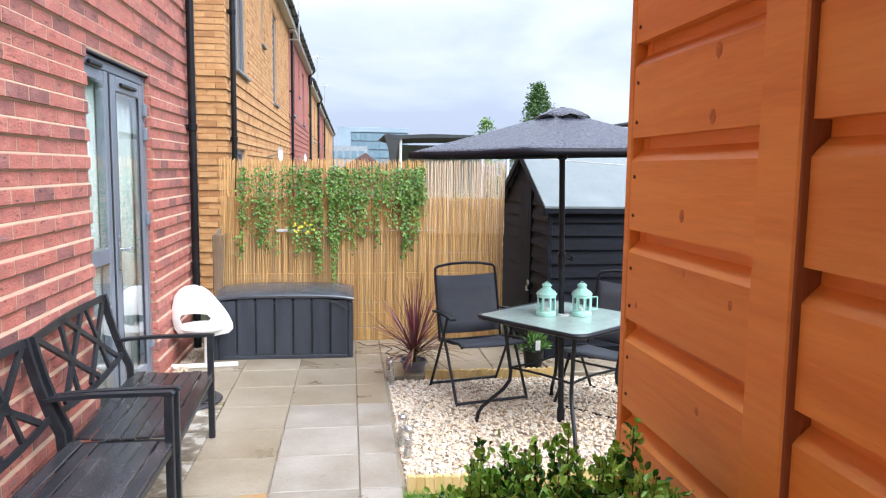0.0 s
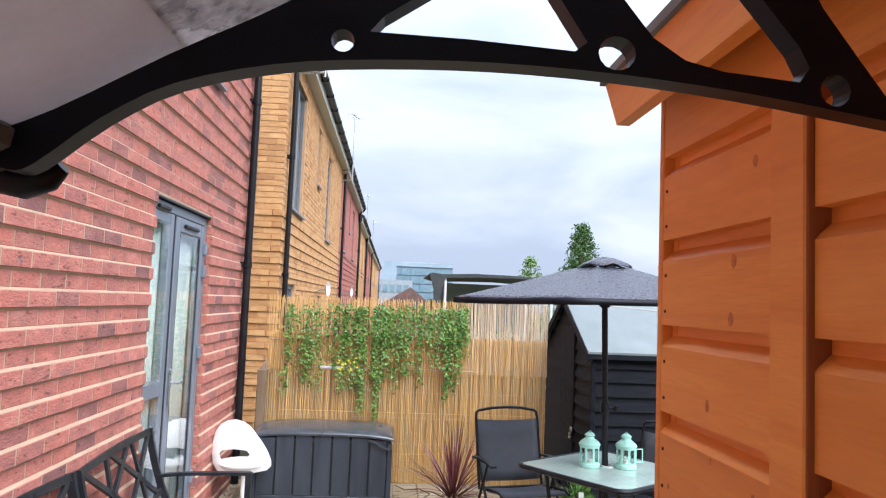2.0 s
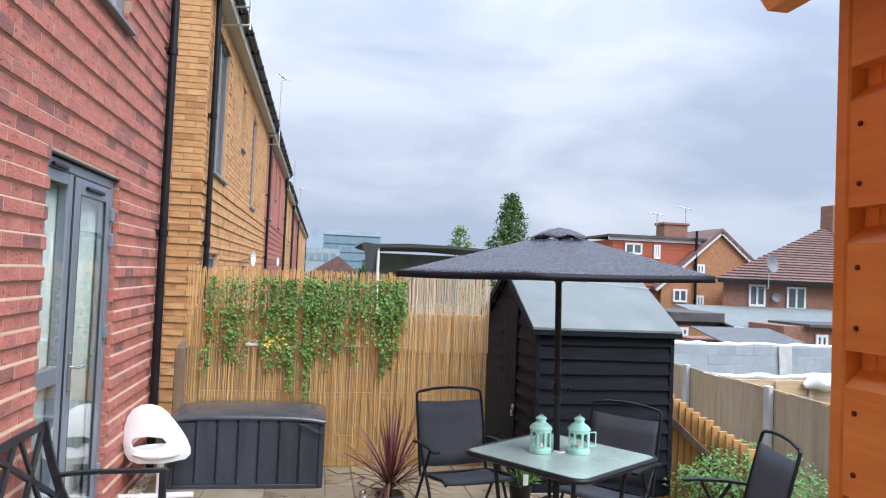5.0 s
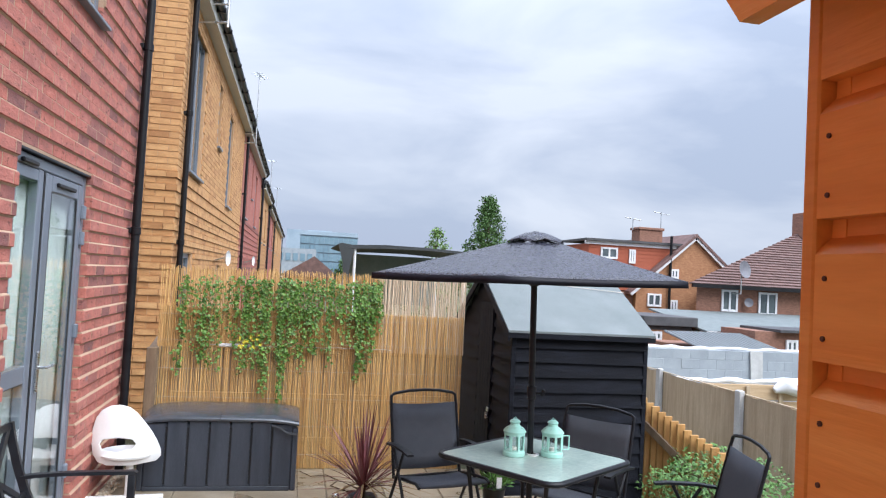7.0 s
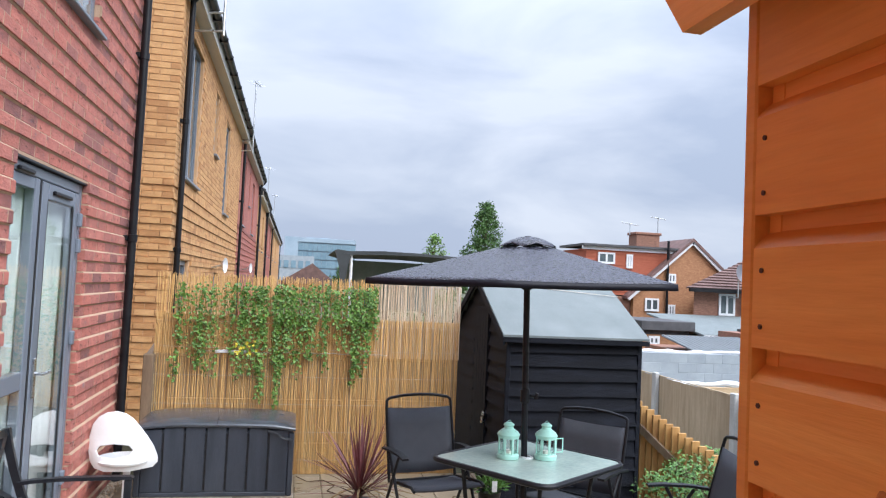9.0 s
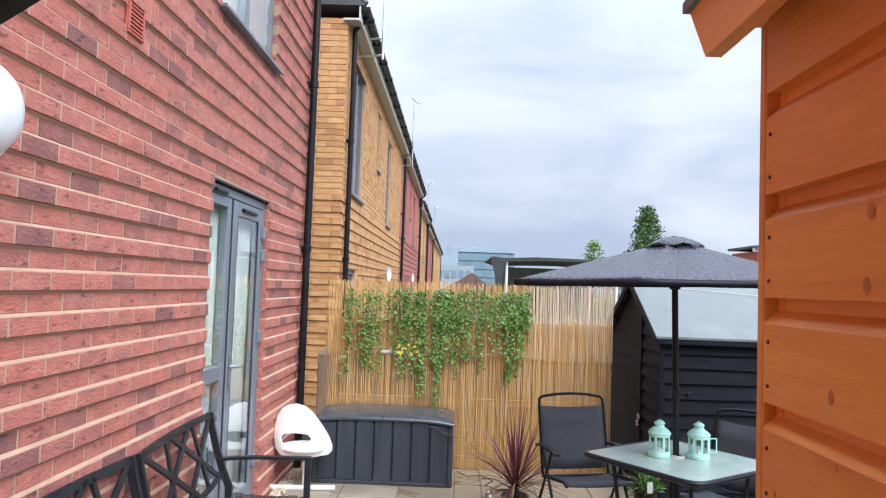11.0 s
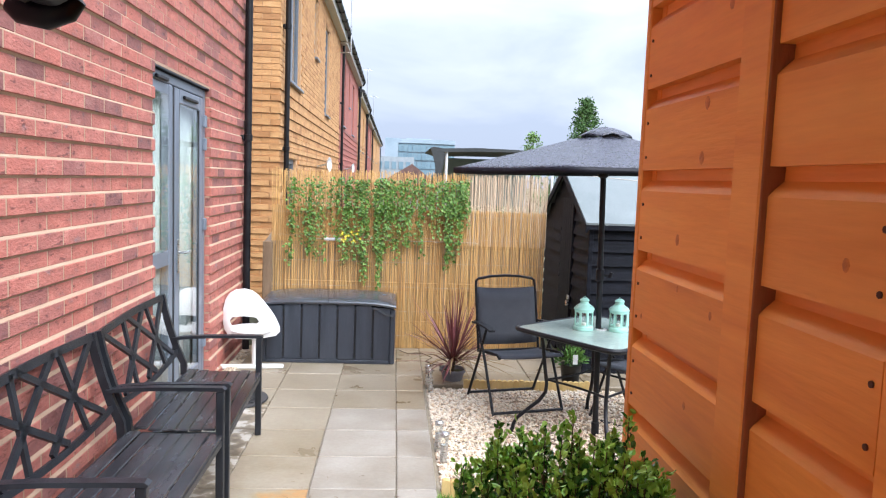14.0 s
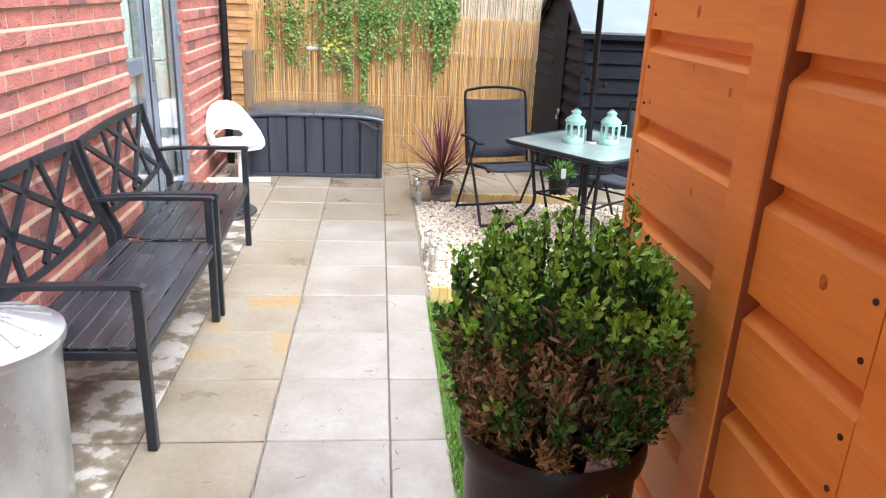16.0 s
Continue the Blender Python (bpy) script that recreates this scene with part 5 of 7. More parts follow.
for i in range(370):
    a, h = rnd(0, 6.283), Z * rnd(0.0, 1.0) ** 0.95
    lump = 1 + 0.10 * math.sin(3 * a + 1.2) * math.sin(h * 24) + rnd(-0.16, 0.10)
    inner = i % 4 == 0
    r = shrub_radius(h) * lump * (rnd(0.3, 0.8) if inner else 1.0)
    tip = Vector((r * math.cos(a), r * math.sin(a), 0.035 + h))
    if h > 0.75 * Z or (i % 9 == 0 and h > 0.5 * Z):
        tip.z += rnd(0.0, 0.02) + (rnd(0.015, 0.042) if i % 6 == 0 else 0)
    base = Vector((tip.x * 0.25, tip.y * 0.25, 0.01 + h * 0.15))
    mid = base.lerp(tip, 0.55) + Vector((tip.x * 0.18, tip.y * 0.18, -0.012))
    pts = [base, mid, mid.lerp(tip, 0.6) + Vector((tip.x * 0.05, tip.y * 0.05, -0.002)), tip]
    stems.tube(pts, [0.0020, 0.0015, 0.001, 0.0006], 4)
    # the lower half has died back in patches, most of all towards the front
    patch = 0.5 + 0.5 * math.sin(2 * a + 0.6) * math.cos(h * 30 + a)
    dead = h < 0.03 + 0.05 * patch or (h < 0.16 and rnd(0, 1) < 0.1 + 0.6 * patch) or (inner and h < 0.12)
    n = 58
    for k in range(n):
        u = 1 - 0.55 * (k / n)
        q = u * 3
        j = min(2, int(q))
        p = Vector(pts[j]).lerp(Vector(pts[j + 1]), q - j) + rand_dir() * rnd(0.0, 0.011)
        if p.x > SX - BX - 0.012:
            continue
        d = (tip - mid).normalized() * 0.8 + Vector((0, 0, 0.25)) + rand_dir()
        if dead:
            tgt = dry if rnd(0, 1) < 0.86 else dark
        else:
            tgt = young if (u > 0.78 and (tip.z > 0.165 or i % 6 == 0) and rnd(0, 1) < 0.85) else (dark if u > 0.6 or rnd(0, 1) < 0.5 else dry)
        s = rnd(0.0065, 0.0125)
        if tgt is dry:
            oval_leaf(dry, p, d, rand_dir(), s * rnd(0.9, 1.5), s * rnd(0.2, 0.5))
        else:
            oval_leaf(tgt, p, d, rand_dir(), s, s * 0.58)
for sh, mt, nm in ((stems, M_STEM, "stems"), (dark, M_LEAF, "dark_leaves"), (young, M_YOUNG, "young_leaves"), (dry, M_DRY, "dry_leaves")):
    part(nm, sh, mt, box_p, sharp=0)["kind"] = "stuff"
tag = thing("plant_tag", "faded plant label leaning out of the pot", "label", pose(0.800, 0.562, 1.080, -22, 22, 4))
part("card", Shape().box((-0.018, -0.001, 0), (0.018, 0.0005, 0.088), 0.0004), M_TAG, tag)
part("writing_bar", Shape().box((-0.013, -0.0020, 0.066), (0.010, -0.0012, 0.070)).box((-0.013, -0.0020, 0.056), (0.005, -0.0012, 0.059)), M_POTGREY, tag)
part("photo_block", Shape().box((-0.016, -0.0020, 0.004), (0.016, -0.0012, 0.045)), M_LEAF, tag)

# ---- storage box ----
sb = thing("storage_box", "dark grey plastic garden storage box with panelled front and wet lid", "storage box", pose(0.03, 6.24, 0))
bw, bd, bh = 1.175, 0.60, 0.51
body = Shape().box((-bw / 2 + 0.012, 0.016, 0.0), (bw / 2 - 0.012, bd - 0.01, bh), 0.012)
part("body", body, M_BOX, sb)
pw = (bw - 0.08) / 7


def arch(x):
    return 0.030 * (1 - (2 * x / bw) ** 4) + 0.004


for k in range(7):
    xa, xb = -bw / 2 + 0.04 + pw * k + 0.0075, -bw / 2 + 0.04 + pw * (k + 1) - 0.0075
    part("panel", Shape().box((xa, 0.0, 0.035), (xb, 0.0155, bh - 0.014 + min(arch(xa), arch(xb))), 0.004), M_BOX, sb, "raised wood-look panel")
    # black strips between the panels put the recess shade into colour
    if k:
        part("groove", Shape().box((xa - 0.0145, 0.0125, 0.05), (xa - 0.0005, 0.0158, bh - 0.03)), M_RUBBER, sb, "near-black strip standing in for the shade in the groove")
for s_ in (-1, 1):
    part("corner_post", Shape().box((s_ * (bw / 2 - 0.022) - 0.022, -0.002, 0.0), (s_ * (bw / 2 - 0.022) + 0.022, 0.05, bh - 0.02), 0.008), M_BOX, sb)
part("bottom_rail", Shape().box((-bw / 2 + 0.046, -0.001, 0.0), (bw / 2 - 0.046, 0.0155, 0.033), 0.004), M_BOX, sb)
prof = [(0.0, -0.012), (-0.014, -0.012), (-0.018, 0.004), (-0.010, 0.014), (0.02, 0.024), (0.09, 0.035), (0.18, 0.044), (0.33, 0.048), (0.48, 0.044), (0.585, 0.03), (bd + 0.006, 0.016), (bd + 0.006, -0.012)]
for xa, xb in ((-bw / 2 - 0.006, -0.004), (0.0, bw / 2 + 0.006)):
    half, m, n = Shape(), len(prof), 14
    vs, fs = [], []
    for i in range(n + 1):
        x = xa + (xb - xa) * i / n
        edge = max(0.0, 1 - (bw / 2 + 0.006 - abs(x)) / 0.05)
        for y, z in prof:
            vs.append((x, y, bh + arch(max(-bw / 2, min(bw / 2, x))) + (z if z < 0.012 else 0.012 + (z - 0.012) * (1 - 0.55 * edge ** 2))))
    for i in range(n):
        for j in range(m):
            fs.append((i * m + j, i * m + (j + 1) % m, (i + 1) * m + (j + 1) % m, (i + 1) * m + j))
    fs += [tuple(range(m))[::-1], tuple(range(n * m, n * m + m))]
    part("lid", half.add(vs, fs), M_BOXLID, sb, "wet domed half of the lid", sharp=30)
part("lip_grip", Shape().bar([(bw / 2 - 0.20, -0.016, bh - 0.004), (bw / 2 - 0.13, -0.018, bh - 0.018), (bw / 2 - 0.095, -0.020, bh - 0.052), (bw / 2 - 0.06, -0.020, bh - 0.064), (bw / 2 - 0.004, -0.018, bh - 0.068)], 0.016, 0.012, (0, 1, 0)), M_BOXLID, sb, "moulded corner grip")
part("emblem", Shape().lathe([(0.035, 0.0), (0.04, 0.004), (0.0, 0.006)], 20, (0.46, 0.30, bh + 0.064), closed=False), M_BOX, sb)

# ---- white chair ----
wc = thing("white_chair", "white moulded plastic shell chair on a pedestal with flat floor bars", "chair", pose(-0.585, 5.95, 0, 0, 0, 6))


def shell_mesh():
    bm = bmesh.new()
    outline = [(-0.222, 0.335), (-0.238, 0.42), (-0.238, 0.51), (-0.222, 0.585), (-0.185, 0.64), (-0.13, 0.672), (-0.06, 0.682), (0.005, 0.665), (0.055, 0.63), (0.105, 0.575), (0.16, 0.505), (0.205, 0.435), (0.235, 0.36), (0.238, 0.315), (0.205, 0.282), (0.05, 0.265), (-0.12, 0.265), (-0.185, 0.285)]
    slot = [(-0.18, 0.412), (-0.16, 0.444), (-0.06, 0.460), (0.04, 0.450), (0.07, 0.418), (0.04, 0.384), (-0.06, 0.362), (-0.16, 0.372)]
    edges = []
    for loop in (outline, slot):
        vs = [bm.verts.new((x, 0, z)) for x, z in loop]
        edges += [bm.edges.new((vs[i], vs[(i + 1) % len(vs)])) for i in range(len(vs))]
    bmesh.ops.triangle_fill(bm, use_beauty=True, edges=edges)
    for v in bm.verts:
        v.co.y = 0.10 * (v.co.x / 0.24) ** 2 * 0.8 + max(0, v.co.z - 0.42) * 0.35
    bmesh.ops.recalc_face_normals(bm, faces=bm.faces)
    me = bpy.data.meshes.new("shell")
    bm.to_mesh(me)
    bm.free()
    me.materials.append(M_WHITE)
    me.polygons.foreach_set("use_smooth", [True] * len(me.polygons))
    return me


sh_o = part("shell", shell_mesh(), M_WHITE, wc)
mod = sh_o.modifiers.new("thickness", "SOLIDIFY")
mod.thickness = 0.014
mod = sh_o.modifiers.new("rounding", "BEVEL")
mod.width, mod.segments = 0.005, 2
part("seat", Shape().lathe([(0.0, 0.285), (0.15, 0.29), (0.20, 0.315), (0.205, 0.33), (0.15, 0.31), (0.0, 0.30)], 28, (0, 0.16, 0), closed=False), M_WHITE, wc)
part("pedestal", Shape().rod((0.03, 0.08, 0.03), (0.03, 0.08, 0.29), 0.026, n=14), M_WHITE, wc)
part("floor_bar", Shape().box((-0.30, 0.05, 0.0), (0.27, 0.10, 0.035), 0.008), M_WHITE, wc)
part("floor_bar", Shape().box((-0.30, -0.05, 0.0), (-0.25, 0.32, 0.035), 0.008), M_WHITE, wc)

mh = thing("drain_cover", "round dark openwork iron drain cover on the slabs", "drain cover", pose(-0.55, 5.15, 0.003))
part("ring", Shape().lathe([(0.205, 0.0), (0.245, 0.0), (0.25, 0.006), (0.245, 0.014), (0.205, 0.014)], 36, closed=False), M_IRON, mh)
part("plate", Shape().lathe([(0.0, 0.0), (0.206, 0.0), (0.206, 0.004), (0.0, 0.004)], 36, closed=False), M_RUBBER, mh)
for k in range(6):
    a = math.pi * k / 6
    part("spoke", Shape().bar([(-0.205 * math.cos(a), -0.205 * math.sin(a), 0.009), (0.205 * math.cos(a), 0.205 * math.sin(a), 0.009)], 0.014, 0.008, (0, 0, 1)), M_IRON, mh)
for r in (0.07, 0.14):
    part("hoop", Shape().lathe([(r - 0.008, 0.005), (r - 0.008, 0.013), (r + 0.008, 0.013), (r + 0.008, 0.005)], 28, closed=False), M_IRON, mh)
gv = Shape()
for i in range(260):
    s = rnd(0.006, 0.012)
    gv.add(ico_v, ico_f, Matrix.LocRotScale((rnd(-0.79, -0.70), rnd(5.6, 6.6), 0.004 + rnd(0, 0.02)), Euler((rnd(0, 3), rnd(0, 3), rnd(0, 3))), (s, s * 1.2, s * 0.8)))
thing("wall_gravel", "loose brown stones along the foot of the wall", "gravel", kind="stuff", shape=gv, mat=M_PEBBLE)

# ---- reed fence, its timber and the ivy ----
FX0, FX1, FY = -0.56, 2.065, 6.89
back = thing("timber_fence", "pale timber posts and rails behind the reed screen", "fence")
n = 21
for k in range(n):
    xa = FX0 + 0.01 + (FX1 - FX0 - 0.02) * k / n
    part("board", Shape().box((xa + 0.001, FY + 0.062 + 0.005 * (k % 2), -0.04), (xa + (FX1 - FX0 - 0.02) / n + 0.004, FY + 0.074 + 0.005 * (k % 2), 1.352 + rnd(-0.004, 0.004))), M_FENCE, back)
for x in (-0.50, 0.33, 1.06, 1.98):
    part("post", Shape().box((x - 0.04, FY + 0.018, -0.05), (x + 0.04, FY + 0.0605, 1.36), 0.005), M_RAILWOOD, back)
for z in (0.22, 0.60, 1.03):
    part("rail", Shape().box((FX0 + 0.02, FY + 0.024, z - 0.04), (FX1 - 0.02, FY + 0.0615, z + 0.04), 0.004), M_RAILWOOD, back)
reed = thing("reed_screen", "golden reed screening wired to the fence, with uneven tops", "screen")


def reeds(x0, x1, z0, z1, y, step, jag, r0, r1):
    sh = Shape()
    x = x0
    while x < x1:
        r = rnd(r0, r1)
        yy = y + rnd(-0.006, 0.006)
        lean = rnd(-0.012, 0.012)
        zt = z1 + rnd(-jag, jag)
        zm = (z0 + zt) / 2
        bow = rnd(-0.004, 0.004)
        sh.tube([(x, yy, z0), (x + lean * 0.5 + bow, yy + rnd(-.003, .003), zm), (x + lean, yy, zt)], [r, r * 0.95, r * 0.75], 5)
        x += step * rnd(0.6, 1.4)
    return sh


part("lower_reeds", reeds(FX0, FX1, 0.0, 1.362, FY, 0.0064, 0.006, 0.0022, 0.0038), M_REED, reed, sharp=50)["kind"] = "stuff"
part("upper_reeds", reeds(FX0 - 0.02, 1.30, 1.02, 1.70, FY + 0.014, 0.0060, 0.022, 0.0025, 0.004), M_REED, reed, sharp=50)["kind"] = "stuff"
# same reeds, with the glow of the sky behind put into their colour
part("pale_reeds", reeds(1.28, FX1, 1.02, 1.705, FY + 0.014, 0.0048, 0.02, 0.0025, 0.004), M_REED_BACKLIT, reed, sharp=50)["kind"] = "stuff"
for z in (0.12, 0.36, 0.60, 0.84, 1.08, 1.30):
    part("wire", Shape().tube([(FX0 + (FX1 - FX0) * i / 30, FY - 0.009, z + rnd(-0.003, 0.003)) for i in range(31)], 0.0012, 4), M_ROPE, reed)
part("string", Shape().tube([(-0.22 + 1.62 * i / 24, FY - 0.016, 1.045 - 0.004 * math.sin(i * 0.26) + 0.004 * (i % 3)) for i in range(25)], 0.0028, 5), M_ROPE, reed, "pale string tied along the reeds")
part("label_strip", Shape().box((-0.08, FY - 0.016, 1.035), (0.19, FY - 0.012, 1.062), 0.001), M_SHEETING, reed)

ivy = thing("ivy_garland", "hanging green artificial ivy strands draped over the reed screen", "ivy")
ivl, ivs = Shape(), Shape()
strands = []
for i in range(42):
    x = -0.40 + 1.68 * (i + rnd(-0.5, 0.5)) / 41
    if 0.76 < x < 0.82:
        continue
    base = 0.62 + 0.28 * math.sin(x * 5.1 + 0.6) * math.sin(x * 2.3 + 1.0)
    strands.append((x, base * rnd(0.5, 1.35)))
strands += [(0.48, 1.06), (0.44, 0.98), (0.62, 0.80), (0.27, 0.85), (-0.38, 0.80), (-0.36, 0.86), (1.20, 0.78), (1.22, 0.66), (1.05, 0.82), (-0.22, 0.7), (-0.12, 0.82)]
for x, ln in strands:
    ln = min(ln, 1.06)
    n = int(ln / 0.011)
    px, zt = x, 1.655 - rnd(0, 0.05)
    pts = []
    for k in range(n):
        px += rnd(-0.006, 0.006)
        pts.append((px, FY - 0.025 - 0.012 * math.sin(k * 0.2 + x * 9), zt - 0.011 * k))
    ivs.tube(pts[::6] + [pts[-1]], 0.0014, 4)
    for k, p in enumerate(pts):
        if x < 0 and k % 3 == 0:
            continue
        for _ in range(2 if (0.05 < x < 1.3 and p[2] > 1.30) else 1):
            d = Vector((rnd(-1, 1), rnd(-1.0, 0.1), rnd(-1.0, 0.3)))
            s = rnd(0.016, 0.042)
            leaf(ivl, Vector(p) + Vector((rnd(-0.022, 0.022), rnd(-0.035, 0.0), rnd(-0.01, 0.01))), d, (rnd(-0.6, 0.6), -1, rnd(-0.2, 0.8)), s, s * 0.85, 0.2)
part("vines", ivs, M_STEM, ivy)
part("leaves", ivl, M_IVY, ivy, sharp=0)["kind"] = "stuff"
flw = Shape()
for i in range(20):
    p = Vector((rnd(0.08, 0.30), FY - 0.05, 1.08 + rnd(-0.05, 0.07)))
    for k in range(4):
        leaf(flw, p, (math.cos(k * 1.57 + i), -0.4, math.sin(k * 1.57 + i)), (0, -1, 0.2), 0.016, 0.011)
thing("yellow_flowers", "small yellow flowers tied among the ivy", "flowers", kind="stuff", shape=flw, mat=M_YELLOWFLOWER, sharp=0)

gate = thing("alley_gate", "low weathered timber gate rail and posts beside the house corner", "gate")
for x, y in ((-0.60, 6.80), (-0.79, 8.4)):
    part("post", Shape().box((x - 0.04, y - 0.04, -0.05), (x + 0.04, y + 0.04, 1.02), 0.006), M_OLDWOOD, gate)
part("top_rail", Shape().box((-0.04, 0, -0.05), (0.04, 1.62, 0.02), 0.005), M_OLDWOOD, gate).matrix_basis = pose(-0.60, 6.845, 0.99, 0, 0, 6.5)
part("diagonal_brace", Shape().bar([(-0.62, 6.85, 0.86), (-0.77, 8.3, 0.12)], 0.07, 0.025, (1, 0, 0)), M_OLDWOOD, gate)
for k in range(8):
    u = (k + 0.5) / 8
    part("paling", Shape().box((-0.61 - 0.17 * u - 0.032, 6.9 + 1.45 * u - 0.07, 0.04), (-0.61 - 0.17 * u - 0.018, 6.9 + 1.45 * u + 0.07, 0.92), 0.002), M_OLDWOOD, gate)

# ---- black shed ----
def wavy_board(axis, a, b, prof, n=9):
    """A lapped board whose sawn edge wanders along its length."""
    ph, k, amp = rnd(0, 6.28), rnd(2.5, 5.0), rnd(0.002, 0.0055)
    sh, m = Shape(), len(prof)
    for i in range(n + 1):
        u = a + (b - a) * i / n
        dz = amp * math.sin(k * u + ph) + rnd(-0.0012, 0.0012)
        sh.v += [(u, p, z + dz) if axis == "x" else (p, u, z + dz) for p, z in prof]
    sh.f = [(i * m + j, i * m + (j + 1) % m, (i + 1) * m + (j + 1) % m, (i + 1) * m + j) for i in range(n) for j in range(m)]
    sh.f += [tuple(range(m))[::-1], tuple(range(n * m, n * m + m))]
    return sh


bs = thing("black_shed", "small black-stained timber shed with lapped boards and grey felt roof", "shed")
X0, X1, Y0, Y1, ZE, ZR = 2.28, 3.46, 6.08, 7.95, 1.325, 1.80
ym = (Y0 + Y1) / 2
part("lining", Shape().prism([(Y0 + 0.03, -0.05), (Y0 + 0.03, ZE), (ym, ZR - 0.02), (Y1 - 0.03, ZE), (Y1 - 0.03, -0.05)], "x", X0 + 0.03, X1 - 0.02), M_BLACKWOOD, bs)
k = 0
z = -0.03
while z < ZE - 0.02:
    h = rnd(0.112, 0.128)
    wob = rnd(-0.004, 0.004)
    hh = min(h + 0.015, ZE - 0.012 - z)
    part("lap_board", wavy_board("x", X0 + 0.03, X1, [(Y0 + 0.030, z), (Y0 - 0.010, z + wob), (Y0 + 0.016, z + hh), (Y0 + 0.030, z + hh)]), M_BLACKWOOD, bs, sharp=20)
    for ya, yb in ((Y0 + 0.03, 6.64), (7.16, Y1)):
        part("lap_board", wavy_board("y", ya, yb, [(X0 + 0.030, z), (X0 - 0.010, z + wob), (X0 + 0.016, z + hh), (X0 + 0.030, z + hh)], 5), M_BLACKWOOD, bs, sharp=20)
    z += h
z = ZE - 0.01
while z < ZR - 0.06:
    t = (z + 0.12 - ZE) / (ZR - ZE)
    half = (Y1 - Y0) / 2 * max(0.02, 1 - t) + 0.03
    part("lap_board", Shape().prism([(X0 + 0.030, z), (X0 - 0.006, z), (X0 + 0.016, z + 0.13), (X0 + 0.030, z + 0.13)], "y", ym - half, ym + half), M_BLACKWOOD, bs, sharp=20)
    z += 0.12
dr = part("door", Shape().box((X0 - 0.004, 6.645, 0.0), (X0 + 0.029, 7.155, 1.52), 0.004), M_BLACKWOOD, bs, "plain black shed door")
for yy in (6.73, 6.815, 6.90, 6.985, 7.07):
    part("door_plank", Shape().box((X0 - 0.016, yy - 0.082, 0.0), (X0 - 0.0045, yy + 0.001, 1.52), 0.003), M_BLACKWOOD, dr)
part("hasp", Shape().box((X0 - 0.028, 6.63, 0.56), (X0 - 0.0165, 6.70, 0.60), 0.004).rod((X0 - 0.03, 6.66, 0.50), (X0 - 0.03, 6.66, 0.555), 0.016, n=10), M_CHROME, dr, "steel hasp and padlock")
part("corner_trim", Shape().box((X0 - 0.008, Y0 - 0.008, -0.03), (X0 + 0.032, Y0 + 0.032, ZE), 0.004), M_BLACKWOOD, bs)
part("corner_trim", Shape().box((X1 - 0.03, Y0 - 0.008, -0.03), (X1 + 0.008, Y0 + 0.032, ZE), 0.004), M_BLACKWOOD, bs)
ov = 0.05
for s_ in (-1, 1):
    e = ym + s_ * ((Y1 - Y0) / 2 + ov)
    ez = ZE - ov * (ZR - ZE) / ((Y1 - Y0) / 2)
    part("roof_sheet", Shape().prism([(e, ez + 0.012), (ym, ZR + 0.012), (ym, ZR + 0.03), (e, ez + 0.03)], "x", X0 - 0.05, X1 + 0.05), M_FELT, bs, "grey mineral felt roof")
    part("barge_board", Shape().prism([(e, ez - 0.055), (ym - s_ * 0.0, ZR - 0.06), (ym, ZR + 0.010), (e, ez + 0.010)], "x", X0 - 0.055, X0 - 0.035), M_BLACKWOOD, bs)
    part("felt_edge", Shape().prism([(e - s_ * 0.004, ez - 0.03), (e + s_ * 0.006, ez - 0.03), (e + s_ * 0.006, ez + 0.010), (e - s_ * 0.004, ez + 0.010)], "x", X0 - 0.05, X1 + 0.05), M_BLACKWOOD, bs)
part("roof_cord", Shape().tube([(X0 - 0.04, ym - 0.15, ZR - 0.045), (2.9, ym - 0.25, ZR - 0.09), (X1 + 0.05, ym - 0.35, ZR - 0.13)], 0.003, 5), M_ROPE, bs)

# ---- parasol, table, lanterns ----
PX, PY = 1.985, 4.594
par = thing("parasol", "open charcoal parasol wet with rain, standing through the glass table", "parasol", pose(PX - 0.005, PY, 0, 0, -1.4, 0))
part("pole", Shape().rod((0, 0, 0.0), (0, 0, 2.03), 0.019, n=16), M_TUBE, par)
part("foot", Shape().rod((0, 0, -0.03), (0, 0, 0.06), 0.026, n=16), M_TUBE, par)
part("joint_collar", Shape().lathe([(0.02, 1.02), (0.027, 1.025), (0.027, 1.10), (0.02, 1.105)], 16, closed=False).rod((0.02, 0, 1.06), (0.065, -0.02, 1.06), 0.008, n=8).rod((0.06, -0.02, 1.045), (0.07, -0.022, 1.08), 0.012, n=8), M_TUBE, par)
part("crank_hub", Shape().lathe([(0.02, 1.70), (0.035, 1.71), (0.035, 1.75), (0.02, 1.76)], 16, closed=False), M_TUBE, par)
NR = 6
RAD, ZC, ZEDGE = 0.985, 2.010, 1.755
cv, cf = [], []
seg_r, seg_a = 10, 8
for ia in range(NR * seg_a):
    u = ia / seg_a
    a0 = 2 * math.pi * u / NR + 0.05
    frac = u - math.floor(u)
    apoth = math.cos(math.pi / NR) / math.cos(2 * math.pi / NR * (frac - 0.5))
    sag = math.sin(math.pi * frac)
    for ir in range(1, seg_r + 1):
        t = 0.10 + 0.90 * ir / seg_r
        r = RAD * t * (apoth * (1 - 0.02 * sag * t))
        zz = ZC - (ZC - ZEDGE) * (t ** 0.94) * 1.0 - 0.005 * sag * t
        cv.append((r * math.cos(a0), r * math.sin(a0), zz))
N = NR * seg_a
for ia in range(N):
    ib = (ia + 1) % N
    for ir in range(seg_r - 1):
        cf.append((ia * seg_r + ir, ia * seg_r + ir + 1, ib * seg_r + ir + 1, ib * seg_r + ir))
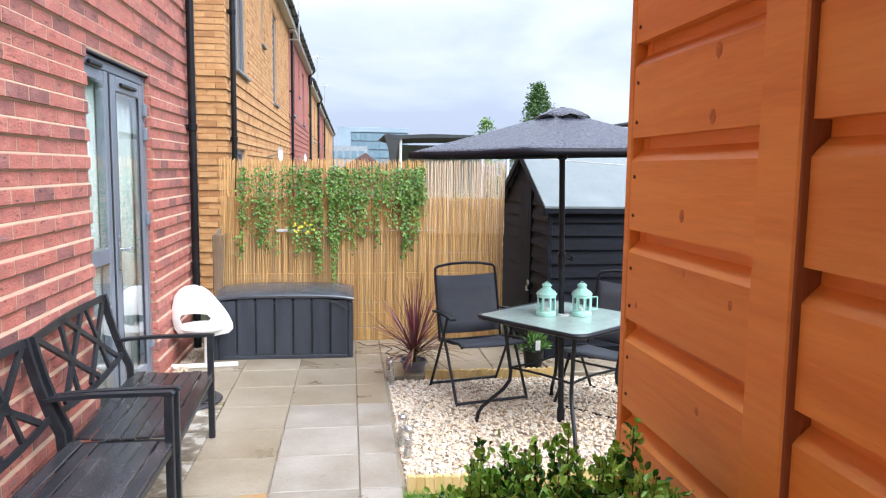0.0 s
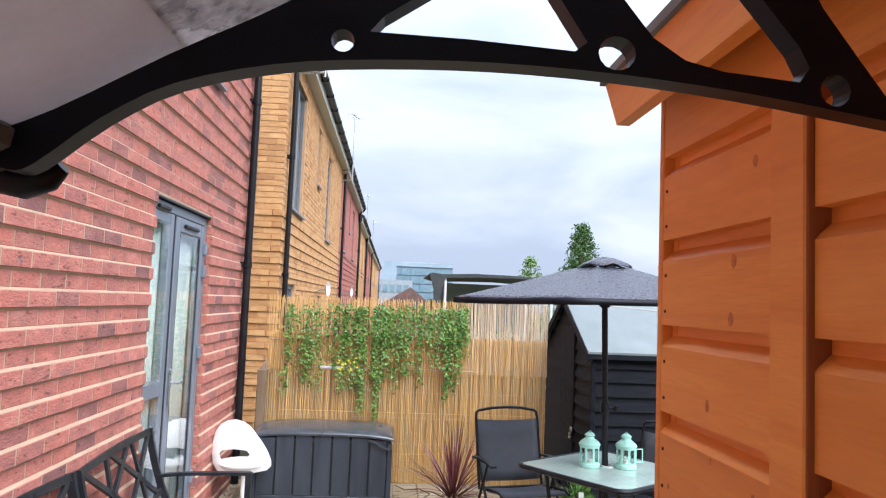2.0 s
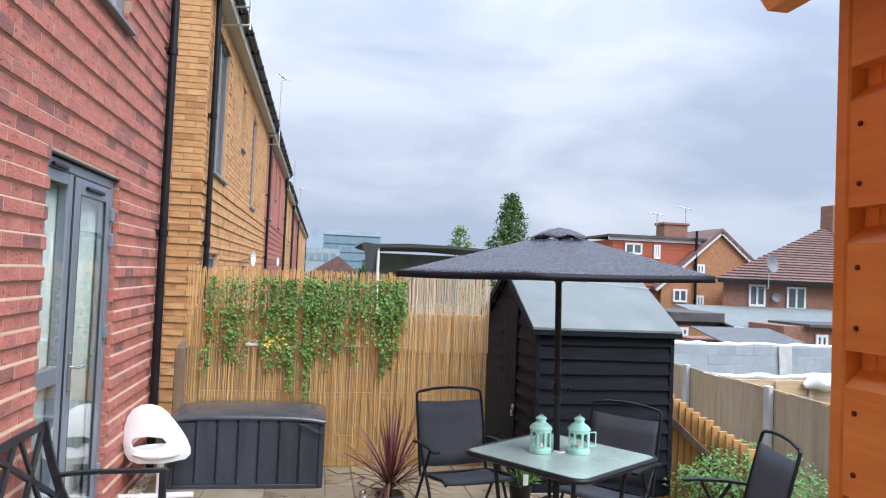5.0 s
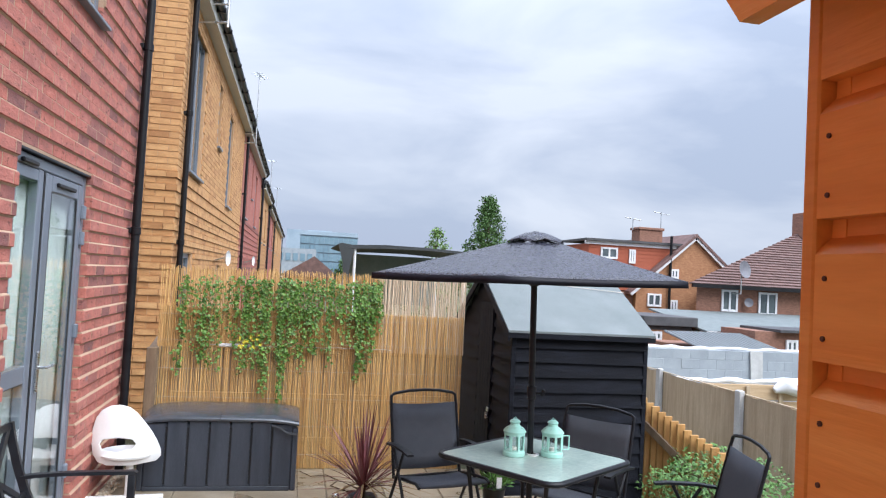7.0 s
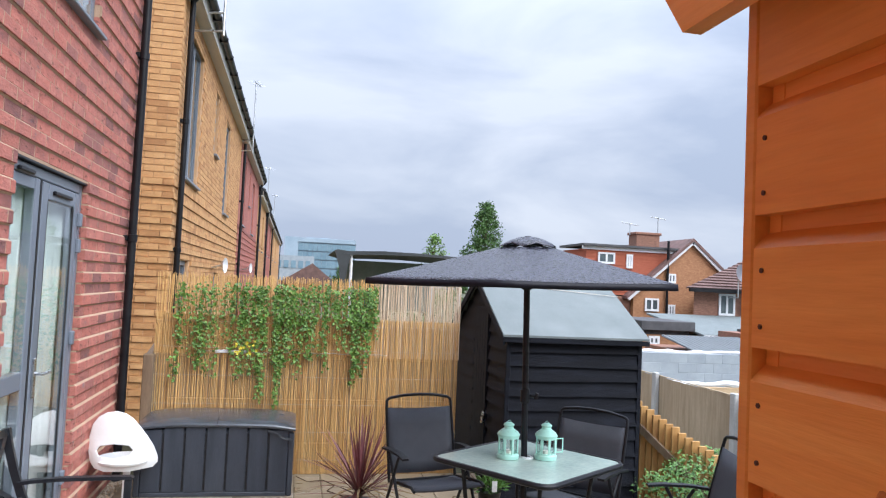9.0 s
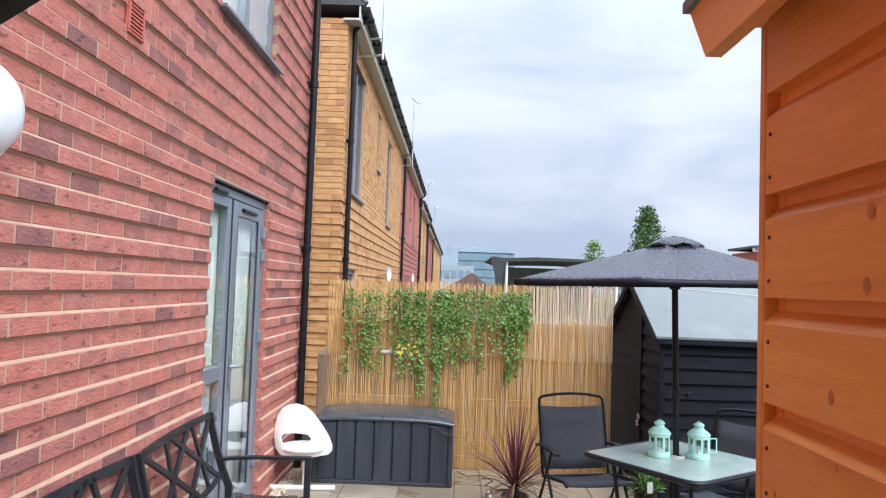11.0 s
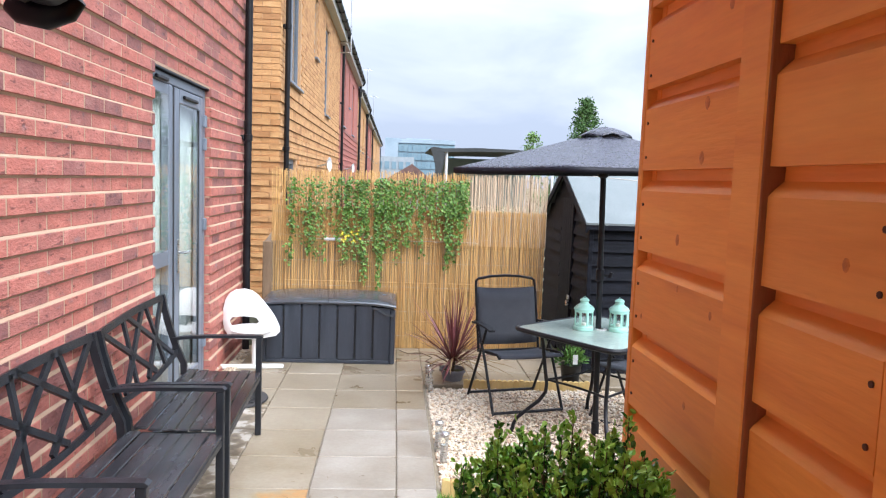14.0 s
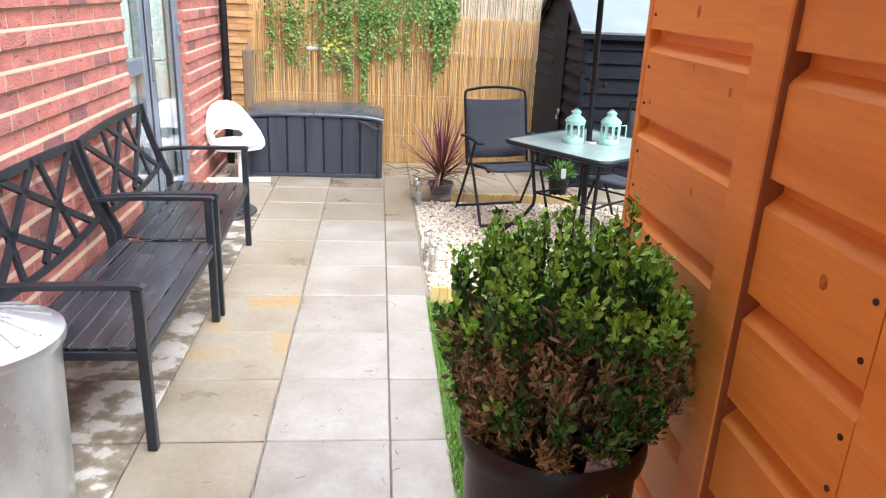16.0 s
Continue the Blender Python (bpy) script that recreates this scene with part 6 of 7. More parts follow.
canopy = part("canopy", Shape().add(cv, cf), M_PARASOL, par, "wet charcoal cloth canopy", sharp=40)
md = canopy.modifiers.new("cloth", "SOLIDIFY")
md.thickness = 0.0025
rim = [cv[ia * seg_r + seg_r - 1] for ia in range(N)]
val = Shape().add([(x * 1.003, y * 1.003, z + 0.002) for x, y, z in rim] + [(x * 1.006, y * 1.006, z - 0.034) for x, y, z in rim], [(i, N + i, N + (i + 1) % N, (i + 1) % N) for i in range(N)])
val_o = part("valance", val, M_VALANCE, canopy, "wet hanging valance, its cloth coloured darker for shading")
md = val_o.modifiers.new("cloth", "SOLIDIFY")
md.thickness = 0.002
vv = [(0, 0, 2.030)]
for ring, (r, z) in enumerate(((0.06, 2.022), (0.115, 2.006), (0.170, 1.984))):
    for i in range(24):
        a = 2 * math.pi * i / 24 + 0.05
        w = 0.009 * math.cos(6 * (a - 0.05)) * ring
        vv.append(((r + w) * math.cos(a), (r + w) * math.sin(a), z - 0.012 * ring * (0.5 + 0.5 * math.cos(6 * (a - 0.05)))))
ff = [(0, 1 + i, 1 + (i + 1) % 24) for i in range(24)] + [(1 + 24 * q + i, 1 + 24 * (q + 1) + i, 1 + 24 * (q + 1) + (i + 1) % 24, 1 + 24 * q + (i + 1) % 24) for q in range(2) for i in range(24)]
vent_o = part("vent", Shape().add(vv, ff), M_PARASOL, canopy, "loose vent flap at the top")
md = vent_o.modifiers.new("cloth", "SOLIDIFY")
md.thickness = 0.002
for i in range(NR):
    a = 2 * math.pi * i / NR + 0.05
    c, s_ = math.cos(a), math.sin(a)
    rib = part("rib", Shape().rod((0.02 * c, 0.02 * s_, ZC - 0.02), (RAD * 0.99 * c, RAD * 0.99 * s_, ZEDGE - 0.012), 0.006, n=6), M_TUBE, par)
    part("strut", Shape().rod((0.03 * c, 0.03 * s_, 1.735), (0.45 * c, 0.45 * s_, ZC - 0.14), 0.005, n=6), M_TUBE, rib)

tb = thing("garden_table", "square glass garden table with dark steel rim and curved legs", "table", pose(1.975, 4.545, 0, 0, 0, 36.3))


def round_square(h, r, n=6):
    out = []
    for q, (sx, sy) in enumerate(((1, 1), (-1, 1), (-1, -1), (1, -1))):
        for i in range(n + 1):
            a = math.pi / 2 * q + math.pi / 2 * i / n
            out.append((sx * (h - r) + r * math.cos(a), sy * (h - r) + r * math.sin(a)))
    return out


hs = 0.415
glass_o = part("glass_top", Shape().prism(round_square(hs - 0.012, 0.07), "z", 0.686, 0.694), M_TABLEGLASS, tb, "wet rippled glass top")
part("rim", Shape().tube([(x, y, 0.684) for x, y in round_square(hs, 0.08)], 0.0165, 8, True), M_TUBE, tb)
part("pole_grommet", Shape().lathe([(0.021, 0.694), (0.038, 0.694), (0.038, 0.701), (0.021, 0.703)], 20, (0.025, 0.03, 0), closed=False), M_WHITE, tb, "white plastic ring round the pole")
for q in range(4):
    a = math.pi / 4 + q * math.pi / 2
    c, s_ = math.cos(a), math.sin(a)
    pts = [(r * c, r * s_, z) for r, z in ((0.40, 0.675), (0.385, 0.60), (0.365, 0.45), (0.345, 0.32), (0.35, 0.26), (0.39, 0.20), (0.47, 0.13), (0.53, 0.075), (0.555, 0.03), (0.56, -0.025))]
    lg = part("leg", Shape().tube(pts, 0.0125, 10), M_TUBE, tb)
    part("foot", Shape().rod((0.56 * c, 0.56 * s_, -0.03), (0.56 * c, 0.56 * s_, 0.0), 0.016, n=10), M_RUBBER, lg)
ringp = []
for q in range(4):
    a = math.pi / 4 + q * math.pi / 2
    b = a + math.pi / 2
    for i in range(8):
        u = i / 8
        x, y = 0.345 * ((1 - u) * math.cos(a) + u * math.cos(b)), 0.345 * ((1 - u) * math.sin(a) + u * math.sin(b))
        f = 1 - 0.10 * math.sin(math.pi * u)
        ringp.append((x * f, y * f, 0.345))
part("brace_ring", Shape().tube(ringp, 0.008, 8, True), M_TUBE, tb)


def lantern(x, y, rot, label, door_open):
    root = thing("lantern", label, "lantern", pose(x, y, 0.696, 0, 0, rot), group="lanterns on the table")
    R = 0.060
    part("base", Shape().lathe([(0.0, 0), (R + 0.004, 0), (R + 0.006, 0.008), (R + 0.006, 0.022), (R, 0.030), (0.0, 0.030)], 28, closed=False), M_MINT, root)
    part("floor_ring", Shape().lathe([(R - 0.006, 0.03), (R, 0.03), (R, 0.036), (R - 0.006, 0.036)], 28, closed=False), M_MINT, root)
    for i in range(8):
        a = 2 * math.pi * i / 8
        c, s_ = math.cos(a), math.sin(a)
        part("upright", Shape().box((-0.003, -0.0065, 0.03), (0.002, 0.0065, 0.128), 0.001), M_MINT, root).matrix_basis = pose(R * c, R * s_, 0, 0, 0, math.degrees(a))
    part("top_ring", Shape().lathe([(R - 0.005, 0.122), (R + 0.002, 0.12), (R + 0.003, 0.138), (R - 0.005, 0.138)], 28, closed=False), M_MINT, root)
    part("dome", Shape().lathe([(R + 0.008, 0.137), (R + 0.008, 0.142), (R - 0.004, 0.158), (R * 0.6, 0.172), (0.028, 0.177), (0.026, 0.190), (0.030, 0.192), (0.034, 0.196), (0.026, 0.206), (0.012, 0.212), (0.0, 0.213)], 28, closed=False), M_MINT, root, sharp=30)
    for i in range(6):
        a = 2 * math.pi * i / 6
        part("vent_hole", Shape().lathe([(0.0, 0.0), (0.004, 0.0), (0.004, 0.001)], 8, closed=False), M_RUBBER, root).matrix_basis = pose((R - 0.011) * math.cos(a), (R - 0.011) * math.sin(a), 0.1625, 0, 38, math.degrees(a))
    g = part("glass", Shape().lathe([(R - 0.008, 0.03), (R - 0.008, 0.13), (R - 0.0095, 0.13), (R - 0.0095, 0.03)], 24, closed=False), M_GLASS, root)
    g.visible_shadow = False
    part("candle", Shape().lathe([(0.0, 0.03), (0.018, 0.03), (0.018, 0.048), (0.0, 0.048)], 16, closed=False), M_CANDLE, root)
    part("handle_bail", Shape().tube([(0.03, 0, 0.178), (0.024, 0, 0.205), (0.0, 0, 0.224), (-0.024, 0, 0.205), (-0.03, 0, 0.178)], 0.0016, 6), M_MINT, root)
    if door_open:
        d = part("open_door", Shape().box((0, -0.002, 0.035), (0.006, 0.002, 0.122)).box((0.044, -0.002, 0.035), (0.05, 0.002, 0.122)).box((0.006, -0.002, 0.035), (0.044, 0.002, 0.041)).box((0.006, -0.002, 0.116), (0.044, 0.002, 0.122)), M_MINT, root)
        d.matrix_basis = pose(R + 0.002, 0.0, 0, 0, 0, 8 - rot)
    return root


lantern(1.855, 4.575, 10, "mint green metal candle lantern on the table", False)
lantern(2.085, 4.555, 0, "mint green metal candle lantern with its small door open", True)

# ---- folding chairs ----
def folding_chair(label, m):
    """Front looks along -y. Sling back and seat on crossed tubes with flat arms."""
    root = thing("folding_chair", label, "chair", m, group="chairs round the table")
    w = 0.25
    bt = lambda z: 0.20 + (z - 0.40) * 0.24
    for s_ in (-1, 1):
        x = s_ * w
        part("back_tube", Shape().tube([(x, bt(0.36), 0.36), (x, bt(0.6), 0.60), (x, bt(0.84), 0.84), (x * 0.985, bt(0.895), 0.893), (x * 0.9, bt(0.91), 0.908)], 0.0105, 8), M_TUBE, root)
        part("front_leg", Shape().tube([(x * 1.1, 0.15, 0.575), (x * 1.1, -0.02, 0.33), (x * 1.1, -0.22, -0.015)], 0.0105, 8), M_TUBE, root)
        part("rear_leg", Shape().tube([(x * 1.1, -0.02, 0.585), (x * 1.1, 0.10, 0.36), (x * 1.1, 0.32, -0.015)], 0.0105, 8), M_TUBE, root)
        part("armrest", Shape().bar([(x * 1.1, -0.13, 0.588), (x * 1.1, -0.05, 0.597), (x * 1.1, 0.12, 0.597), (x * 1.1, 0.24, 0.585)], 0.014, 0.045, (1, 0, 0)), M_TUBE, root)
        part("seat_tube", Shape().tube([(x, bt(0.37), 0.37), (x, 0.0, 0.405), (x, -0.19, 0.425), (x, -0.235, 0.41)], 0.0105, 8), M_TUBE, root)
    part("top_rail", Shape().tube([(-0.225, bt(0.908), 0.908), (-0.12, bt(0.925), 0.925), (0, bt(0.93), 0.930), (0.12, bt(0.925), 0.925), (0.225, bt(0.908), 0.908)], 0.0105, 8), M_TUBE, root)
    part("floor_rail", Shape().tube([(-0.275, -0.22, 0.008), (0.275, -0.22, 0.008)], 0.0105, 8), M_TUBE, root)
    part("floor_rail", Shape().tube([(-0.275, 0.32, 0.008), (0.275, 0.32, 0.008)], 0.0105, 8), M_TUBE, root)
    part("cross_tube", Shape().tube([(-0.25, bt(0.37), 0.37), (0.25, bt(0.37), 0.37)], 0.009, 8), M_TUBE, root)

    def sling(name, pts):
        sh = Shape()
        n = 10
        for y, z in pts:
            for i in range(n + 1):
                u = i / n * 2 - 1
                sh.v.append((u * (w - 0.004), y + 0.012 * (1 - u * u), z - 0.012 * (1 - u * u)))
        k = n + 1
        sh.f = [(j * k + i, j * k + i + 1, (j + 1) * k + i + 1, (j + 1) * k + i) for j in range(len(pts) - 1) for i in range(n)]
        o = part(name, sh, M_SLING, root, "dark grey woven sling")
        md = o.modifiers.new("cloth", "SOLIDIFY")
        md.thickness = 0.004

    sling("backrest", [(bt(z), z) for z in (0.42, 0.5, 0.58, 0.66, 0.74, 0.845)])
    sling("seat", [(-0.235, 0.412), (-0.19, 0.425), (-0.1, 0.405), (0.0, 0.39), (0.1, 0.382), (0.19, 0.375)])
    return root


c1 = folding_chair("grey sling folding chair beside the glass table and reed screen", pose(1.545, 5.20, -0.01, 0, 0, 14))
c2 = copy_thing(c1, pose(2.377, 4.877, -0.03, 0, 0, -49))
c2["label"] = "grey sling folding chair between the table and black shed"
c3 = copy_thing(c1, pose(2.78, 4.17, -0.03, 0, 0, -102))
c3["label"] = "grey sling folding chair turned towards the table by the fence"

# ---- cordyline, solar lights, small plant ----
cp = thing("small_pot", "low lilac-grey plastic pot at the patio edge", "pot", pose(1.105, 5.80, 0.0))
part("pot_wall", Shape().lathe([(0.0, 0), (0.08, 0), (0.10, 0.07), (0.112, 0.072), (0.112, 0.092), (0.104, 0.092), (0.098, 0.07), (0.08, 0.012), (0.0, 0.012)], 28, closed=False), M_POTGREY, cp)
part("compost", Shape().lathe([(0.0, 0.068), (0.099, 0.065)], 20, closed=False), M_SOIL, cp)
cd = thing("cordyline", "spiky burgundy cordyline with dry outer leaves in a pot", "plant", pose(1.105, 5.80, 0.06))
part("stem", Shape().rod((0, 0, 0), (0, 0, 0.14), 0.022, 0.016, 10), M_STEM, cd)
for i in range(104):
    a = rnd(0, 6.283)
    el = (rnd(0.6, 1.5) if i % 3 else rnd(0.15, 0.8)) if i < 84 else rnd(-0.15, 0.25)
    ln = rnd(0.50, 0.76) * (0.72 + 0.28 * math.sin(max(el, 0)))
    w = rnd(0.012, 0.022)
    droop = rnd(0.05, 0.30) * math.cos(max(el, 0))
    sh = Shape()
    c, s_ = math.cos(a), math.sin(a)
    n = 7
    for k in range(n + 1):
        u = k / n
        d = ln * u
        x = d * math.cos(el)
        z = 0.04 + 0.10 * (i / 104) + d * math.sin(el) - droop * ln * u * u
        z = max(z, -0.052)
        ww = w * (0.55 + 1.2 * u * (1 - u)) * (1 - u ** 4) + 0.0005
        sh.v += [(x * c - ww * s_ / 2, x * s_ + ww * c / 2, z + ww * 0.25), (x * c, x * s_, z), (x * c + ww * s_ / 2, x * s_ - ww * c / 2, z + ww * 0.25)]
    sh.f = [q for k in range(n) for q in ((3 * k, 3 * k + 1, 3 * k + 4, 3 * k + 3), (3 * k + 1, 3 * k + 2, 3 * k + 5, 3 * k + 4))]
    part("leaf", sh, M_CORDY if i < 88 else M_DRY, cd)
cab = thing("garden_cable", "thin dark cable lying on the slabs by the reed screen", "cable",
            shape=Shape().tube([(0.66, 6.78, 0.006), (0.75, 6.62, 0.006), (0.88, 6.66, 0.007), (0.97, 6.5, 0.006), (0.90, 6.35, 0.006), (1.02, 6.2, 0.006), (1.18, 6.24, 0.006), (1.3, 6.4, 0.006)], 0.004, 6), mat=M_STEM)
for k in range(9):
    x, y, a = rnd(0.7, 1.25), rnd(5.7, 6.75), rnd(0, 6.28)
    ll = Shape()
    leaf(ll, (0, 0, 0.004), (math.cos(a), math.sin(a), 0.05), (0, 0, 1), rnd(0.12, 0.25), 0.012, 0.08)
    thing("fallen_leaf", "dry brown strap leaf fallen on the slabs", "leaf", pose(x, y, 0.003), group="fallen leaves", shape=ll, mat=M_DRY)
sl = None
for x, y in ((0.892, 5.60), (0.910, 5.47), (0.892, 4.24), (0.915, 4.05)):
    if sl is None:
        sl = thing("solar_light", "small stainless steel solar stake light at the gravel edge", "light", pose(x, y, -0.03), group="solar lights")
        part("tube", Shape().lathe([(0.0, 0.0), (0.022, 0.0), (0.022, 0.13), (0.0, 0.13)], 18, closed=False), M_CHROME, sl)
        part("lens", Shape().lathe([(0.021, 0.13), (0.023, 0.14), (0.023, 0.175), (0.021, 0.18)], 18, closed=False), M_GLASS, sl)
        part("cap", Shape().lathe([(0.0, 0.178), (0.027, 0.178), (0.027, 0.196), (0.020, 0.204), (0.0, 0.205)], 18, closed=False), M_CHROME, sl)
    else:
        copy_thing(sl, pose(x, y, -0.03, rnd(-4, 4), rnd(-4, 4), 0))
lp = thing("leafy_pot_plant", "small leafy green plant in a dark pot by the black shed", "plant", pose(2.10, 5.80, 0.0))
part("pot", Shape().lathe([(0, 0), (0.07, 0), (0.09, 0.15), (0.08, 0.15), (0, 0.13)], 20, closed=False), M_POTBLACK, lp)
sh = Shape()
for i in range(150):
    d = rand_dir()
    d.z = abs(d.z)
    leaf(sh, Vector((0, 0, 0.16)) + d * rnd(0.03, 0.12), d, rand_dir(), rnd(0.04, 0.07), rnd(0.02, 0.035))
part("leaves", sh, M_NETTLE, lp, sharp=0)
part("plant_label", Shape().box((-0.02, -0.14, 0.18), (0.02, -0.138, 0.26)), M_SHEETING, lp)

# ---- boundary fence, shrubs and the gardens beyond ----
def boundary(p0, p1, z_top, h, label):
    root = thing("boundary_fence", label, "fence")
    a, b = Vector((*p0, 0)), Vector((*p1, 0))
    ln = (b - a).length
    ang = math.degrees(math.atan2(b.y - a.y, b.x - a.x))
    root.matrix_basis = pose(p0[0], p0[1], z_top, 0, 0, ang)
    n = int(ln / 0.125)
    for i in range(n):
        part("board", Shape().box((ln * i / n + 0.002, -0.01, -h), (ln * (i + 1) / n + 0.006, 0.004 * (i % 2), rnd(-0.006, 0.006)), 0), M_FENCE, root)
    for i in range(int(ln / 1.83) + 1):
        part("post", Shape().box((1.83 * i + 0.35 - 0.05, -0.075, -h - 0.1), (1.83 * i + 0.35 + 0.05, -0.012, 0.05), 0.008), M_POSTCONC, root, "concrete post")
    part("capping", Shape().box((0, -0.014, 0.007), (ln, 0.008, 0.017)), M_FENCE, root)
    return root


boundary((5.50, 11.70), (5.44, 2.6), 0.60, 1.85, "tan closeboard fence with concrete posts on lower ground")
sf = thing("stepped_fence", "honey-coloured picket fence stepping down beside the shed", "fence")
for i in range(15):
    u = i / 14
    x, y, zt = 3.58 + 0.42 * u, 6.45 - 0.78 * u, 0.78 - 0.38 * u
    part("picket", Shape().box((x - 0.036, y - 0.012, -1.1), (x + 0.036, y + 0.012, zt + rnd(-0.01, 0.01)), 0.003), M_STEPFENCE, sf)
part("slope_rail", Shape().bar([(3.55, 6.42, 0.60), (3.98, 5.62, 0.02)], 0.06, 0.03, (0.8, 0.6, 0)), M_OLDWOOD, sf)

shr = Shape()
for i in range(11000):
    x, y = rnd(3.42, 4.25), rnd(3.6, 6.1)
    top = 0.40 - 0.55 * abs(x - 3.75) + 0.14 * math.sin(y * 5 + x * 7) + 0.08 * math.sin(y * 13) - (0.25 if y < 4.3 else 0)
    z = top - 0.7 * random.random() ** 1.8
    d = Vector((rnd(-1, 1), rnd(-1, 0.4), rnd(-0.5, 0.6)))
    s = rnd(0.02, 0.05)
    leaf(shr, (x, y, z), d, (rnd(-.5, .5), rnd(-1, 0), 1), s, s * 0.6, 0.25)
shs = Shape()
for i in range(60):
    x, y = rnd(3.45, 4.1), rnd(3.7, 5.9)
    shs.tube([(x, y, ground_height(x, y) - 0.02), (x + rnd(-.05, .05), y + rnd(-.05, .05), 0.0), (x + rnd(-.1, .1), y + rnd(-.1, .1), 0.30 - 0.5 * abs(x - 3.75))], [0.006, 0.005, 0.002], 5)
wild = thing("wild_shrubs", "tangle of bright green leafy shrubs before the boundary fence", "shrub", kind="stuff")
part("stems", shs, M_STEM, wild)
part("leaves", shr, M_NETTLE, wild, sharp=0)

bwl = thing("block_wall", "unfinished grey blockwork wall capped with white sheeting", "wall")
for row in range(5):
    for i in range(11):
        x = 8.3 + 0.45 * i + (0.225 if row % 2 else 0)
        part("block", Shape().box((x, 15.9 + rnd(-0.004, 0.004), -0.76 + 0.225 * row), (x + 0.444, 16.1, -0.541 + 0.225 * row), 0.004), M_CONC, bwl)
part("mortar", Shape().box((8.3, 15.9035, -0.76), (13.2, 16.08, 0.35)), M_CONC, bwl)
part("sheet_cap", Shape().tube([(8.2 + 0.25 * i, 15.99, 0.385 + rnd(-0.02, 0.025)) for i in range(21)], [rnd(0.03, 0.055) for i in range(21)], 8), M_SHEETING, bwl, "white plastic sheet over the top")
part("sheet_drop", Shape().prism([(11.17, 0.38), (11.50, 0.36), (11.53, -0.7), (11.24, -0.7)], "y", 15.85, 15.88), M_POSTCONC, bwl)
part("footing", Shape().box((8.2, 15.4, -3.3), (13.6, 16.1, -0.79)), M_CONC, bwl)
rub = thing("sheeted_pile", "pale timber boarding topped with crumpled white sheeting", "building materials")
for i in range(5):
    part("plank", Shape().box((6.3 + rnd(0, 0.05), 11.0 + rnd(-0.012, 0.012), -1.05 + 0.265 * i), (9.6 + rnd(-0.1, 0.1), 11.04, -0.80 + 0.265 * i), 0.008), M_RAILWOOD, rub)
for x in (6.6, 7.75, 8.35, 9.3):
    part("upright", Shape().box((x, 10.955, -1.9), (x + 0.07, 10.985, 0.24), 0.006), M_FENCE, rub)
part("sheet", Shape().tube([(6.3 + 0.165 * i, 11.05, 0.31 + rnd(-0.02, 0.02)) for i in range(21)], [rnd(0.03, 0.06) for i in range(21)], 8), M_SHEETING, rub, "crumpled white sheeting")
part("sheet_heap", Shape().tube([(8.25, 10.95, 0.18), (8.4, 10.92, 0.27), (8.6, 10.9, 0.24), (8.8, 10.93, 0.28), (9.1, 10.95, 0.16)], [0.05, 0.13, 0.15, 0.13, 0.04], 10), M_SHEETING, rub, "heaped white sheeting")


def far_window(parent, x0, x1, z0, z1, y):
    w = part("window", Shape().box((x0, y - 0.06, z0), (x0 + 0.08, y, z1)).box((x1 - 0.08, y - 0.06, z0), (x1, y, z1)).box((x0 + 0.08, y - 0.06, z0), (x1 - 0.08, y, z0 + 0.09)).box((x0 + 0.08, y - 0.06, z1 - 0.08), (x1 - 0.08, y, z1))
             .box(((x0 + x1) / 2 - 0.04, y - 0.06, z0 + 0.09), ((x0 + x1) / 2 + 0.04, y, z1 - 0.08)), M_SHEETING, parent, "white framed window")
    part("pane", Shape().box((x0 + 0.06, y - 0.03, z0 + 0.06), (x1 - 0.06, y - 0.01, z1 - 0.06)), M_FARGLASS, w)


def tile_rows(parent, quad, n, mat):
    """Courses of roof tiles laid in steps between the lower and the upper edge of a slope."""
    (a, b, c, d) = [Vector(p) for p in quad]
    sh = Shape()
    for i in range(n):
        u, v = i / n, (i + 1) / n
        p, q, r, s = a.lerp(d, u), b.lerp(c, u), b.lerp(c, v), a.lerp(d, v)
        up = Vector((0, -0.03, 0.05))
        sh.add([p + up, q + up, r + up * 0.2, s + up * 0.2, p, q], [(0, 1, 2, 3), (0, 4, 5, 1)])
    part("roof_tiles", sh, mat, parent, sharp=0)


h1 = thing("gabled_house", "orange brick house with white barge boards, red tile-hung dormer and chimney", "house", group="houses beyond the gardens")
part("wall", Shape().prism([(15.2, -3.4), (15.2, 1.6), (17.93, 4.0), (20.4, 1.9), (20.4, -3.4)], "y", 30.0, 38.0), M_FARBRICK2, h1)
part("barge_board", Shape().bar([(14.9, 29.9, 1.45), (17.93, 29.9, 4.1)], 0.16, 0.1, (0, 1, 0)).bar([(17.93, 29.9, 4.1), (20.7, 29.9, 1.75)], 0.16, 0.1, (0, 1, 0)), M_SHEETING, h1, "white barge boards")
part("roof", Shape().prism([(14.8, 1.45), (17.93, 4.13), (20.8, 1.75), (20.8, 1.85), (17.93, 4.28), (14.8, 1.58)], "y", 29.8, 38.0), M_TILE, h1)
dm = part("dormer", Shape().box((13.0, 30.25, 1.6), (17.6, 33, 3.58)), M_HUNGTILE, h1, "red tile-hung dormer")
part("dormer_roof", Shape().box((12.8, 30.0, 3.70), (17.75, 33, 3.80)), M_SLATE, dm)
part("dormer_fascia", Shape().box((12.8, 30.15, 3.55), (17.6, 30.24, 3.698)), M_SHEETING, dm)
for k in range(11):
    part("tile_course", Shape().box((13.0, 30.225 - 0.004 * (k % 2), 1.75 + 0.165 * k), (17.6, 30.249, 1.75 + 0.165 * k + 0.15)), M_HUNGTILE, dm)
far_window(h1, 13.55, 14.35, 2.95, 3.45, 30.22)
far_window(h1, 14.9, 15.2, 2.80, 3.42, 30.22)
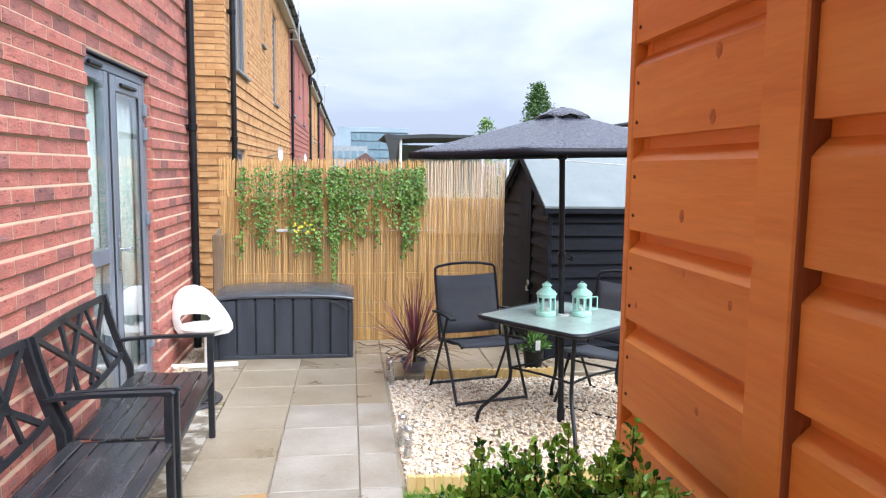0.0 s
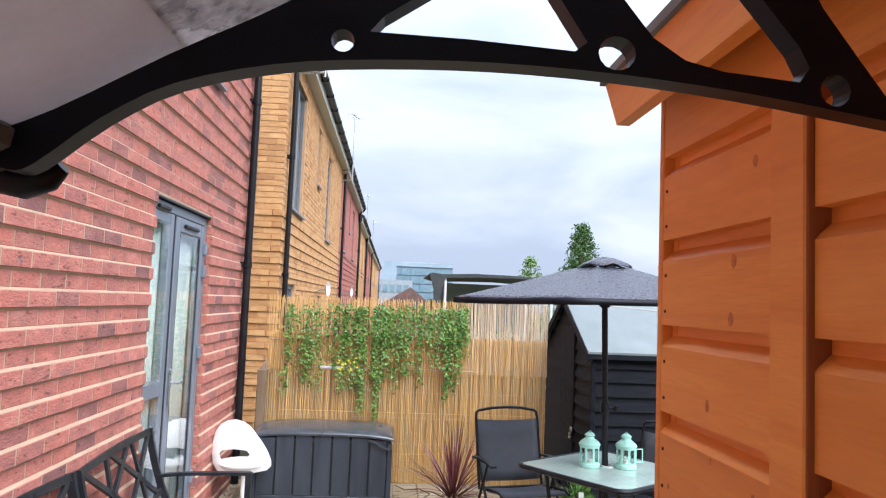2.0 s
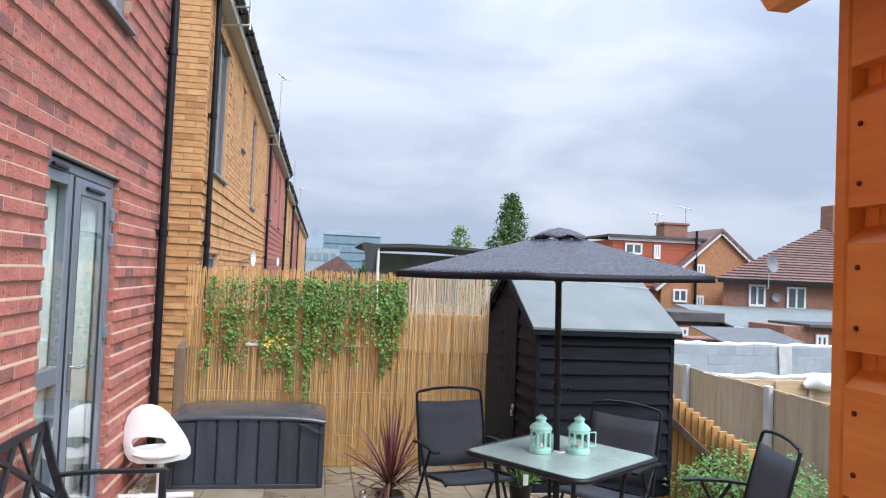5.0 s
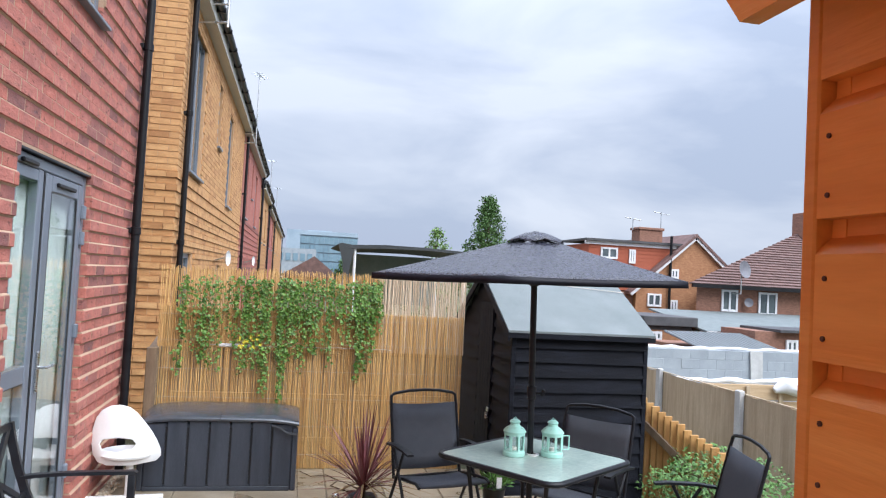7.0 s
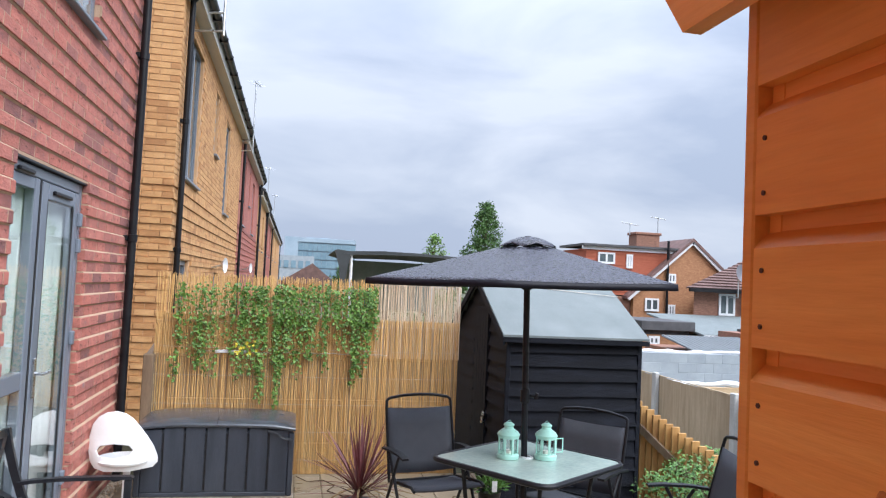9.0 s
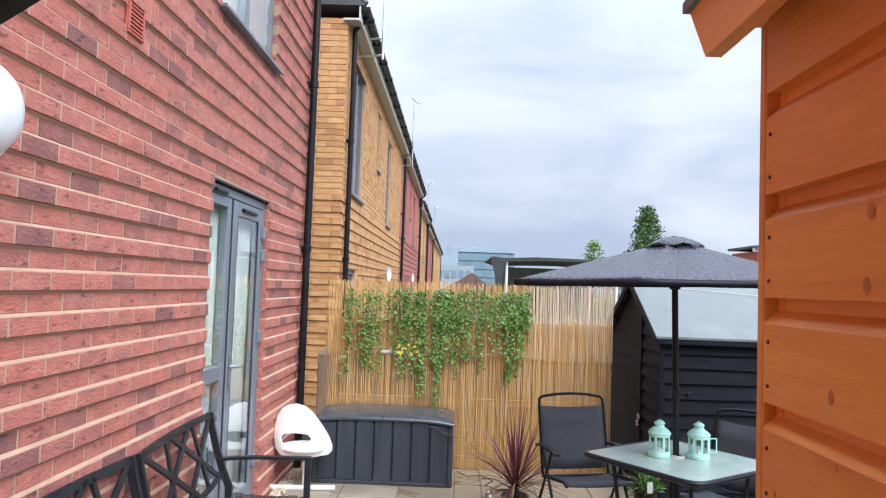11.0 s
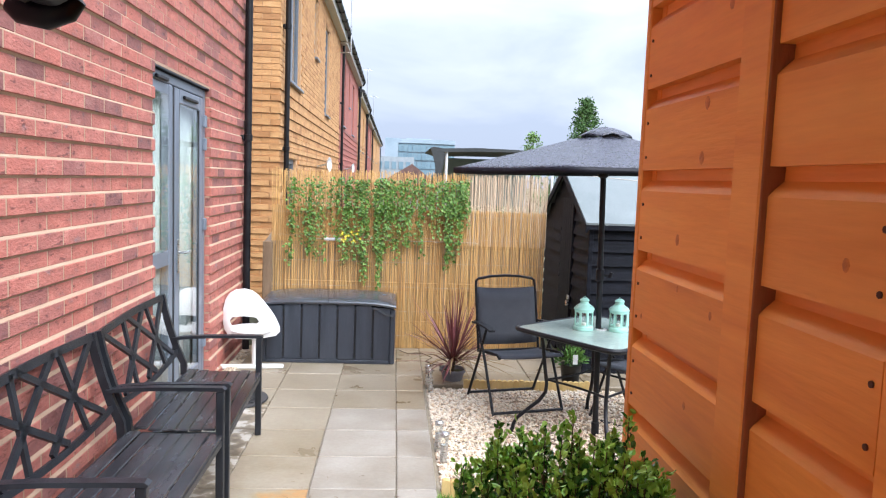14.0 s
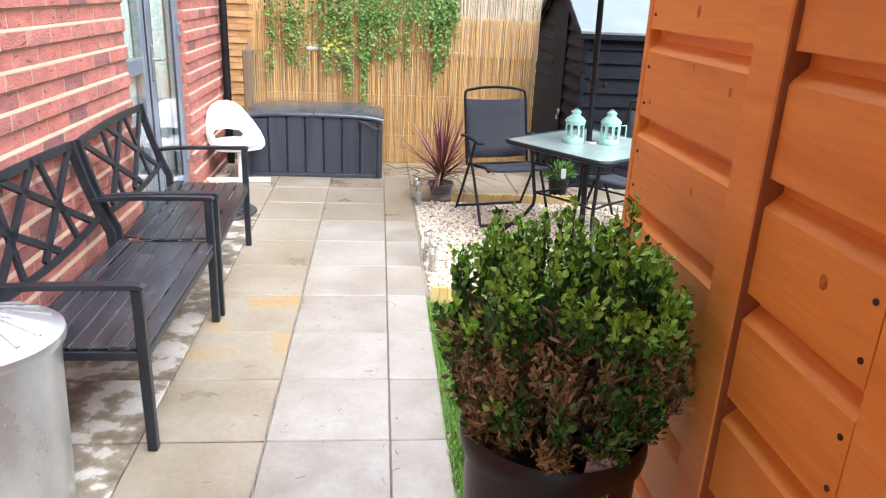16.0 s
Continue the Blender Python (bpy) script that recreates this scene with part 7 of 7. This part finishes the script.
far_window(h1, 16.81, 17.19, 2.24, 2.65, 29.99)
far_window(h1, 15.74, 16.40, 0.95, 1.52, 29.99)
far_window(h1, 16.85, 17.19, 0.65, 1.28, 29.99)
ch = part("chimney", Shape().box((15.75, 31.0, 2.5), (16.90, 31.8, 4.45), 0.02).box((15.68, 30.95, 4.40), (16.97, 31.85, 4.52), 0.02), M_FARBRICK, h1)
part("wing", Shape().box((12.6, 30.24, -3.4), (15.19, 36, 1.55)), M_FARBRICK, h1)
part("soil_pipe", Shape().rod((16.75, 29.9, -3.0), (16.75, 29.9, 4.1), 0.06, n=8), M_BLACKPIPE, h1)
for i, (x, z) in enumerate(((15.6, 4.95), (17.0, 5.3))):
    part("roof_aerial", Shape().rod((x, 31.4, 4.4), (x, 31.4, z), 0.025, n=6).rod((x - 0.4, 31.4, z), (x + 0.4, 31.4, z - 0.1), 0.02, n=6), M_GALV, h1)

h2 = thing("hipped_house", "brown brick house with hipped tile roof and white windows", "house", group="houses beyond the gardens")
part("wall", Shape().prism([(15.75, 26.0), (30.0, 26.0), (30.0, 33.0), (21.6, 33.0)], "z", -3.4, 1.99), M_FARBRICK, h2)
ra, rb, rc, rd = (15.17, 25.6, 2.0), (30.5, 25.6, 2.0), (27.0, 29.5, 4.65), (22.9, 29.5, 4.65)
part("roof", Shape().add([ra, rb, rc, rd, (21.4, 33.4, 2.0), (30.5, 33.4, 2.0)], [(0, 1, 2, 3), (0, 3, 4), (1, 5, 2), (3, 2, 5, 4), (0, 4, 5, 1)]), M_TILE, h2)
tile_rows(h2, (ra, rb, rc, rd), 24, M_TILE)
part("gutter", Shape().box((15.3, 25.5, 1.88), (30.5, 25.62, 2.02)), M_BLACKPIPE, h2)
far_window(h2, 16.80, 17.50, 1.0, 1.85, 25.99)
far_window(h2, 18.41, 19.23, 0.92, 1.82, 25.99)
far_window(h2, 21.5, 22.4, 0.65, 1.70, 25.99)
part("chimney", Shape().box((22.6, 28.9, 4.0), (23.6, 29.7, 5.5), 0.02), M_FARBRICK, h2)
dsh = part("dish", Shape().lathe([(0.0, 0.0), (0.17, 0.02), (0.33, 0.08), (0.34, 0.09), (0.17, 0.03), (0, 0.012)], 20, closed=False), M_POTGREY, h2, "grey satellite dish")
dsh.matrix_basis = pose(17.25, 25.3, 2.64, 80, 0, 20)
part("dish_mast", Shape().rod((17.25, 25.40, 1.7), (17.25, 25.40, 2.64), 0.025, n=6).rod((17.25, 25.40, 1.72), (17.25, 25.98, 1.72), 0.025, n=6), M_GALV, h2)
dsh2 = part("dish", Shape().lathe([(0.0, 0.0), (0.09, 0.01), (0.17, 0.045), (0.175, 0.05), (0.09, 0.02), (0, 0.01)], 18, closed=False), M_POTGREY, h2, "small grey satellite dish")
dsh2.matrix_basis = pose(17.90, 25.85, 1.38, 80, 0, -15)
ext = thing("flat_roof_extension", "low brick extension with grey flat and corrugated roofs", "extension")
part("wall", Shape().box((11.85, 22.6, -3.4), (20.0, 25.6, 0.38)), M_FARBRICK2, ext)
part("flat_roof", Shape().box((11.75, 22.4, 0.52), (13.71, 25.4, 0.84), 0.02).box((11.85, 22.6, 0.381), (13.6, 25.3, 0.519)), M_SLATE, ext, "dark grey flat roof")
part("roof", Shape().prism([(21.9, 0.40), (25.9, 0.93), (25.9, 0.99), (21.9, 0.46)], "x", 13.72, 20.2), M_FELT, ext, "grey lean-to roof")
part("fascia", Shape().box((13.72, 21.84, 0.32), (16.1, 21.89, 0.45)), M_SHEETING, ext)
cor = Shape().prism([(18.5, 0.12), (20.6, 0.46), (20.6, 0.49), (18.5, 0.15)], "x", 11.5, 14.1)
ribs = []
for k in range(18):
    x = 11.55 + 0.145 * k
    ribs.append(Shape().bar([(x, 18.5, 0.155), (x, 20.6, 0.495)], 0.06, 0.02, (0, -0.16, 1)))
sheet_roof = part("corrugated_roof", cor, M_POTGREY, ext, "pale corrugated roof")
for rib_s in ribs:
    part("ridge", rib_s, M_FELT, sheet_roof)
part("outhouse", Shape().box((11.6, 18.8, -3.4), (13.95, 21.8, 0.12)).box((14.17, 20.0, -3.4), (17.0, 21.8, 0.62)), M_FARBRICK, ext)
part("outhouse_roof", Shape().box((14.85, 19.75, 0.621), (17.2, 21.8, 0.70)), M_SLATE, ext)
far_window(ext, 15.20, 15.60, 0.02, 0.40, 19.99)
far_window(ext, 12.11, 12.50, 0.02, 0.33, 22.59)

# ---- gazebo, trees and the far skyline behind the fence ----
gz = thing("garden_gazebo", "dark cloth gazebo canopy with pale poles beyond the reed screen", "gazebo")
part("canopy", Shape().prism([(1.10, 2.13), (1.30, 2.075), (1.8, 2.10), (2.4, 2.11), (3.1, 2.08), (3.1, 2.12), (2.4, 2.15), (1.8, 2.155), (1.3, 2.13), (1.15, 2.15)], "y", 11.0, 13.4), M_SAIL, gz)
part("side_flap", Shape().prism([(1.10, 2.13), (1.34, 2.06), (1.30, 1.9), (1.26, 1.60), (1.20, 1.62), (1.17, 1.9)], "y", 10.98, 11.02), M_SAIL, gz)
part("curtain", Shape().box((1.42, 13.3, 1.2), (3.0, 13.34, 2.06)), M_SAILPALE, gz)
for x, y in ((1.35, 11.05), (3.0, 11.05), (1.35, 13.3), (3.0, 13.3)):
    part("pole", Shape().rod((x, y, -0.05), (x, y, 2.1), 0.022, n=8), M_SHEETING, gz)

tower = thing("office_block", "distant blue glass office block with pale end wall", "building")
part("tower_wall", Shape().box((-1.8, 150, -3), (0.9, 175, 9.9)).box((0.9, 150.6, 9.0), (12.6, 175, 9.85)).box((0.9, 151, -3), (12.6, 175, 8.99)), M_TOWER, tower)
for f in range(5):
    for i in range(12):
        part("window", Shape().box((0.95 + 0.97 * i, 150.7, 0.4 + 1.72 * f), (0.95 + 0.97 * i + 0.90, 150.95, 0.4 + 1.72 * f + 1.45)), M_TOWERGLASS, tower)
part("plant_room", Shape().box((2.5, 155, 9.86), (7.5, 165, 10.2)), M_TOWER, tower)
low_b = thing("low_office", "pale low office wing in front of the block", "building")
part("wing_wall", Shape().box((-4.0, 120, -3), (3.5, 140, 5.2)), M_CONC, low_b)
for i in range(6):
    part("window", Shape().box((-3.6 + 1.15 * i, 119.9, 3.2), (-3.6 + 1.15 * i + 0.75, 119.99, 4.4)), M_TOWERGLASS, low_b)
cot = thing("tiled_cottage", "low house with brown tiled roof in the distance", "house")
part("wall", Shape().box((-0.5, 60.2, -1), (3.8, 66, 1.2)), M_FARBRICK, cot)
part("roof", Shape().prism([(-0.8, 1.2), (1.9, 2.9), (4.1, 1.2)], "y", 60, 66), M_TILE, cot)


def tree(name, x, y, base, h, rw, n, mat, label, top=0.5, lean=0.0):
    """A tapered trunk with limbs and a crown of many small leaves in uneven clumps."""
    root = thing(name, label, "tree", pose(x, y, base))
    tr = Shape().tube([(0, 0, 0), (lean * 0.3, 0, h * 0.4), (lean, 0, h * 0.95)], [rw * 0.09, rw * 0.06, rw * 0.012], 8)
    lv = Shape()
    for i in range(n):
        u = random.random() ** 0.8
        z = h * (1 - top) + h * top * u
        rad = rw * (1 - u) ** 0.8 * rnd(0.30, 1.12) + rw * 0.05
        a = rnd(0, 6.283)
        tip = Vector((lean * u + rad * math.cos(a), rad * math.sin(a), z))
        if i % 3 == 0:
            tr.tube([(lean * u * 0.7, 0, z - rad * 0.45), tip * 0.6 + Vector((0, 0, z * 0.38)), tip], [rw * 0.025, rw * 0.015, rw * 0.005], 5)
        cl = rw * rnd(0.10, 0.22)
        for k in range(34):
            d = rand_dir()
            s = rw * rnd(0.045, 0.085)
            leaf(lv, tip + d * cl * rnd(0.2, 1.0), rand_dir(), rand_dir(), s, s * 0.7)
    part("trunk", tr, M_STEM, root)
    part("crown", lv, mat, root, sharp=0)


tree("conifer_tree", 11.0, 40, -3, 9.3, 1.95, 260, M_TREELEAF, "dark green upright tree beyond the gardens", 0.62)
tree("young_tree", 8.1, 40, -3, 7.3, 1.7, 70, M_PALELEAF, "pale green young tree beyond the gardens", 0.55)
tree("garden_tree", 3.9, 48, -1, 3.6, 2.4, 90, M_TREELEAF, "low rounded garden tree over the fence", 0.8)
tree("garden_tree", 7.0, 52, -1, 3.4, 2.6, 70, M_TREELEAF, "low leafy garden tree over the fence", 0.8)
hedge = Shape()
for i in range(2600):
    x, y = rnd(-2, 40), rnd(70, 80)
    z = -3 + 4.6 * random.random() + 0.8 * math.sin(x * 0.7)
    s = rnd(0.25, 0.5)
    leaf(hedge, (x, y, z), rand_dir(), rand_dir(), s, s * 0.8)
thing("far_woods", "far belt of green trees on the skyline", "trees", kind="stuff", shape=hedge, mat=M_TREELEAF, sharp=0)

# the near bricks of the house wall, one by one
for x, y, z in single:
    o = part("brick", me_brick, M_BRICK, wall_house)
    o.location = (x, y, z)
